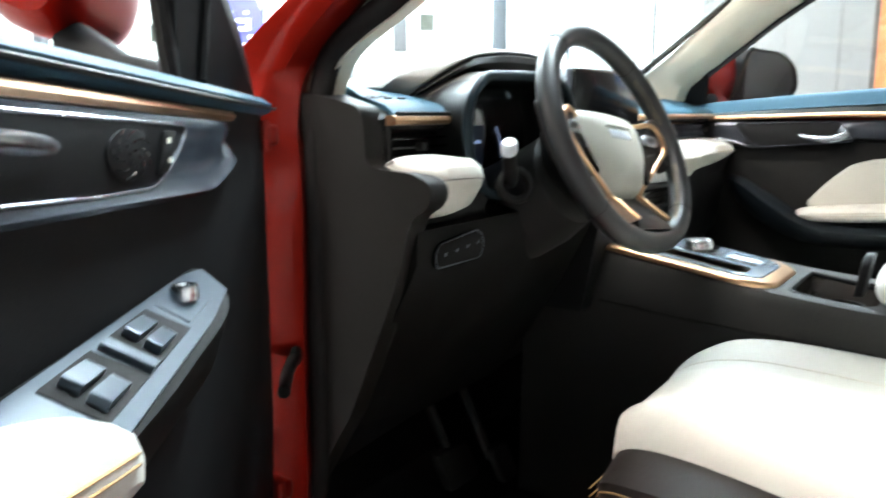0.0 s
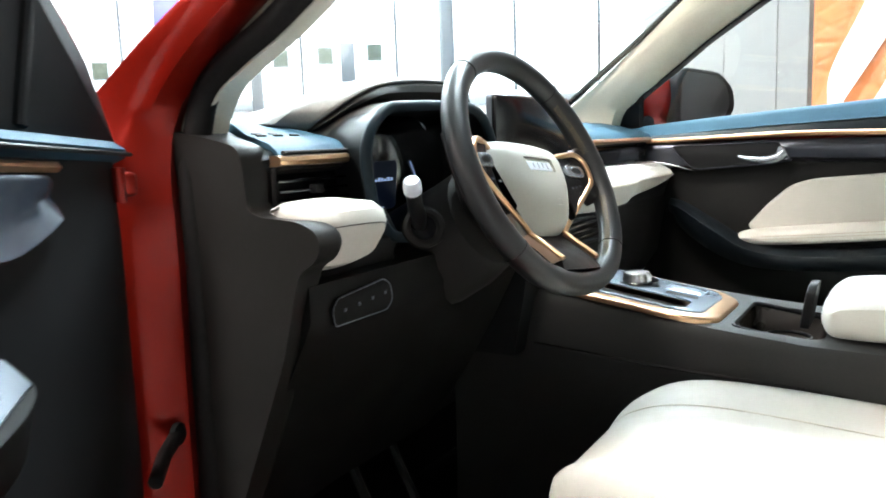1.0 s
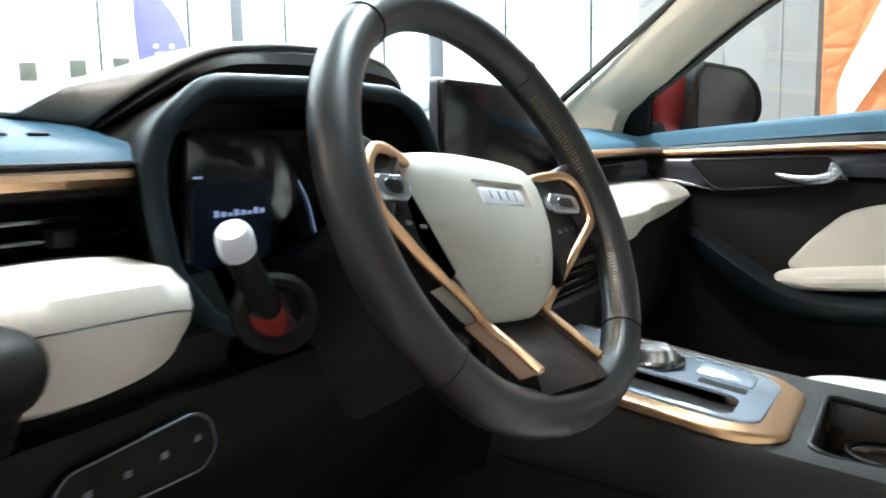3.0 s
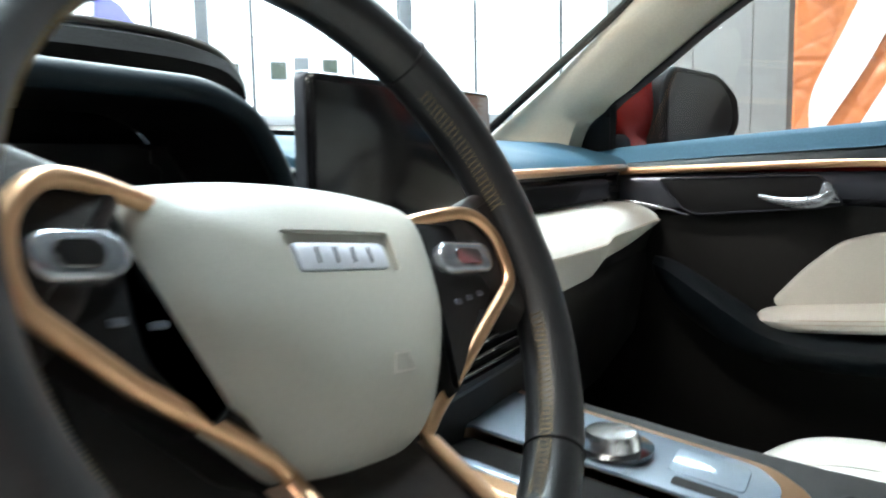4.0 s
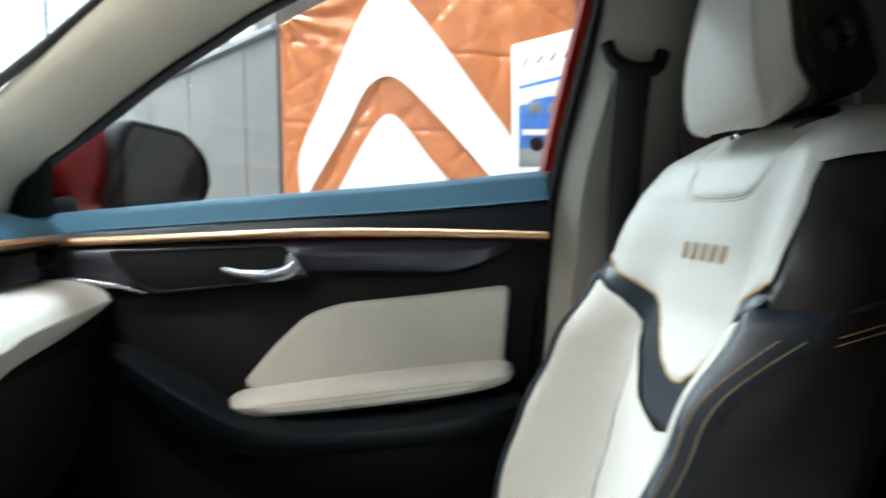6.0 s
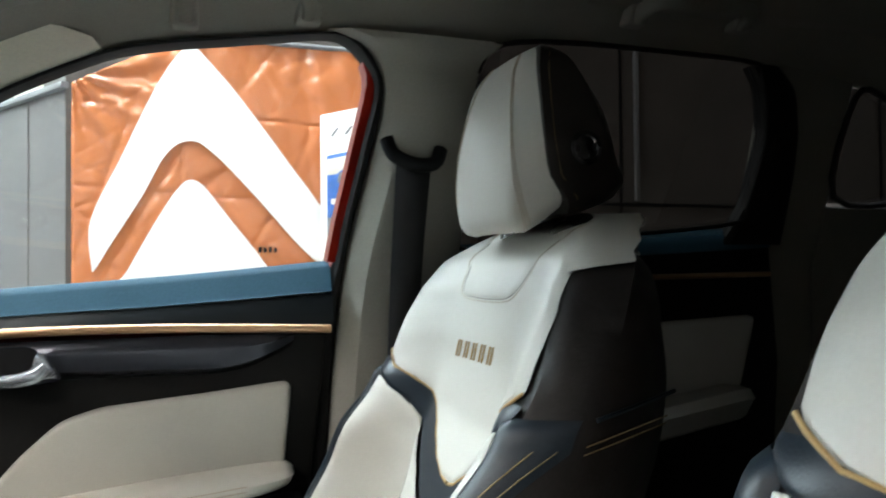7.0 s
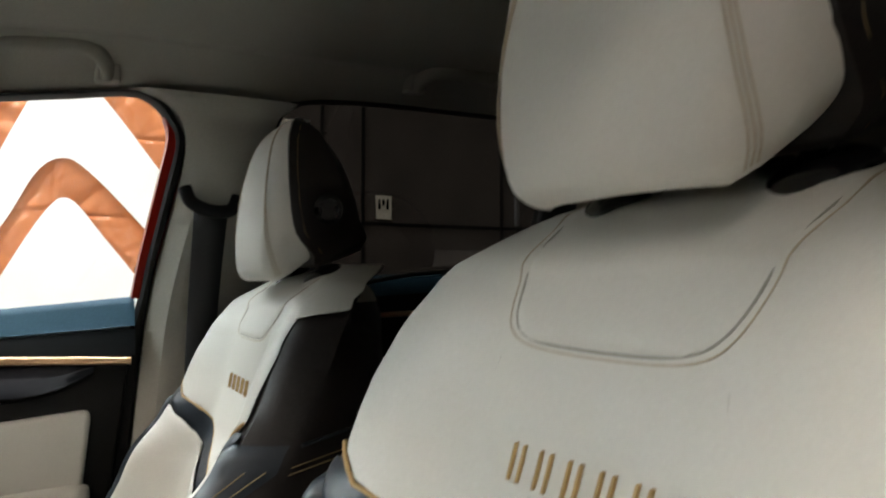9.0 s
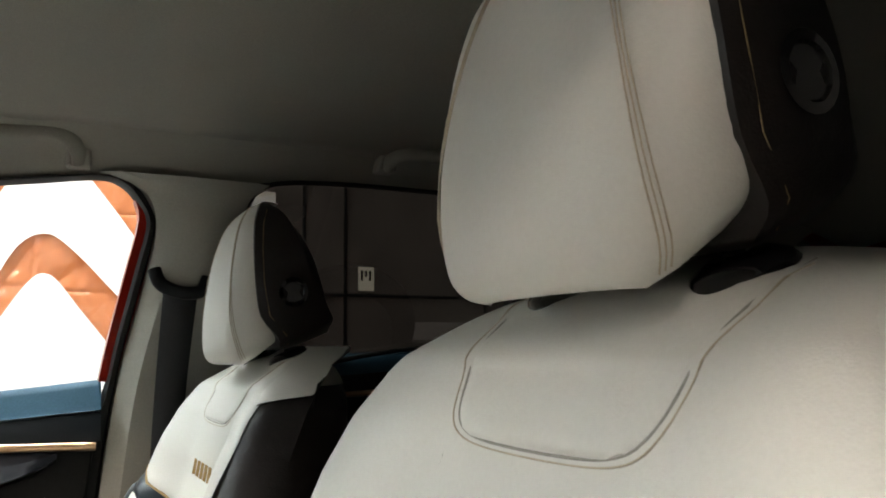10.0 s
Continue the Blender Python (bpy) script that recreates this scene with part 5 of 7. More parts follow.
    rings = [[a - V(0, 0, 0.001) for a in brim], [a.lerp(b, 0.5) + V(0, 0, 0.003) for a, b in zip(brim, crest)], crest]
    for dy, f, k in ((0.07, 0.82, 0.95), (0.14, 0.45, 0.88), (0.19, -0.1, 0.82)):
        rings.append([V(-0.40 + (c.x + 0.40) * k, c.y + dy, 1.094 + (c.z - 1.094) * f) for c in crest])
    hood = part("hood_shell", loft(rings, False, False, dense=3), SHELL_SHEEN, d, "grey shell behind the brim, paled for the windscreen sheen")
    sol = hood.modifiers.new("thick", "SOLIDIFY")
    sol.thickness, sol.offset = 0.004, 1
    bz = [(-0.607, 1.062), (-0.595, 1.084), (-0.562, 1.109), (-0.46, 1.113), (-0.345, 1.112), (-0.305, 1.098), (-0.275, 1.058), (-0.262, 1.000), (-0.29, 0.94), (-0.46, 0.935), (-0.565, 0.950), (-0.598, 0.990), (-0.607, 1.035)]
    bez = fillet(bz, 0.016)
    back = [V(-0.37 + (p.x + 0.40) * 0.86, 0.826, 1.03 + (p.y - 1.03) * 0.92) for p in bez]
    part("cluster_backing", prism(fillet([(-0.53, 1.085), (-0.475, 1.118), (-0.30, 1.125), (-0.24, 1.10), (-0.215, 1.05), (-0.225, 0.97), (-0.30, 0.935), (-0.46, 0.935), (-0.53, 0.955)], 0.01), on_y(0.835), 0.008, 0.002), GLOSS_BLACK, d)
    part("cluster_surround", tube([V(p.x, 0.704 + 0.05 * max(0.0, p.x + 0.40), p.y) for p in bez], 0.0075, 10, True), BEZEL_TEAL, d, "dark satin cluster surround")
    part("cluster_wall", loft([[V(p.x, 0.704 + 0.05 * max(0.0, p.x + 0.40), p.y) for p in bez], back], True, False), SOFT_PLASTIC, d)
    cheek = curve([(-0.608, 1.056), (-0.607, 1.066), (-0.601, 1.078), (-0.590, 1.091), (-0.562, 1.1105), (-0.52, 1.1125), (-0.46, 1.114), (-0.40, 1.114), (-0.345, 1.113), (-0.305, 1.099), (-0.278, 1.06)], 5)
    rim = [V(b.x, 0.704 + 0.05 * max(0.0, b.x + 0.40), b.y) for b in cheek]
    rows = [[a.lerp(b, t) + V(0.012 * math.sin(math.pi * t) * max(0.0, 1 - k / 20), 0, -0.006 * math.sin(math.pi * t) * max(0.0, 1 - k / 8)) for k, (a, b) in enumerate(zip(under, rim))] for t in (0.0, 0.25, 0.5, 0.75, 1.0)]
    part("hood_cheek", loft(rows, False, False), CHEEK_SHEEN, d, "grey cheek between brim and cluster, paled for the sheen")
    disp = part("cluster_display", prism(fillet([(-0.495, 0.965), (-0.26, 0.965), (-0.25, 1.085), (-0.485, 1.085)], 0.012), on_y(0.818), 0.006, 0.002), CLUSTER_GLASS, d, "dark digital instrument display")
    part("display_glow", prism(fillet([(-0.490, 0.970), (-0.40, 0.970), (-0.39, 1.04), (-0.485, 1.04)], 0.01), on_y(0.8115), 0.0008, 0.0003, 1), CLUSTER_BLUE, disp)
    for k in range(8):
        x = -0.464 + 0.0076 * k
        part("lit_bar", box(x, 0.8095, 1.011, x + 0.0052, 0.8103, 1.0165 - 0.0012 * (k % 3), 0), CLUSTER_LIT, disp, smooth=False)
    for x, z, w in ((-0.484, 1.044, 0.009), (-0.452, 0.972, 0.022)):
        part("lit_bar", box(x, 0.8095, z, x + w, 0.8103, z + 0.002, 0), CLUSTER_LIT, disp, smooth=False)
    part("lit_bar", tube(curve([(-0.358, 0.810, 1.037), (-0.345, 0.810, 1.015), (-0.336, 0.810, 0.985)], 5), 0.0007, 6), CLUSTER_LIT, disp)
    # lower driver's panel and fuse switch bank
    part("knee_panel", loft([[V(x, 0.735, 0.925), V(x, 0.700, 0.915), V(x, 0.700, 0.875), V(x, 0.712, 0.850), V(x, 0.76, 0.76), V(x, 0.82, 0.66), V(x, 0.90, 0.55), V(x, 0.96, 0.55), V(x, 0.80, 0.90)] for x in (-0.725, -0.62, -0.56, -0.50, -0.20)]), DARK_PLASTIC, d)
    sw = fillet([(-0.69, 0.864), (-0.59, 0.864), (-0.578, 0.876), (-0.582, 0.895), (-0.595, 0.903), (-0.683, 0.895), (-0.693, 0.884)], 0.006)
    bank = part("switch_bank", prism(sw, on_y(0.700), 0.005, 0.002), DARK_PLASTIC, d, "switch bank with a chrome rim")
    part("switch_rim", tube([V(p.x, 0.6955, p.y) for p in sw], 0.0009, 6, True), SATIN, bank)
    for k in range(4):
        x = -0.672 + 0.026 * k
        part("switch_mark", box(x - 0.0025, 0.6940, 0.878 + 0.002 * k, x + 0.0025, 0.6948, 0.882 + 0.002 * k, 0.0003), SATIN, bank)
    cap = fillet([(1.04, 1.102), (0.92, 1.094), (0.82, 1.079), (0.772, 1.067), (0.765, 1.042), (0.764, 0.999), (0.745, 0.992), (0.690, 0.988), (0.668, 0.978), (0.663, 0.962), (0.672, 0.946), (0.694, 0.934), (0.704, 0.905), (0.722, 0.84), (0.80, 0.66), (0.90, 0.5), (1.04, 0.5)], 0.016)
    part("side_cap", prism([(q.x, q.y) for q in cap], lambda u, v, w: V(-0.745 + w * (1 + 6.0 * max(0.0, u - 0.757) * (v > 1.02)), u, v), 0.046, 0.014, 4), CAP_GREY, d, "dark grained end cap with a rounded nose")
    # defroster slots
    for k, (x, n) in enumerate(((-0.676, 2), (-0.648, 2), (-0.619, 1))):
        for j in range(n):
            y = 0.809 + 0.011 * j
            part("defroster_slot", prism(fillet([(x + 0.003 * j, y), (x + 0.016 + 0.003 * j, y), (x + 0.019 + 0.003 * j, y + 0.0065), (x + 0.003 + 0.003 * j, y + 0.0065)], 0.002), lambda u, v, w: V(u, v, 1.0785 + (v - 0.81) * 0.18 + w), 0.0022, 0.0005, 1), RUBBER, d)
    # lower passenger side and centre
    part("centre_fascia", loft([[V(x, 0.74, 0.96), V(x, 0.70, 0.93), V(x, 0.69, 0.87), V(x, 0.70, 0.80), V(x, 0.72, 0.70), V(x, 0.9, 0.70), V(x, 0.9, 0.96)] for x in (-0.20, -0.1, 0.0, 0.14)]), SOFT_PLASTIC, d)
    cv = fillet([(-0.12, 0.865), (0.135, 0.865), (0.15, 0.89), (0.15, 0.91), (-0.12, 0.915)], 0.008)
    cvent = part("air_vent", tube([V(p.x, 0.686, p.y) for p in cv], 0.006, 8, True), SHELF_PLASTIC, d, "centre air vent")
    part("vent_back", prism(cv, on_y(0.70), 0.006, 0.001), GLOSS_BLACK, d)
    for z in (0.876, 0.888, 0.900):
        part("vane", box(-0.115, 0.683, z - 0.002, 0.143, 0.70, z + 0.002, 0.001), GLOSS_BLACK, cvent)
    part("glovebox", loft([[V(x, 0.72, 0.93), V(x, 0.715, 0.88), V(x, 0.735, 0.76), V(x, 0.80, 0.66), V(x, 0.95, 0.6), V(x, 0.95, 0.93)] for x in (0.15, 0.4, 0.70)]), SOFT_PLASTIC, d)
    # strip of touch keys below the screen
    part("key_panel", prism(fillet([(-0.016, 0.657), (0.004, 0.657), (0.060, 0.700), (-0.016, 0.700)], 0.005), on_z(0.988), 0.007, 0.002), SWITCH_BLUE, d, "gloss blue-grey key panel on the pad")
    part("key_slot", prism(fillet([(-0.016, 0.713), (0.074, 0.713), (0.082, 0.721), (-0.016, 0.721)], 0.003), on_z(0.988), 0.0065, 0.001), RUBBER, d)
    part("key_strip", box(-0.10, 0.700, 0.990, 0.085, 0.745, 0.9985, 0.003), CHROME, d, "slim satin key strip")
    return d


def screen():
    s = thing("infotainment_screen", "free-standing dark touchscreen on the dash", "screen", (-0.05, 0.75, 1.0))
    part("display", prism(fillet([(-0.206, 1.004), (0.110, 1.004), (0.104, 1.140), (-0.204, 1.138)], 0.008), on_y(0.748), 0.008, 0.003), SCREEN, s)
    part("housing", prism(fillet([(-0.208, 1.002), (0.112, 1.002), (0.106, 1.142), (-0.206, 1.140)], 0.009), on_y(0.757), 0.010, 0.004), SATIN, s)
    part("mount", box(-0.12, 0.755, 0.99, 0.02, 0.79, 1.08, 0.006), SOFT_PLASTIC, s)


# ---- steering wheel ----
def steering_wheel():
    C = V(-0.386, 0.582, 1.021)
    th = thing("steering_wheel", "black leather steering wheel with ivory hub and rose-gold spokes", "steering wheel", C)
    M = Matrix.Translation(C) @ Matrix.Rotation(radians(-4.0), 4, "Z") @ Matrix.Rotation(radians(-25.0), 4, "X") @ Matrix.Rotation(radians(7.0), 4, "Y")
    # local frame: x right, z up in the wheel's plane, -y towards the driver
    def W(x, z, y=0.0):
        return M @ V(x, y, z)
    R = 0.1675
    ring = []
    for k in range(72):
        a = 2 * math.pi * k / 72
        rx, rz = R * math.cos(a), R * math.sin(a)
        if rz < -0.14:
            rz = -0.14 + (rz + 0.14) * 0.75
        ring.append(W(rx, rz))
    part("rim", tube(ring, 0.0168, 16, True), RIM_LEATHER, th, "black leather rim")
    for a0, a1 in ((-62, -12), (14, 46), (134, 166), (192, 242)):
        bm = bmesh.new()
        n = int((a1 - a0) * 0.8)
        for k in range(n):
            for lane in (0, 1):
                a = radians(a0 + (a1 - a0) * k / n)
                s = 1 if (k + lane) % 2 else -1
                y0, y1 = -0.005 + 0.0040 * s, -0.005 - 0.0036 * s
                r0, r1 = R - math.sqrt(0.0171 ** 2 - y0 * y0), R - math.sqrt(0.0171 ** 2 - y1 * y1)
                p = W(r0 * math.cos(a), r0 * math.sin(a), y0)
                q = W(r1 * math.cos(a + 0.014), r1 * math.sin(a + 0.014), y1)
                bridge(bm, [[o + u for u in (V(0.00042, 0, 0), V(0, 0.00042, 0), V(-0.00042, 0, 0), V(0, -0.00042, 0.0003))] for o in (p, q)])
        part("stitching", bm, STITCH, th)
    for a in (128, 52, 222, 318):
        a = radians(a)
        d = V(math.cos(a), 0, math.sin(a))
        t = V(-math.sin(a), 0, math.cos(a))
        c = d * R
        part("seam", tube([M @ (c + d * 0.0172 * math.cos(b) + V(0, 1, 0) * 0.0172 * math.sin(b)) for b in [2 * math.pi * j / 20 for j in range(20)]], 0.0007, 5, True), RUBBER, th)
    # hub, set a little behind the rim's plane
    hub = [(-0.079, 0.040), (-0.05, 0.049), (0.0, 0.052), (0.05, 0.049), (0.079, 0.040), (0.085, 0.015), (0.081, -0.025), (0.060, -0.066), (0.038, -0.084), (0.0, -0.088), (-0.038, -0.084), (-0.060, -0.066), (-0.081, -0.025), (-0.085, 0.015)]
    hubc = curve([(a * (1.13 if b > -0.03 else 1.0) - (0.010 if b > -0.03 else 0.003), b) for a, b in hub], 5, True)
    rings = []
    for k, y in ((0.97, 0.038), (1.0, 0.032), (1.0, 0.027), (0.985, 0.0215), (0.95, 0.0155), (0.86, 0.006), (0.70, -0.002), (0.5, -0.007), (0.28, -0.010)):
        rings.append([W(p.x * k, -0.018 + (p.y + 0.018) * k, y) for p in hubc])
    hub_part = part("hub", loft(rings), HUB_IVORY, th, "ivory airbag cover")
    def hub_y(x, z):
        ang = math.atan2(z + 0.018, x)
        q = min(hubc, key=lambda p: abs((math.atan2(p.y + 0.018, p.x) - ang + math.pi) % (2 * math.pi) - math.pi))
        k = math.hypot(x, z + 0.018) / math.hypot(q.x, q.y + 0.018)
        table = [(0.28, -0.010), (0.5, -0.007), (0.70, -0.002), (0.86, 0.006), (0.95, 0.0155)]
        for (k0, a), (k1, b) in zip(table, table[1:]):
            if k <= k1:
                return a + (b - a) * max(0.0, (k - k0) / (k1 - k0))
        return 0.017
    bed = fillet([(-0.038, -0.005), (0.027, -0.005), (0.029, 0.016), (-0.042, 0.016)], 0.003)
    carve(hub_part, prism([(q.x, q.y) for q in bed], lambda u, v, w: W(u, v, hub_y(u, v) + 0.0035 - w), 0.02, 0.001, 1))
    bad = fillet([(-0.035, -0.003), (0.022, -0.003), (0.022, 0.0105), (-0.0355, 0.0105)], 0.003)
    bd = part("badge", prism([(q.x, q.y) for q in bad], lambda u, v, w: W(u, v, hub_y(u, v) + 0.0040 - w), 0.0026, 0.0010), BADGE, th, "plain silver badge bar")
    for k in range(4):
        x = -0.0235 + 0.0112 * k
        part("badge_groove", prism([(x - 0.0012, 0.0), (x + 0.0002, 0.0), (x + 0.0012, 0.008), (x - 0.0002, 0.008)], lambda u, v, w: W(u, v, hub_y(u, v) + 0.0014 - w), 0.0004, 0.0001, 1), SATIN, bd)
    part("hub_mark", tube([W(x, z, hub_y(x, z) - 0.0002) for x, z in ((0.004, -0.052), (0.018, -0.052), (0.016, -0.044), (0.006, -0.044))], 0.0005, 5, True), WHITE_LEATHER, th)
    part("hub_back", loft([[W(p.x * k, -0.018 + (p.y + 0.018) * k, y) for p in hubc] for k, y in ((1.02, 0.034), (0.9, 0.07), (0.6, 0.095))]), SOFT_PLASTIC, th)
    # side spokes with buttons, gold frames
    for s in (-1, 1):
        ox, oy = (-0.015, -0.004) if s < 0 else (0.0, 0.0)
        def W_(x, z, y=0.0):
            f = max(0.0, min(1.0, (abs(x) - 0.06) / 0.04))
            return W(x + ox * f, z, y + oy * f)
        pod = fillet([(s * (0.070 if s > 0 else 0.092), 0.030), (s * 0.112, 0.030), (s * 0.131, 0.020), (s * 0.137, 0.002), (s * 0.132, -0.012), (s * (0.060 if s > 0 else 0.072), -0.070 if s > 0 else -0.058), (s * (0.066 if s > 0 else 0.090), -0.030)], 0.006)
        p = part("button_pod", prism([(q.x, q.y) for q in pod], lambda u, v, w: W_(u, v, 0.034 - w), 0.028, 0.005), SOFT_PLASTIC, th, "black button pod")
        arm = fillet([(s * 0.100, 0.034), (s * 0.158, 0.056), (s * 0.163, 0.0), (s * 0.156, -0.040), (s * 0.126, -0.016)], 0.008)
        part("spoke_arm", prism([(q.x, q.y) for q in arm], lambda u, v, w: W(u, v, 0.026 - w), 0.026, 0.008, 3), DARK_LEATHER, th)
        def stadium(cx, cz, hw, hh):
            return [V(cx + (hw - hh) * (1 if math.cos(a) > 0 else -1) + hh * math.cos(a), cz + hh * math.sin(a)) for a in [2 * math.pi * (j + 0.5) / 28 for j in range(28)]]
        rk = stadium(s * (0.104 if s > 0 else 0.1125), 0.006, 0.026 if s > 0 else 0.0175, 0.0095)
        rk2 = stadium(s * (0.104 if s > 0 else 0.1125), 0.006, 0.013 if s > 0 else 0.009, 0.0052)
        r = part("rocker", prism([(q.x, q.y) for q in rk], lambda u, v, w: W_(u, v, 0.008 - w), 0.009, 0.003, 3), SILVER, p, "flat silver rocker switch")
        part("rocker_centre", prism([(q.x, q.y) for q in rk2], lambda u, v, w: W_(u, v, 0.0 - w), 0.0016, 0.0006, 1), GLOSS_BLACK, p)
        for k in range(3 if s > 0 else 2):
            part("button_mark", prism(fillet([(s * (0.086 + 0.012 * k), -0.020 + 0.002 * k), (s * (0.092 + 0.012 * k), -0.020 + 0.002 * k), (s * (0.092 + 0.012 * k), -0.017 + 0.002 * k), (s * (0.086 + 0.012 * k), -0.017 + 0.002 * k)], 0.001), lambda u, v, w: W_(u, v, 0.0062 - w), 0.001, 0.0003, 1), SATIN, p)
        up_ = M.to_3x3() @ V(0, 1, 0)
        gp = [(0.072, 0.031, 0.016), (0.090, 0.033, 0.008), (0.110, 0.0335, 0.001), (0.124, 0.0295, -0.002), (0.1345, 0.018, -0.003), (0.1375, 0.004, -0.003), (0.1365, -0.007, -0.003), (0.133, -0.014, -0.002)]
        path = curve([W_(s * x, z, y) for x, z, y in gp], 5)
        path += [W_(s * (0.133 + (0.0475 - 0.133) * t), -0.014 + (-0.078 + 0.014) * t, -0.002 + 0.021 * t) for t in (0.12, 0.4, 0.7, 0.92)]
        path += [W(s * 0.0455, -0.0815, 0.0195), W(s * 0.0452, -0.086, 0.017), W(s * 0.045, -0.108, 0.001), W(s * 0.045, -0.130, -0.014)]
        part("gold_frame", tube(path, 0.0043, 10, flat=0.8, up=up_), GOLD, th, "rose-gold spoke frame")
        part("spoke_plate", loft([[W(s * 0.0485, z, y - 0.003), W(s * 0.0485, z, y + 0.015), W(s * 0.0440, z, y + 0.015), W(s * 0.0440, z, y - 0.003)] for z, y in ((-0.083, 0.0185), (-0.108, 0.001), (-0.131, -0.013))]), GOLD_LIT, th, "rose-gold spoke plate in a paler, lit tone")
        part("inner_bar", tube([W(s * (0.118 + (0.043 - 0.118) * t), -0.022 + (-0.072 + 0.022) * t, 0.006 + 0.016 * t) for t in (0.1, 0.5, 0.95)], 0.0045, 8), GLOSS_BLACK, th)
    rows = []
    for z, y, hw in ((-0.076, 0.030, 0.046), (-0.090, 0.020, 0.044), (-0.112, 0.004, 0.044), (-0.132, -0.010, 0.044), (-0.146, -0.013, 0.050)):
        rows.append([W(-hw, z, y), W(-hw * 0.8, z, y - 0.002), W(hw * 0.8, z, y - 0.002), W(hw, z, y), W(hw, z, y + 0.018), W(-hw, z, y + 0.018)])
    part("lower_spoke", loft(rows), DARK_LEATHER, th, "black lower spoke")
    # column and stalk
    part("column_shroud", loft([[W(rx * math.cos(a), rz * math.sin(a) - dz, y) for a in [2 * math.pi * j / 20 for j in range(20)]] for y, rx, rz, dz in ((0.085, 0.06, 0.06, 0.01), (0.10, 0.085, 0.075, 0.02), (0.15, 0.095, 0.08, 0.03), (0.24, 0.10, 0.085, 0.035))]), GREY_PLASTIC, th, "dark steering column shroud")
    r0 = V(-0.553, 0.662, 0.962)
    ax = V(-0.45, -0.75, 0.25).normalized()
    e1 = ax.cross(V(0, 0, 1)).normalized()
    e2 = ax.cross(e1)
    part("stalk_ring", tube([r0 + e1 * 0.0235 * math.cos(a) + e2 * 0.021 * math.sin(a) for a in [2 * math.pi * j / 24 for j in range(24)]], 0.006, 8, True), DARK_PLASTIC, th)
    part("stalk_boot", loft([[r0 - ax * y + (e1 * 0.0225 * math.cos(a) + e2 * 0.020 * math.sin(a)) * k for a in [2 * math.pi * j / 20 for j in range(20)]] for y, k in ((0.0, 1.0), (0.012, 0.75), (0.03, 0.7))]), GLOSS_BLACK, th)
    part("stalk", tube(curve([r0 - ax * 0.02, V(-0.565, 0.660, 0.974), V(-0.582, 0.653, 0.990), V(-0.601, 0.6435, 1.011)], 4), 0.0095, 12), SOFT_PLASTIC, th, "black indicator stalk")
    part("stalk_tip", tube([V(-0.600, 0.644, 1.0095), V(-0.602, 0.643, 1.012), V(-0.607, 0.640, 1.020), V(-0.609, 0.639, 1.023)], 0.0108, 14, radii=[1, 1.02, 0.98, 0.8]), BADGE, th, "silver stalk tip")
    return th


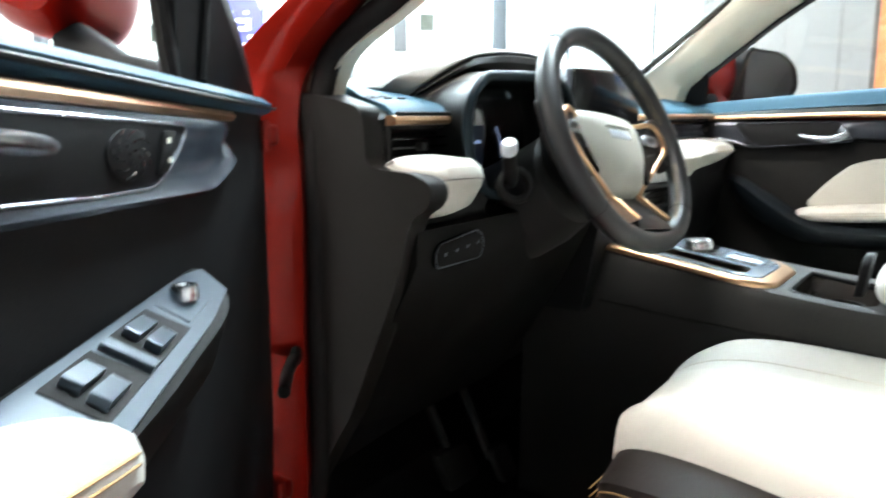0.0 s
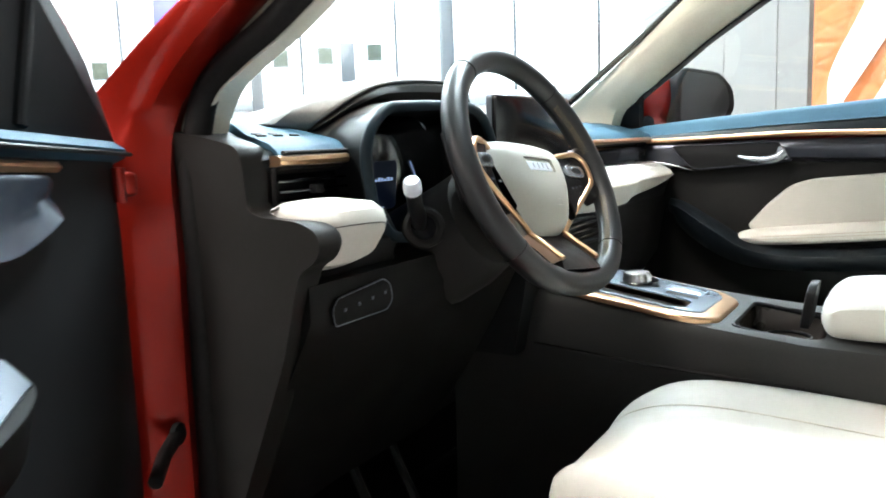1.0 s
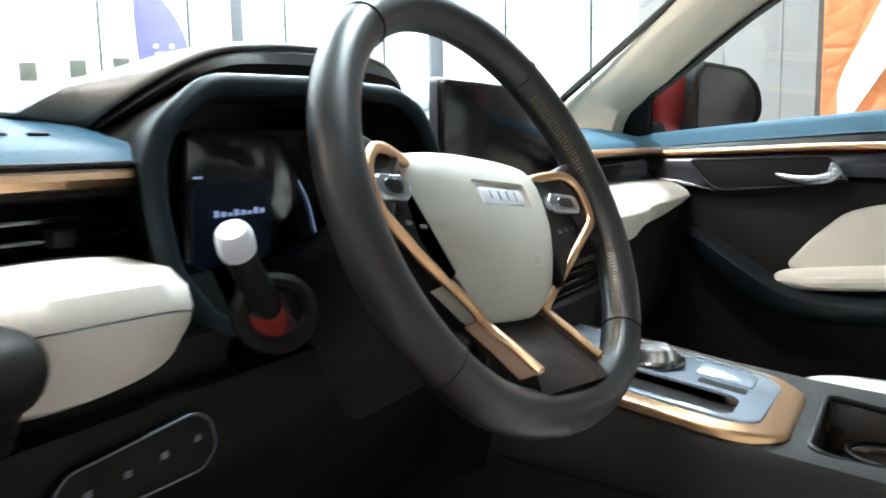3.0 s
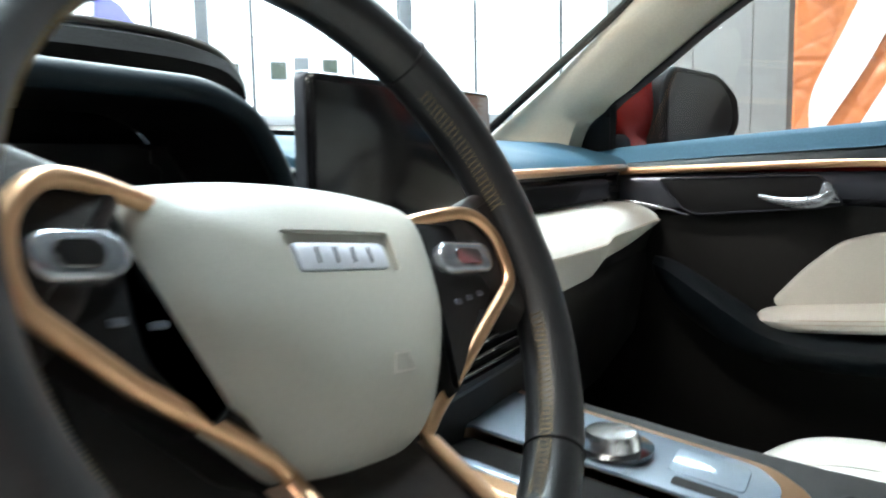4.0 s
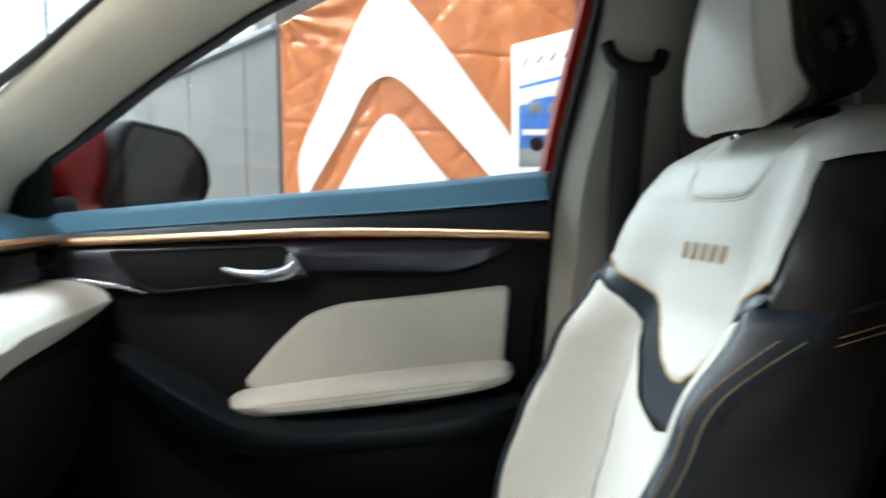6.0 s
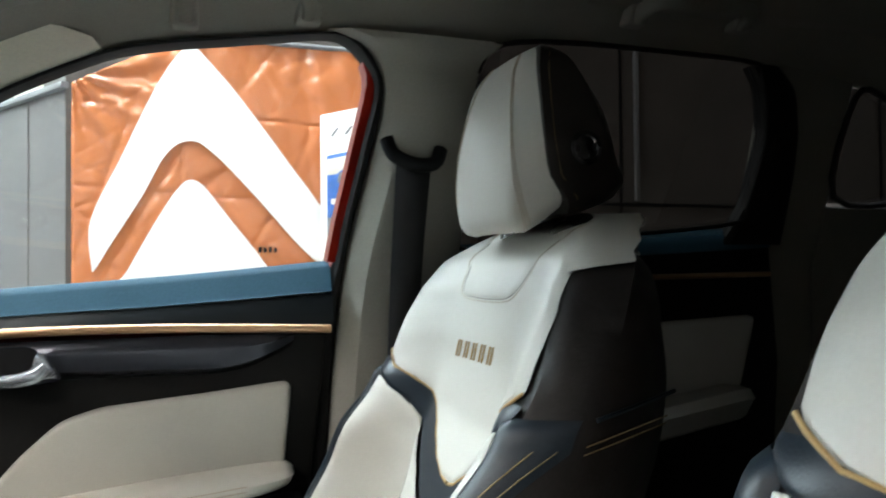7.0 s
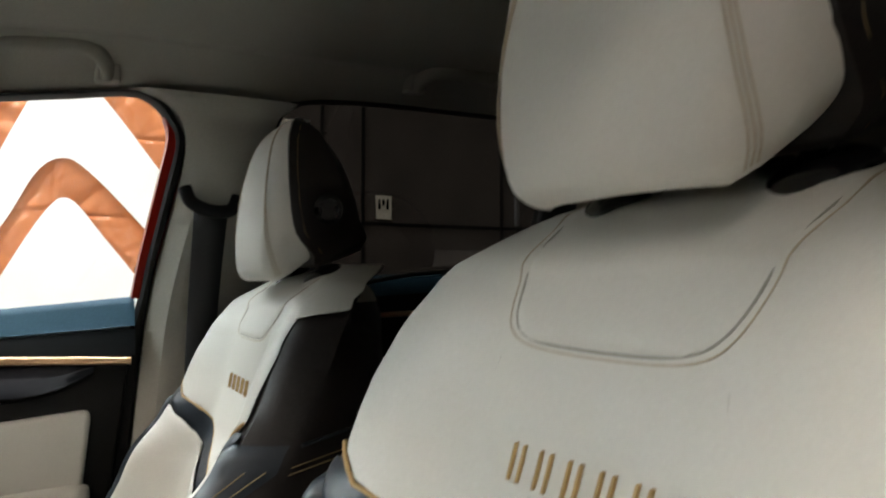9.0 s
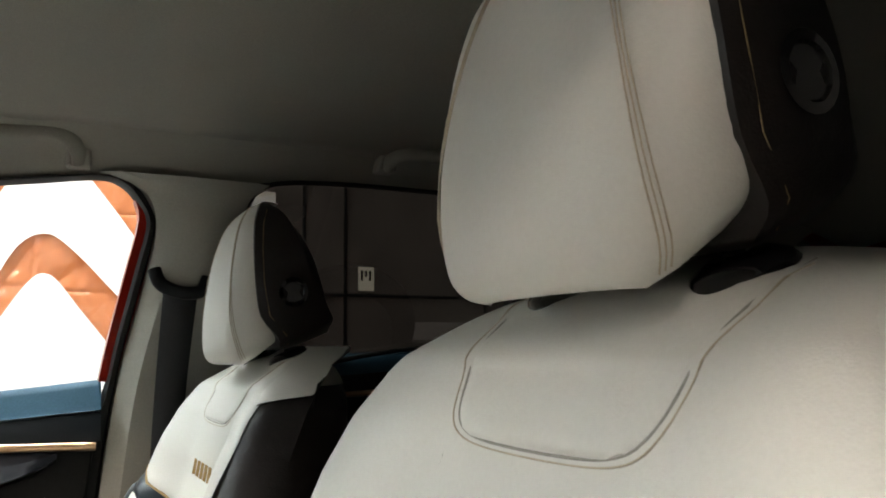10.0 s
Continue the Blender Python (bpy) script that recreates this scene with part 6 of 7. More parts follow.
# ---- console ----
def console():
    c = thing("centre_console", "dark centre console with rose-gold framed gear panel", "console", (0, 0.4, 0.3))
    rings = []
    for y, zt, hl, hr in ((0.86, 0.84, 0.155, 0.155), (0.76, 0.818, 0.155, 0.155), (0.65, 0.80, 0.15, 0.15), (0.50, 0.778, 0.148, 0.148), (0.40, 0.766, 0.15, 0.15), (0.28, 0.755, 0.155, 0.155), (0.18, 0.752, 0.155, 0.155), (-0.15, 0.752, 0.15, 0.15), (-0.30, 0.74, 0.14, 0.14)):
        rings.append([V(-hl - 0.02, y, 0.29), V(-hl - 0.005, y, zt - 0.12), V(-hl, y, zt - 0.02), V(-hl + 0.012, y, zt - 0.003), V(-hl + 0.03, y, zt), V(hr - 0.03, y, zt), V(hr - 0.012, y, zt - 0.003), V(hr, y, zt - 0.02), V(hr + 0.005, y, zt - 0.12), V(hr + 0.02, y, 0.29)])
    console_part = part("console_body", loft(rings), GREY_PLASTIC, c)
    def Z(y):
        return 0.778 + (y - 0.5) * 0.155
    pl = lambda u, v, w: V(u, v, Z(v) + w)
    fr = fillet([(-0.142, 0.80), (-0.142, 0.45), (-0.115, 0.405), (0.045, 0.402), (0.085, 0.44), (0.09, 0.80)], 0.02)
    slot = fillet([(-0.109, 0.70), (-0.109, 0.470), (-0.098, 0.460), (-0.054, 0.460), (-0.043, 0.470), (-0.043, 0.70)], 0.012)
    frame_part = part("gold_frame", prism(fr, pl, 0.010, 0.005, 3), GOLD, c, "rose-gold frame of the gear panel")
    inn = fillet([(-0.118, 0.79), (-0.118, 0.462), (-0.10, 0.432), (0.036, 0.428), (0.068, 0.452), (0.072, 0.79)], 0.014)
    panel_part = part("gear_panel", prism(inn, pl, 0.013, 0.002), BLUE_SATIN, c, "grey-blue gloss gear panel")
    for piece in (frame_part, panel_part):
        carve(piece, prism(slot, lambda u, v, w: V(u, v, Z(v) - 0.01 + w), 0.04, 0.001, 1))
    part("tray_slot", prism([(0.97 * p.x - 0.0024, 0.5825 + 0.985 * (p.y - 0.5825)) for p in slot], pl, 0.0012, 0.0003, 1), RUBBER, c, "black floor of the open tray")
    part("gear_knob", spin([(0.0, 0.0), (0.030, 0.0), (0.031, 0.006), (0.027, 0.012), (0.0265, 0.023), (0.023, 0.029), (0.012, 0.031), (0.0, 0.031)], 36, Matrix.Translation((0.002, 0.572, Z(0.572) + 0.002))), CHROME, c, "turned chrome gear dial")
    part("dial_ring", spin([(0.031, 0.0), (0.039, 0.0), (0.039, 0.004), (0.031, 0.004)], 32, Matrix.Translation((0.002, 0.572, Z(0.572) + 0.0125))), GLOSS_BLACK, c)
    part("key_notch", prism(fillet([(-0.030, 0.512), (-0.030, 0.458), (-0.012, 0.458), (-0.012, 0.512)], 0.004), pl, 0.0134, 0.0003, 1), RUBBER, c, "black notch in the gear panel")
    part("key_plate", prism(fillet([(-0.006, 0.520), (-0.006, 0.455), (0.048, 0.455), (0.052, 0.520)], 0.008), pl, 0.0146, 0.001, 2), BLUE_SATIN, c, "gloss key plate")
    # cup holder
    cup = fillet([(-0.115, 0.385), (-0.115, 0.27), (-0.10, 0.255), (0.06, 0.255), (0.075, 0.27), (0.075, 0.385)], 0.02)
    carve(console_part, prism(cup, lambda u, v, w: V(u, v, 0.70 + w), 0.12, 0.001, 1))
    inner = [V(p.x * 0.985, 0.32 + (p.y - 0.32) * 0.985) for p in cup]
    rows = [[V(p.x, p.y, Z(p.y) + 0.003) for p in cup], [V(p.x, p.y, Z(p.y) + 0.001) for p in inner], [V(p.x * 0.94, 0.32 + (p.y - 0.32) * 0.94, 0.712) for p in inner], [V(p.x * 0.86, 0.32 + (p.y - 0.32) * 0.86, 0.706) for p in inner], [V(p.x * 0.2, 0.32 + (p.y - 0.32) * 0.2, 0.705) for p in inner]]
    part("cup_holder", loft(rows, True, False), CUP_BROWN, c, "dark brown cup holder well")
    part("cup_ring", tube([V(p.x, p.y, Z(p.y) + 0.004) for p in cup], 0.004, 8, True), SOFT_PLASTIC, c)
    for x in (-0.062, 0.022):
        part("cup_lip", tube([V(x + 0.036 * math.cos(a), 0.322 + 0.036 * math.sin(a), 0.722) for a in [2 * math.pi * j / 24 for j in range(24)]], 0.003, 6, True), SOFT_PLASTIC, c)
    part("cup_flap", prism(fillet([(-0.035, 0.0), (0.035, 0.0), (0.035, 0.06), (0.02, 0.072), (-0.02, 0.072), (-0.035, 0.06)], 0.008), lambda u, v, w: V(0.0 + u, 0.285 - 0.15 * v + w, 0.75 + v), 0.014, 0.004), SOFT_PLASTIC, c)
    rings = []
    for y, zt, zb, h in ((0.262, 0.80, 0.775, 0.09), (0.25, 0.812, 0.76, 0.105), (0.22, 0.822, 0.757, 0.112), (0.10, 0.828, 0.757, 0.115), (-0.10, 0.828, 0.757, 0.115), (-0.18, 0.815, 0.757, 0.105)):
        rings.append([V(-h + 0.01, y, zb), V(-h, y, zb + 0.015), V(-h, y, zt - 0.018), V(-h + 0.018, y, zt - 0.003), V(-h + 0.05, y, zt), V(h - 0.05, y, zt), V(h - 0.018, y, zt - 0.003), V(h, y, zt - 0.018), V(h, y, zb + 0.015), V(h - 0.01, y, zb)])
    part("armrest", loft(rings, dense=4), WHITE_LEATHER, c, "ivory leather centre armrest")
    part("side_groove", tube([V(-0.160, 0.70, 0.715), V(-0.158, 0.50, 0.700), V(-0.163, 0.25, 0.690)], 0.003, 6), RUBBER, c)
    return c


# ---- seats ----
SEAT_W = [(0.50, 0.235), (0.70, 0.250), (0.85, 0.255), (0.95, 0.252), (1.03, 0.251), (1.09, 0.240), (1.13, 0.217), (1.16, 0.182), (1.182, 0.130), (1.193, 0.085)]
SEAT_Y = [(0.55, 0.070), (0.70, 0.035), (0.80, 0.008), (0.888, -0.020), (0.97, -0.048), (1.04, -0.066), (1.10, -0.085), (1.14, -0.105), (1.172, -0.142), (1.193, -0.190)]
SEAT_B = [(0.55, 0.11), (0.75, 0.105), (0.92, 0.078), (0.985, 0.050), (1.02, 0.036), (1.06, 0.028), (1.12, 0.016), (1.18, 0.0)]
YOKE = [(0.884, 0.0), (0.889, 0.022), (0.91, 0.054), (0.935, 0.080), (0.955, 0.098), (0.972, 0.116), (0.988, 0.145), (1.002, 0.182), (1.02, 0.21)]


BAND = [(0.832, 0.0), (0.834, 0.035), (0.842, 0.066), (0.864, 0.092), (0.898, 0.110), (0.932, 0.128), (0.958, 0.150), (0.976, 0.178), (0.992, 0.205), (1.008, 0.22)]


def seat_front(x, z):
    w = lerp_table(SEAT_W, z)
    a = min(1.0, abs(x) / w)
    b = lerp_table(SEAT_B, z)
    k0 = 0.36 + 0.14 * max(0.0, min(1.0, (1.02 - z) / 0.10))
    k = max(0.0, min(1.0, (a - k0) / (0.80 - k0)))
    k = k * k * (3 - 2 * k)
    e = max(0.0, (a - 0.84) / 0.16)
    return lerp_table(SEAT_Y, z) + b * k - e * e * (0.045 + b * 0.4) - 0.012 * (1 - a * a) * max(0.0, min(1.0, (1.08 - z) / 0.12))


def seat_patch(left, right, z0, z1, nu, nv, lift=0.004, dip=0.006, dip_left=True):
    """A padded leather panel over the seat back between two seam lines."""
    rings = []
    for j in range(nv + 1):
        z = z0 + (z1 - z0) * j / nv
        l, r = left(z), right(z)
        row = []
        for i in range(nu + 1):
            s = i / nu
            x = l + (r - l) * s
            d = min(min(s if dip_left else 1, 1 - s) * max(abs(r - l), 0.02), (z - z0), (z1 - z))
            q = min(1.0, max(0.0, d) / 0.014)
            y = seat_front(x, z) + lift - dip * (1 - math.sqrt(max(0.0, 1 - (1 - q) ** 2)))
            row.append(V(x, y, z))
        rings.append(row)
    return loft(rings, False, False)


def front_seat(name, label, cx, dz, group):
    th = thing(name, label, "car seat", (0, 0, 0.30), group=group)
    made = []
    def add(nm, bm, m, lab=""):
        made.append(part(nm, bm, m, th, lab))
        return made[-1]
    # back shell
    rings = []
    zs = [0.50, 0.58, 0.66, 0.74, 0.82, 0.90, 0.96, 1.02, 1.07, 1.10, 1.13, 1.155, 1.172, 1.185, 1.193]
    for z in zs:
        w = lerp_table(SEAT_W, z)
        row = [V(w * t, seat_front(w * t, z) - 0.004, z) for t in [-1 + 2 * k / 32 for k in range(33)]]
        yc = lerp_table(SEAT_Y, z)
        th_ = (0.17 if z < 1.0 else 0.17 - 0.3 * (z - 1.0)) - 25 * max(0.0, z - 1.13) ** 2
        for t in [1 - 2 * k / 16 for k in range(17)]:
            row.append(V(w * (0.97 - 4.5 * max(0.0, z - 1.115)) * t, yc - th_ + 0.05 * abs(t) ** 3 + 0.03 * max(0.0, th_ - 0.03) / 0.1 * abs(t) ** 8, z))
        rings.append(row)
    add("back_shell", loft(rings, dense=3), DARK_LEATHER, "black leather seat back sides")
    def shell_at(i, z, out):
        """A point of the back shell: i runs over its front, then its rear."""
        w, yc = lerp_table(SEAT_W, z), lerp_table(SEAT_Y, z)
        if i <= 32:
            t = -1 + 2 * i / 32
            return V((w + out) * t, seat_front(w * t, z) - 0.004 + out, z + out * 0.3)
        t = 1 - 2 * (i - 33) / 16
        th_ = 0.17 - 0.3 * (z - 1.0) - 25 * max(0.0, z - 1.13) ** 2
        return V((w * (0.97 - 4.5 * max(0.0, z - 1.115)) + out) * t, yc - th_ + 0.05 * abs(t) ** 3 + 0.03 * max(0.0, th_ - 0.03) / 0.1 * abs(t) ** 8 - out, z + out * 0.3)
    def cap_ring(f):
        """One turn round the shoulders, f from the lower seam (0) to the top (1), with rounded corners."""
        front = [1.125 + 0.012 * max(0.0, abs(i - 16) / 16 - 0.8) / 0.2 for i in range(33)]
        at = lambda i, z0: shell_at(i, z0 + (1.193 - z0) * f, 0.0035)
        ring = [at(i, front[i]) for i in range(33)]
        for i0, i1 in ((32, 33), (49, 0)):
            for q in (0.2, 0.4, 0.6, 0.8):
                z0 = 1.137 + 0.008 * (q if i0 == 32 else 1 - q)
                a, b = at(i0, z0), at(i1, z0)
                ring.append(a.lerp(b, q) + V((0.012 if i0 == 32 else -0.012) * (1 - f) * math.sin(math.pi * q), 0, 0))
            if i0 == 32:
                ring += [at(i, 1.145) for i in range(33, 50)]
        return ring
    add("shoulder_cap", loft([cap_ring(f) for f in (0, 0.2, 0.4, 0.6, 0.8, 1.0)]), WHITE_LEATHER, "ivory leather over the top of the backrest")
    Y = lambda z: lerp_table(YOKE, z)
    W = lambda z: lerp_table(SEAT_W, z)
    yk = lambda z: min(Y(z), W(z) * 0.86 + 0.10 * max(0.0, z - 1.10))
    add("yoke", seat_patch(lambda z: -yk(z), yk, 0.884, 1.190, 40, 44), WHITE_LEATHER, "ivory leather shoulder yoke")
    NECK = [(1.096, 0.036), (1.0985, 0.062), (1.104, 0.075), (1.114, 0.083), (1.128, 0.0875), (1.148, 0.0925), (1.165, 0.097), (1.185, 0.102)]
    nk = lambda z: min(lerp_table(NECK, z), W(z) * 0.96)
    add("neck_panel", seat_patch(lambda z: -nk(z), nk, 1.096, 1.184, 24, 26, 0.0065, 0.004), WHITE_LEATHER, "ivory inset panel below the headrest")
    zl = [1.184 - 0.088 * (1 - (1 - k / 24) ** 1.8) for k in range(25)]
    seam = [V(-nk(z), seat_front(nk(z), z) + 0.0038, z) for z in zl] + [V(nk(z), seat_front(nk(z), z) + 0.0038, z) for z in reversed(zl)]
    for _ in range(6):
        seam = [seam[0]] + [(a + b * 2 + c) / 4 for a, b, c in zip(seam, seam[1:], seam[2:])] + [seam[-1]]
    add("stitching", tube(curve(seam, 3), 0.0009, 6), SEAM)
    seam = [V(p.x * 1.05, seat_front(p.x * 1.05, p.z - 0.003) + 0.0042, p.z - 0.003) for p in seam]
    add("stitching", tube(curve(seam, 3), 0.0006, 6), PANEL_THREAD)
    for s in (-1, 1):
        add("shoulder_seam", tube([V(s * (0.085 + 0.02 * (1.09 - z) / 0.1), seat_front(0.09, z) + 0.0035, z) for z in [1.09 - 0.085 * k / 8 for k in range(9)]], 0.0005, 6), SEAM)
        piping = [V(s * yk(z), seat_front(yk(z), z) + 0.001, z) for z in [0.885 + 0.135 * (k / 30) ** 1.6 for k in range(31)]]
        add("gold_piping", tube(piping, 0.0018, 8), GOLD_THREAD, "golden brown piping")
        vb = lambda z: lerp_table(BAND, z)
        add("band", seat_patch(lambda z: s * Y(z) if z > 0.884 else 0.0, lambda z: s * min(W(z) * 0.86, vb(z)), 0.832, 1.010, 10, 40, 0.002, 0.003, False), NAVY_LEATHER, "blue-black band under the yoke")
        add("centre_insert", seat_patch(lambda z: s * vb(z), lambda z: s * max(0.128, vb(z)), 0.60, 0.955, 12, 36, 0.004, 0.004, False), WHITE_LEATHER, "ivory leather centre insert")
        add("bolster", seat_patch(lambda z: s * max(0.1285, vb(z) + 0.0005), lambda z: s * max(W(z) * 0.80, max(0.1285, vb(z) + 0.0005) + 0.001), 0.60, 0.985, 16, 36, 0.005, 0.004), WHITE_LEATHER, "ivory leather side bolster")
        edge = lambda z: 0.895 + 0.09 * max(0.0, (z - 0.89) / 0.10) ** 2
        add("bolster_side", seat_patch(lambda z: s * W(z) * 0.805, lambda z: s * W(z) * min(0.985, edge(z) + 0.03), 0.58, 1.000, 12, 60, 0.006, 0.010), NAVY_LEATHER, "blue-black bolster side")
        # side stitching lines
        for off in (0.0, 0.008):
            line = [(z, min(0.96, edge(z) - 0.01)) for z in [0.62 + 0.355 * k / 30 for k in range(31)]]
            add("stitching", tube([V(s * (W(z) * a + off), seat_front(W(z) * a + off, z) + 0.0064, z) for z, a in line], 0.0007, 6), STITCH)
        def side(f, z, out=0.0012):
            w = W(z)
            y0, y1 = seat_front(w, z) - 0.004, lerp_table(SEAT_Y, z) - 0.17 + 0.05
            return V(s * (w * (1 - 0.03 * f) + out), y0 + (y1 - y0) * f, z)
        add("side_seam", tube([side(k / 12 * 0.8, 1.0 + 0.02 * k / 12) for k in range(13)], 0.0022, 6), NAVY_LEATHER)
        for drop in (0.022, 0.029):
            add("stitching", tube([side(k / 12 * 0.8, 1.0 - drop + 0.02 * k / 12, 0.0006) for k in range(13)], 0.0007, 6), STITCH)
    # plain slanted strokes in place of the brand letters
    for k in range(5):
        for h in (-1, 1):
            x, z = -0.048 + 0.024 * k + 0.0043 * h, 1.035
            add("emblem_bar", prism(fillet([(x - 0.0045, z - 0.0105), (x - 0.0018, z - 0.0105), (x + 0.0045, z + 0.0105), (x + 0.0018, z + 0.0105)], 0.001), lambda u, v, w: V(-u, seat_front(u, v) + 0.0035 + w, v), 0.0022, 0.001), GOLD_THREAD, "golden embroidered bar")
    # headrest
    prof = [(1.172, 0.079, -0.082), (1.176, 0.092, -0.074), (1.190, 0.104, -0.068), (1.225, 0.112, -0.068), (1.27, 0.113, -0.074), (1.315, 0.108, -0.083), (1.35, 0.098, -0.093), (1.368, 0.090, -0.102), (1.380, 0.077, -0.111), (1.386, 0.058, -0.120)]
    def lean(p, yf, slope=0.80):
        """The underside rises towards the rear."""
        q = max(0.0, min(1.0, (1.30 - p.z) / 0.128))
        return V(p.x, p.y, p.z + slope * q * max(0.0, yf - p.y - 0.02))
    def depth(z):
        t = max(0.0, min(1.0, (z - 1.19) / 0.19))
        b = 0.072 - 0.060 * t ** 0.55
        low = max(0.0, min(1.0, (z - 1.170) / 0.060))
        return b, b + 0.010 + 0.083 * max(0.0, 1 - t ** 4) ** 0.8 * (0.62 + 0.38 * math.sqrt(low))
    rows = []
    for z, hw, yf in prof:
        b, r = depth(z)
        row = [V(-hw * 0.92, yf - b - 0.014, z), V(-hw * 1.0, yf - b, z)]
        for k in range(25):
            t = -1 + 2 * k / 24
            a = abs(t)
            row.append(V(hw * t, yf - (0.020 * a ** 2.2 + 0.020 * max(0, a - 0.78) / 0.22 + 0.012 * (max(0, a - 0.9) / 0.1)) * min(1.0, b / 0.056), z))
        row += [V(hw * 1.0, yf - b, z), V(hw * 0.92, yf - b - 0.014, z), V(0, yf - b - 0.014, z)]
        rows.append([lean(p, yf) for p in row])
    add("headrest", loft(rows, dense=3), WHITE_LEATHER, "ivory leather headrest")
    rows = []
    for z, hw, yf in prof:
        b, r = depth(z)
        m = (b + r) / 2
        rows.append([lean(p, yf, 0.38) for p in (V(-hw * 1.01, yf - b + 0.006, z + 0.001), V(-hw * 1.03, yf - b, z), V(-hw * 1.03, yf - r + 0.035 * r / 0.165, z), V(-hw * 0.92, yf - r + 0.010, z), V(-hw * 0.5, yf - r, z), V(hw * 0.5, yf - r, z), V(hw * 0.92, yf - r + 0.010, z), V(hw * 1.03, yf - r + 0.035 * r / 0.165, z), V(hw * 1.03, yf - b, z), V(hw * 1.01, yf - b + 0.006, z + 0.001))])
    add("headrest_rear", loft(rows, dense=3), DARK_LEATHER, "black rear half of the headrest")
    for s in (-1, 1):
        add("button_well", spin([(0.0, 0.0), (0.017, 0.0), (0.019, 0.002), (0.014, 0.0025), (0.0125, 0.0008), (0.0, 0.0012)], 24, pose(s * 0.1158, -0.150, 1.262, 0, s * 90, 0)), GLOSS_BLACK, "round black adjuster button")
        for off in (0.0, 0.003, 0.006):
            line = []
            for z, hw, yf in prof[1:-1]:
                b, r = depth(z)
                t = max(0.0, min(1.0, (z - 1.18) / 0.20))
                a = 0.865 - 0.385 * t ** 1.1 + off * (0.5 + 0.5 * t) / hw
                line.append(lean(V(s * a * hw, yf - (0.020 * a ** 2.2 + 0.020 * max(0, a - 0.78) / 0.22 + 0.012 * max(0, a - 0.9) / 0.1) * min(1.0, b / 0.056) + 0.0014, z), yf))
            add("stitching", tube(curve(line, 3), 0.0005, 6), PANEL_THREAD)
        add("stitching", tube([lean(V(s * hw * 1.034, yf - depth(z)[0] - 0.004, z), yf, 0.38) for z, hw, yf in prof[1:-1]], 0.0004, 6), STITCH)
        add("headrest_post", tube([V(s * 0.066, -0.155, 1.12), V(s * 0.064, -0.165, 1.25)], 0.007, 12), GLOSS_BLACK)
        add("post_collar", spin([(0.0, 0.0), (0.025, 0.0), (0.027, 0.005), (0.024, 0.010), (0.015, 0.014), (0.0, 0.014)], 28, pose(s * 0.069, -0.160, 1.176, -26, 0, 0)), GLOSS_BLACK, "black post collar")
    # cushion
    rings, skirt = [], []
    for y, zt, w, zb in ((0.530, 0.560, 0.110, 0.525), (0.527, 0.582, 0.135, 0.50), (0.516, 0.601, 0.156, 0.49), (0.490, 0.616, 0.176, 0.48), (0.44, 0.626, 0.195, 0.47), (0.36, 0.628, 0.215, 0.46), (0.20, 0.616, 0.240, 0.45), (0.06, 0.602, 0.255, 0.45), (-0.02, 0.595, 0.258, 0.45)):
        ws = w + 0.06 * max(0.0, min(1.0, (y - 0.1) / 0.3))
        row = []
        for t in [-1 + 2 * k / 28 for k in range(29)]:
            a = abs(t)
            bol = 0.030 * max(0, min(1, (a - 0.5) / 0.25)) * min(1, (0.55 - y) / 0.12)
            drop = 0.050 * max(0, (a - 0.86) / 0.14) ** 2
            row.append(V(w * t, y, zt + bol - drop))
        row += [V(w * 1.0, y - 0.01, zt - 0.05), V(w * 0.95, y - 0.012, zt - 0.06), V(-w * 0.95, y - 0.012, zt - 0.06), V(-w * 1.0, y - 0.01, zt - 0.05)]
        rings.append(row)
        skirt.append([V(ws, y - 0.004, zt - 0.060), V(w * 0.99, y - 0.01, zt - 0.030), V(-w * 0.99, y - 0.01, zt - 0.030), V(-ws, y - 0.004, zt - 0.060), V(-ws * 1.005, y - 0.012, zb - 0.02), V(-ws * 0.92, y - 0.03, zb - 0.10), V(ws * 0.92, y - 0.03, zb - 0.10), V(ws * 1.005, y - 0.012, zb - 0.02)])
    for s in (-1, 1):
        add("cushion_seam", tube(curve([V(r[14 + s * 8].x, r[14 + s * 8].y, r[14 + s * 8].z + 0.0004) for r in rings[2:]], 4), 0.0008, 6), WHITE_THREAD)
    add("cushion", loft(rings, dense=4), WHITE_LEATHER, "ivory leather seat cushion")
    add("cushion_base", loft(skirt, dense=4), DARK_LEATHER, "black leather cushion sides")
    for off in (0.0, 0.012):
        for s in (-1, 1):
            add("stitching", tube([V(s * (r[0].x + 0.0012), r[0].y, r[0].z - 0.012 - off) for r in skirt[1:]], 0.0010, 6), GOLD_THREAD)
        add("stitching", tube([V(t * 0.22, 0.5235, 0.532 - off) for t in (-1, -0.5, 0, 0.5, 1)], 0.001, 6), GOLD_THREAD)
    add("seat_rail", box(-0.22, -0.05, 0.30, 0.22, 0.42, 0.40, 0.01), SOFT_PLASTIC)
    m = Matrix.Translation((cx, 0, dz))
    for ob in made:
        ob.data.transform(m)
    return th


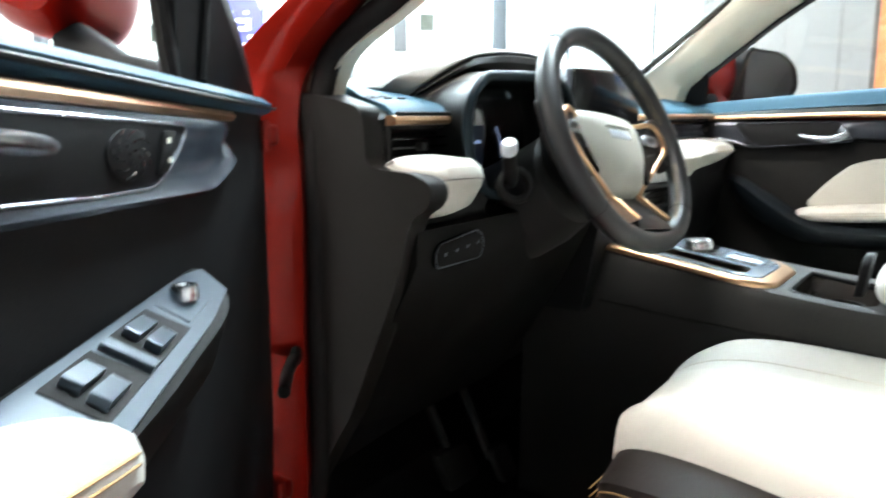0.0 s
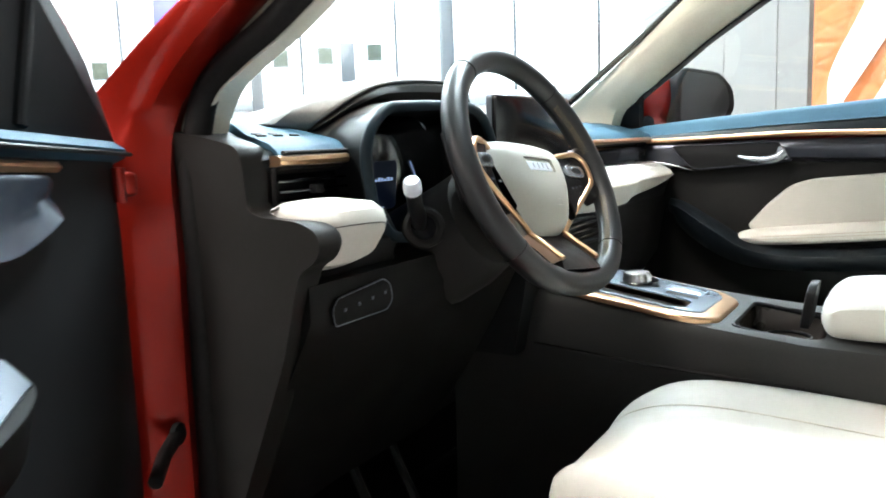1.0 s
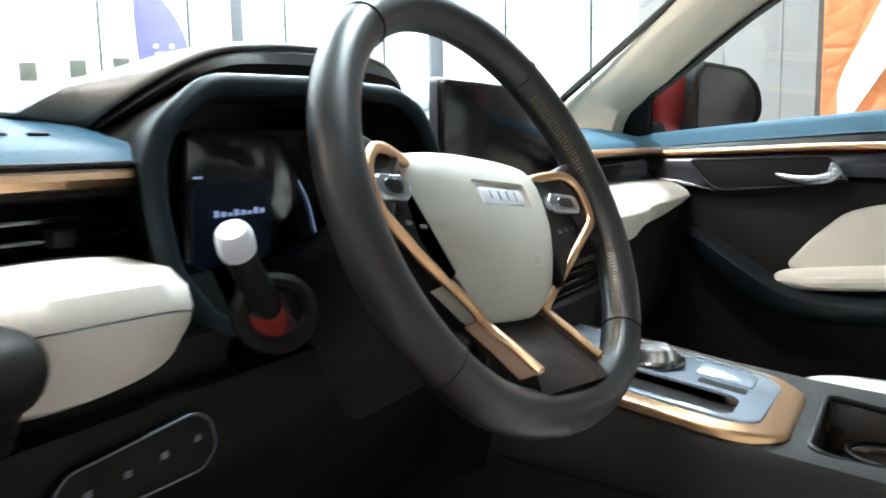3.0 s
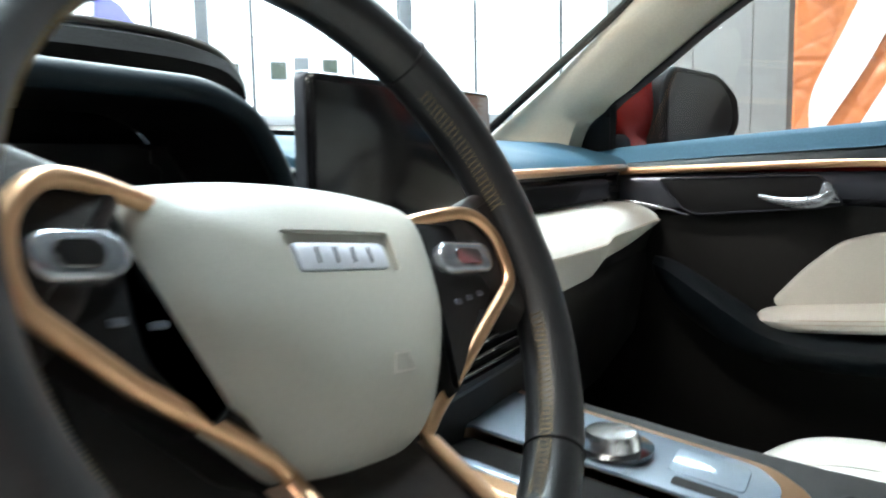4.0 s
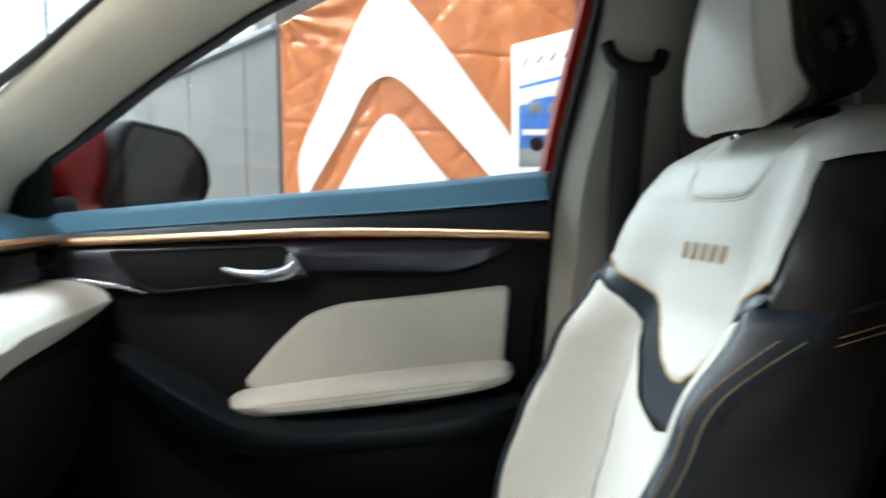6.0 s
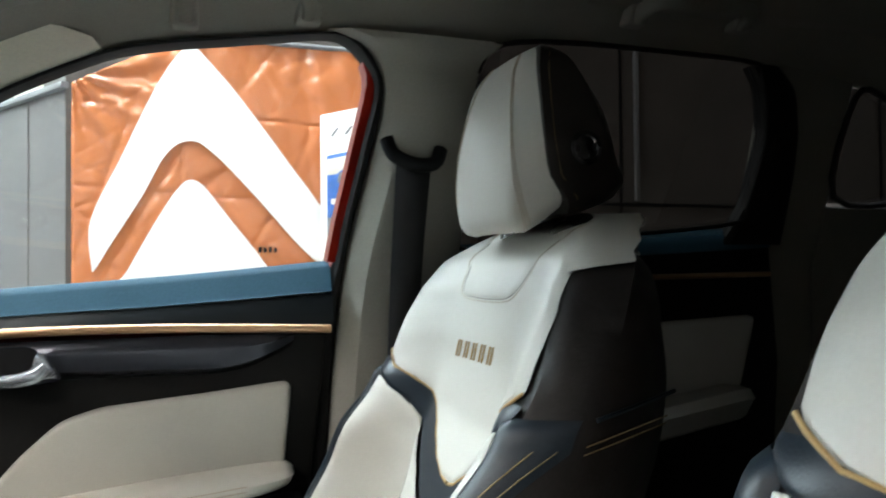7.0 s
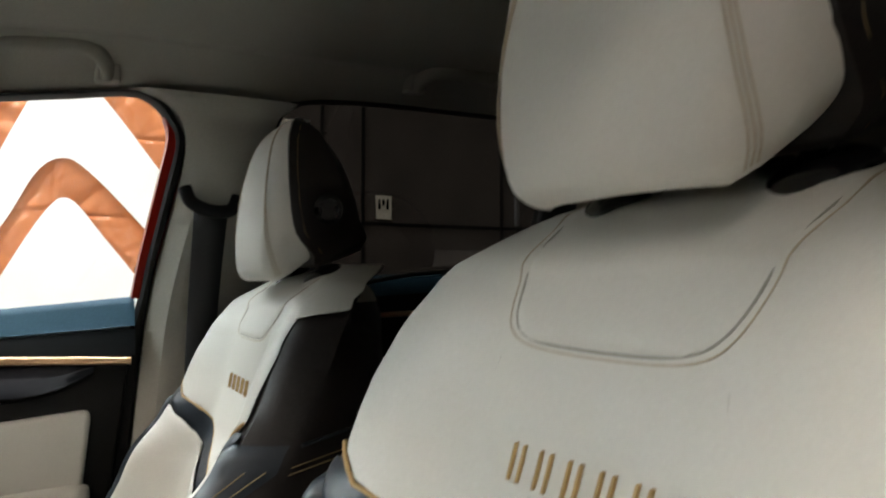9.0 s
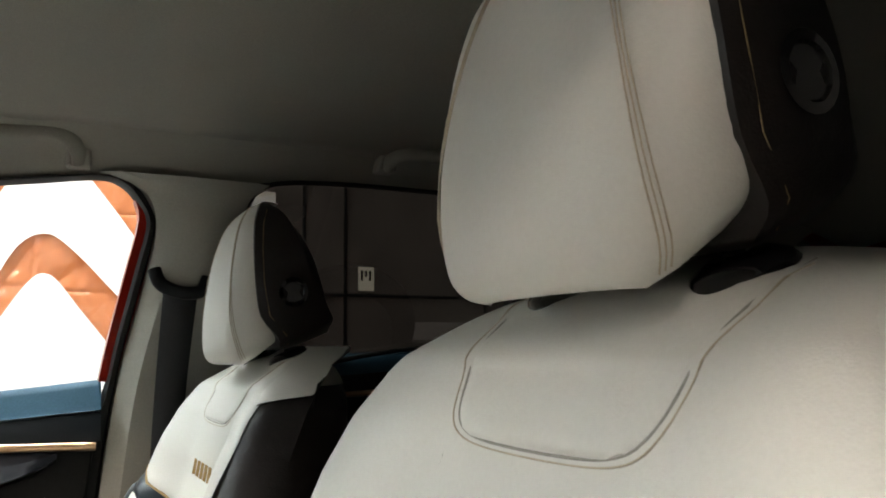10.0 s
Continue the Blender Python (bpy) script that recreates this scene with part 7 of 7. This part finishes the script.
def seat_belt():
    th = thing("seat_belt", "black seat belt hanging from its pillar anchor", "seat belt", (0.655, -0.07, 1.31))
    part("anchor_cover", prism(fillet([(-0.035, 1.32), (-0.105, 1.30), (-0.11, 1.35), (-0.085, 1.375), (-0.05, 1.37)], 0.012), lambda u, v, w: V(0.655 - w, u, v), 0.03, 0.010, 3), CREAM, th, "cream anchor cover")
    part("anchor_loop", tube(curve([(0.612, -0.028, 1.322), (0.606, -0.038, 1.298), (0.604, -0.068, 1.285), (0.606, -0.100, 1.288), (0.612, -0.112, 1.310)], 5), 0.011, 10), SOFT_PLASTIC, th, "black belt loop")
    rings = []
    for k in range(15):
        t = k / 14
        z = 1.292 - 0.55 * t
        x = 0.612 + 0.045 * t
        yc = -0.070 + 0.012 * math.sin(3 * t)
        hw = 0.027 - 0.004 * math.sin(math.pi * t)
        rings.append([V(x + 0.006 * t, yc + hw, z), V(x, yc, z), V(x - 0.006 * t, yc - hw, z)])
    b = part("webbing", loft(rings, False, False), WEBBING, th, "black woven webbing")
    sol = b.modifiers.new("thick", "SOLIDIFY")
    sol.thickness = 0.0014


def rear_door(s=1):
    th = thing("rear_door", "closed rear door in the dim rear of the cabin", "car door", (0.72 * s, -0.5, 0.34), group="rear doors")
    part("door_card", prism([(-0.17, 1.155), (-0.80, 1.185), (-0.82, 0.95), (-0.78, 0.40), (-0.19, 0.40)], on_x(0.76), 0.066, 0.006), SOFT_PLASTIC, th)
    part("door_top", loft([[V(0.745, y, z), V(0.712, y, z + 0.004), V(0.695, y, z - 0.012), V(0.69, y, z - 0.035), V(0.745, y, z - 0.04)] for y, z in ((-0.16, 1.165), (-0.5, 1.185), (-0.80, 1.200))]), TOP_PLASTIC, th, "blue-grey soft top roll")
    part("gold_strip", tube([V(0.683, -0.18, 1.10), V(0.683, -0.5, 1.112), V(0.683, -0.79, 1.115)], 0.005, 8), GOLD, th)
    part("door_insert", prism(fillet([(-0.25, 0.90), (-0.25, 1.02), (-0.50, 1.03), (-0.76, 1.04), (-0.72, 0.90)], 0.02), on_x(0.694), 0.012, 0.008, 3), WHITE_LEATHER, th, "ivory leather insert")
    rings = []
    for y, zt, zb, xi in ((-0.25, 0.855, 0.80, 0.64), (-0.30, 0.87, 0.81, 0.62), (-0.5, 0.895, 0.835, 0.615), (-0.68, 0.918, 0.86, 0.62), (-0.72, 0.912, 0.88, 0.645)):
        rings.append([V(0.70, y, zt), V(xi + 0.012, y, zt - 0.004), V(xi, y, zt - 0.02), V(xi + 0.004, y, zb + 0.01), V(xi + 0.02, y, zb), V(0.70, y, zb)])
    part("armrest", loft(rings), WHITE_LEATHER, th, "ivory leather armrest")
    ring = [(side_x(z) - 0.001, y, z) for y, z in REAR_WIN]
    part("window_seal", tube(curve(ring, 5, True), 0.0045, 8, True), RUBBER, th)
    rows = []
    for z, ya, yb in ((1.17, -0.69, -0.83), (1.24, -0.731, -0.83), (1.30, -0.738, -0.828), (1.365, -0.743, -0.820), (1.41, -0.731, -0.806), (1.449, -0.717, -0.788), (1.481, -0.690, -0.745)):
        x = side_x(z)
        rows.append([V(x + 0.03, ya, z), V(x + 0.002, ya, z), V(x - 0.006, ya - 0.012, z), V(x - 0.006, yb + 0.012, z), V(x + 0.002, yb, z), V(x + 0.03, yb, z)])
    part("window_post", loft(rows, dense=3), RUBBER, th, "black post behind the window")
    part("shell", loft([[V(0.762, y, 0.34), V(0.762, y, 1.16), V(0.80, y, 1.16), V(0.90, y, 0.8), V(0.88, y, 0.34)] for y in (-0.17, -0.5, -0.83)]), RED, th)
    gl = part("window_pane", loft([[V(side_x(z) + 0.012, y, z) for y in (-0.14, -0.5, -0.81)] for z in (1.16, 1.3, 1.49)], False, False), TINTED, th, "dark tinted glass")
    if s < 0:
        for ob in th.children:
            ob.data.transform(Matrix.Diagonal((-1, 1, 1, 1)))
            ob.data.flip_normals()


def grab_handle(name, y0, y1, x, zt, zf0, zf1):
    """A folded handle: a bar along the roof rail whose two ends turn down into flat feet."""
    th = thing(name, "pale folded grab handle on the roof rail", "grab handle", (x, (y0 + y1) / 2, zt), group="grab handles")
    path = [(x + 0.050, y0, zf0 + 0.004), (x + 0.036, y0 - 0.002, zf0 * 0.6 + zt * 0.4), (x + 0.010, y0 - 0.014, zt - 0.014), (x, y0 - 0.042, zt - 0.010 + (zf0 - zf1) * 0.2), (x, (y0 + y1) / 2, zt - 0.010), (x, y1 + 0.042, zt - 0.010 - (zf0 - zf1) * 0.2), (x + 0.010, y1 + 0.014, zt - 0.014), (x + 0.036, y1 + 0.002, zf1 * 0.6 + zt * 0.4), (x + 0.050, y1, zf1 + 0.004)]
    part("grip", tube(curve(path, 6), 0.0135, 12, flat=0.72), HEADLINER, th)
    for y, zf in ((y0, zf0), (y1, zf1)):
        part("foot", prism(fillet([(y - 0.019, zf - 0.004), (y + 0.019, zf - 0.004), (y + 0.016, zf + 0.030), (y - 0.016, zf + 0.030)], 0.007), lambda u, v, w: V(x + 0.066 - 0.5 * (v - zf) - w, u, v), 0.022, 0.006, 3), RAIL_CLOTH, th)


def small_things():
    v = thing("sun_visor", "pale cloth sun visor folded against the headliner", "sun visor", (0.36, 0.36, 1.48))
    rings = []
    for x in [0.16 + 0.36 * k / 8 for k in range(9)]:
        rings.append([V(x, y, roof_z(x, y) - 0.006 - d) for y, d in ((0.475, 0.0), (0.485, 0.010), (0.465, 0.016), (0.42, 0.016), (0.385, 0.012), (0.375, 0.005), (0.385, 0.0))])
    part("visor_panel", loft(rings), HEADLINER, v)
    grab_handle("grab_handle", 0.252, 0.090, 0.528, 1.516, 1.453, 1.474)
    grab_handle("grab_handle", -0.390, -0.585, 0.463, 1.533, 1.498, 1.508)
    b = thing("belt_buckle", "black belt buckle with an orange release button", "seat belt", (-0.20, 0.15, 0.62))
    part("stem", tube([V(-0.185, 0.11, 0.50), V(-0.19, 0.13, 0.62), V(-0.195, 0.145, 0.68)], 0.016, 8), SOFT_PLASTIC, b)
    part("release_button", box(-0.213, 0.128, 0.690, -0.177, 0.162, 0.706, 0.004), ORANGE_PLASTIC, b, "orange release button")
    p = thing("pedal_set", "black brake and accelerator pedals in the footwell", "pedal", (-0.36, 0.86, 0.32))
    for x, w, z in ((-0.40, 0.045, 0.44), (-0.27, 0.026, 0.40)):
        part("pedal", prism(fillet([(x - w, z - 0.03), (x + w, z - 0.03), (x + w, z + 0.03), (x - w, z + 0.03)], 0.01), lambda u, v, q: V(u, 0.86 + 0.5 * (v - 0.42) - q, v), 0.016, 0.004), RUBBER, p)
        part("pedal_arm", tube([V(x, 0.87, z), V(x, 0.93, z + 0.12), V(x, 0.97, z + 0.24)], 0.009, 8), SOFT_PLASTIC, p)
    m = thing("floor_mat", "black carpet floor mat before the driver seat", "mat", (-0.42, 0.62, 0.30))
    part("mat", prism(fillet([(-0.66, 0.30), (-0.20, 0.30), (-0.20, 0.84), (-0.30, 0.90), (-0.66, 0.90)], 0.04), on_z(0.301), 0.012, 0.004), CARPET, m)
    jb = thing("junction_box", "small white box high on the grey partition wall", "box", (5.03, -1.34, 2.3))
    part("case", box(4.99, -1.44, 2.265, 5.046, -1.235, 2.40, 0.006), PAPER, jb)
    part("lid_line", box(4.986, -1.435, 2.345, 4.991, -1.24, 2.351, 0.001), STEEL_GREY, jb)
    n = thing("wall_notice", "small pale paper notice with dark print", "notice", (5.03, -2.2, 1.76))
    part("sheet", box(5.030, -2.26, 1.67, 5.046, -2.13, 1.86, 0.001), PAPER, n, smooth=False)
    for k in range(3):
        part("print_bar", box(5.026, -2.235 + 0.035 * k, 1.75 + 0.03 * (k % 2), 5.032, -2.215 + 0.035 * k, 1.83, 0.001), DARK_PLASTIC, n, smooth=False)


hall()
banner()
poster()
car_body()
doors()
dashboard()
screen()
steering_wheel()
console()
front_seat("passenger_seat", "ivory and black leather passenger seat with golden piping", 0.372, 0.0, "front seats")
front_seat("driver_seat", "ivory and black leather driver seat set slightly higher", -0.368, 0.04, "front seats")
seat_belt()
rear_door()
rear_door(-1)
small_things()
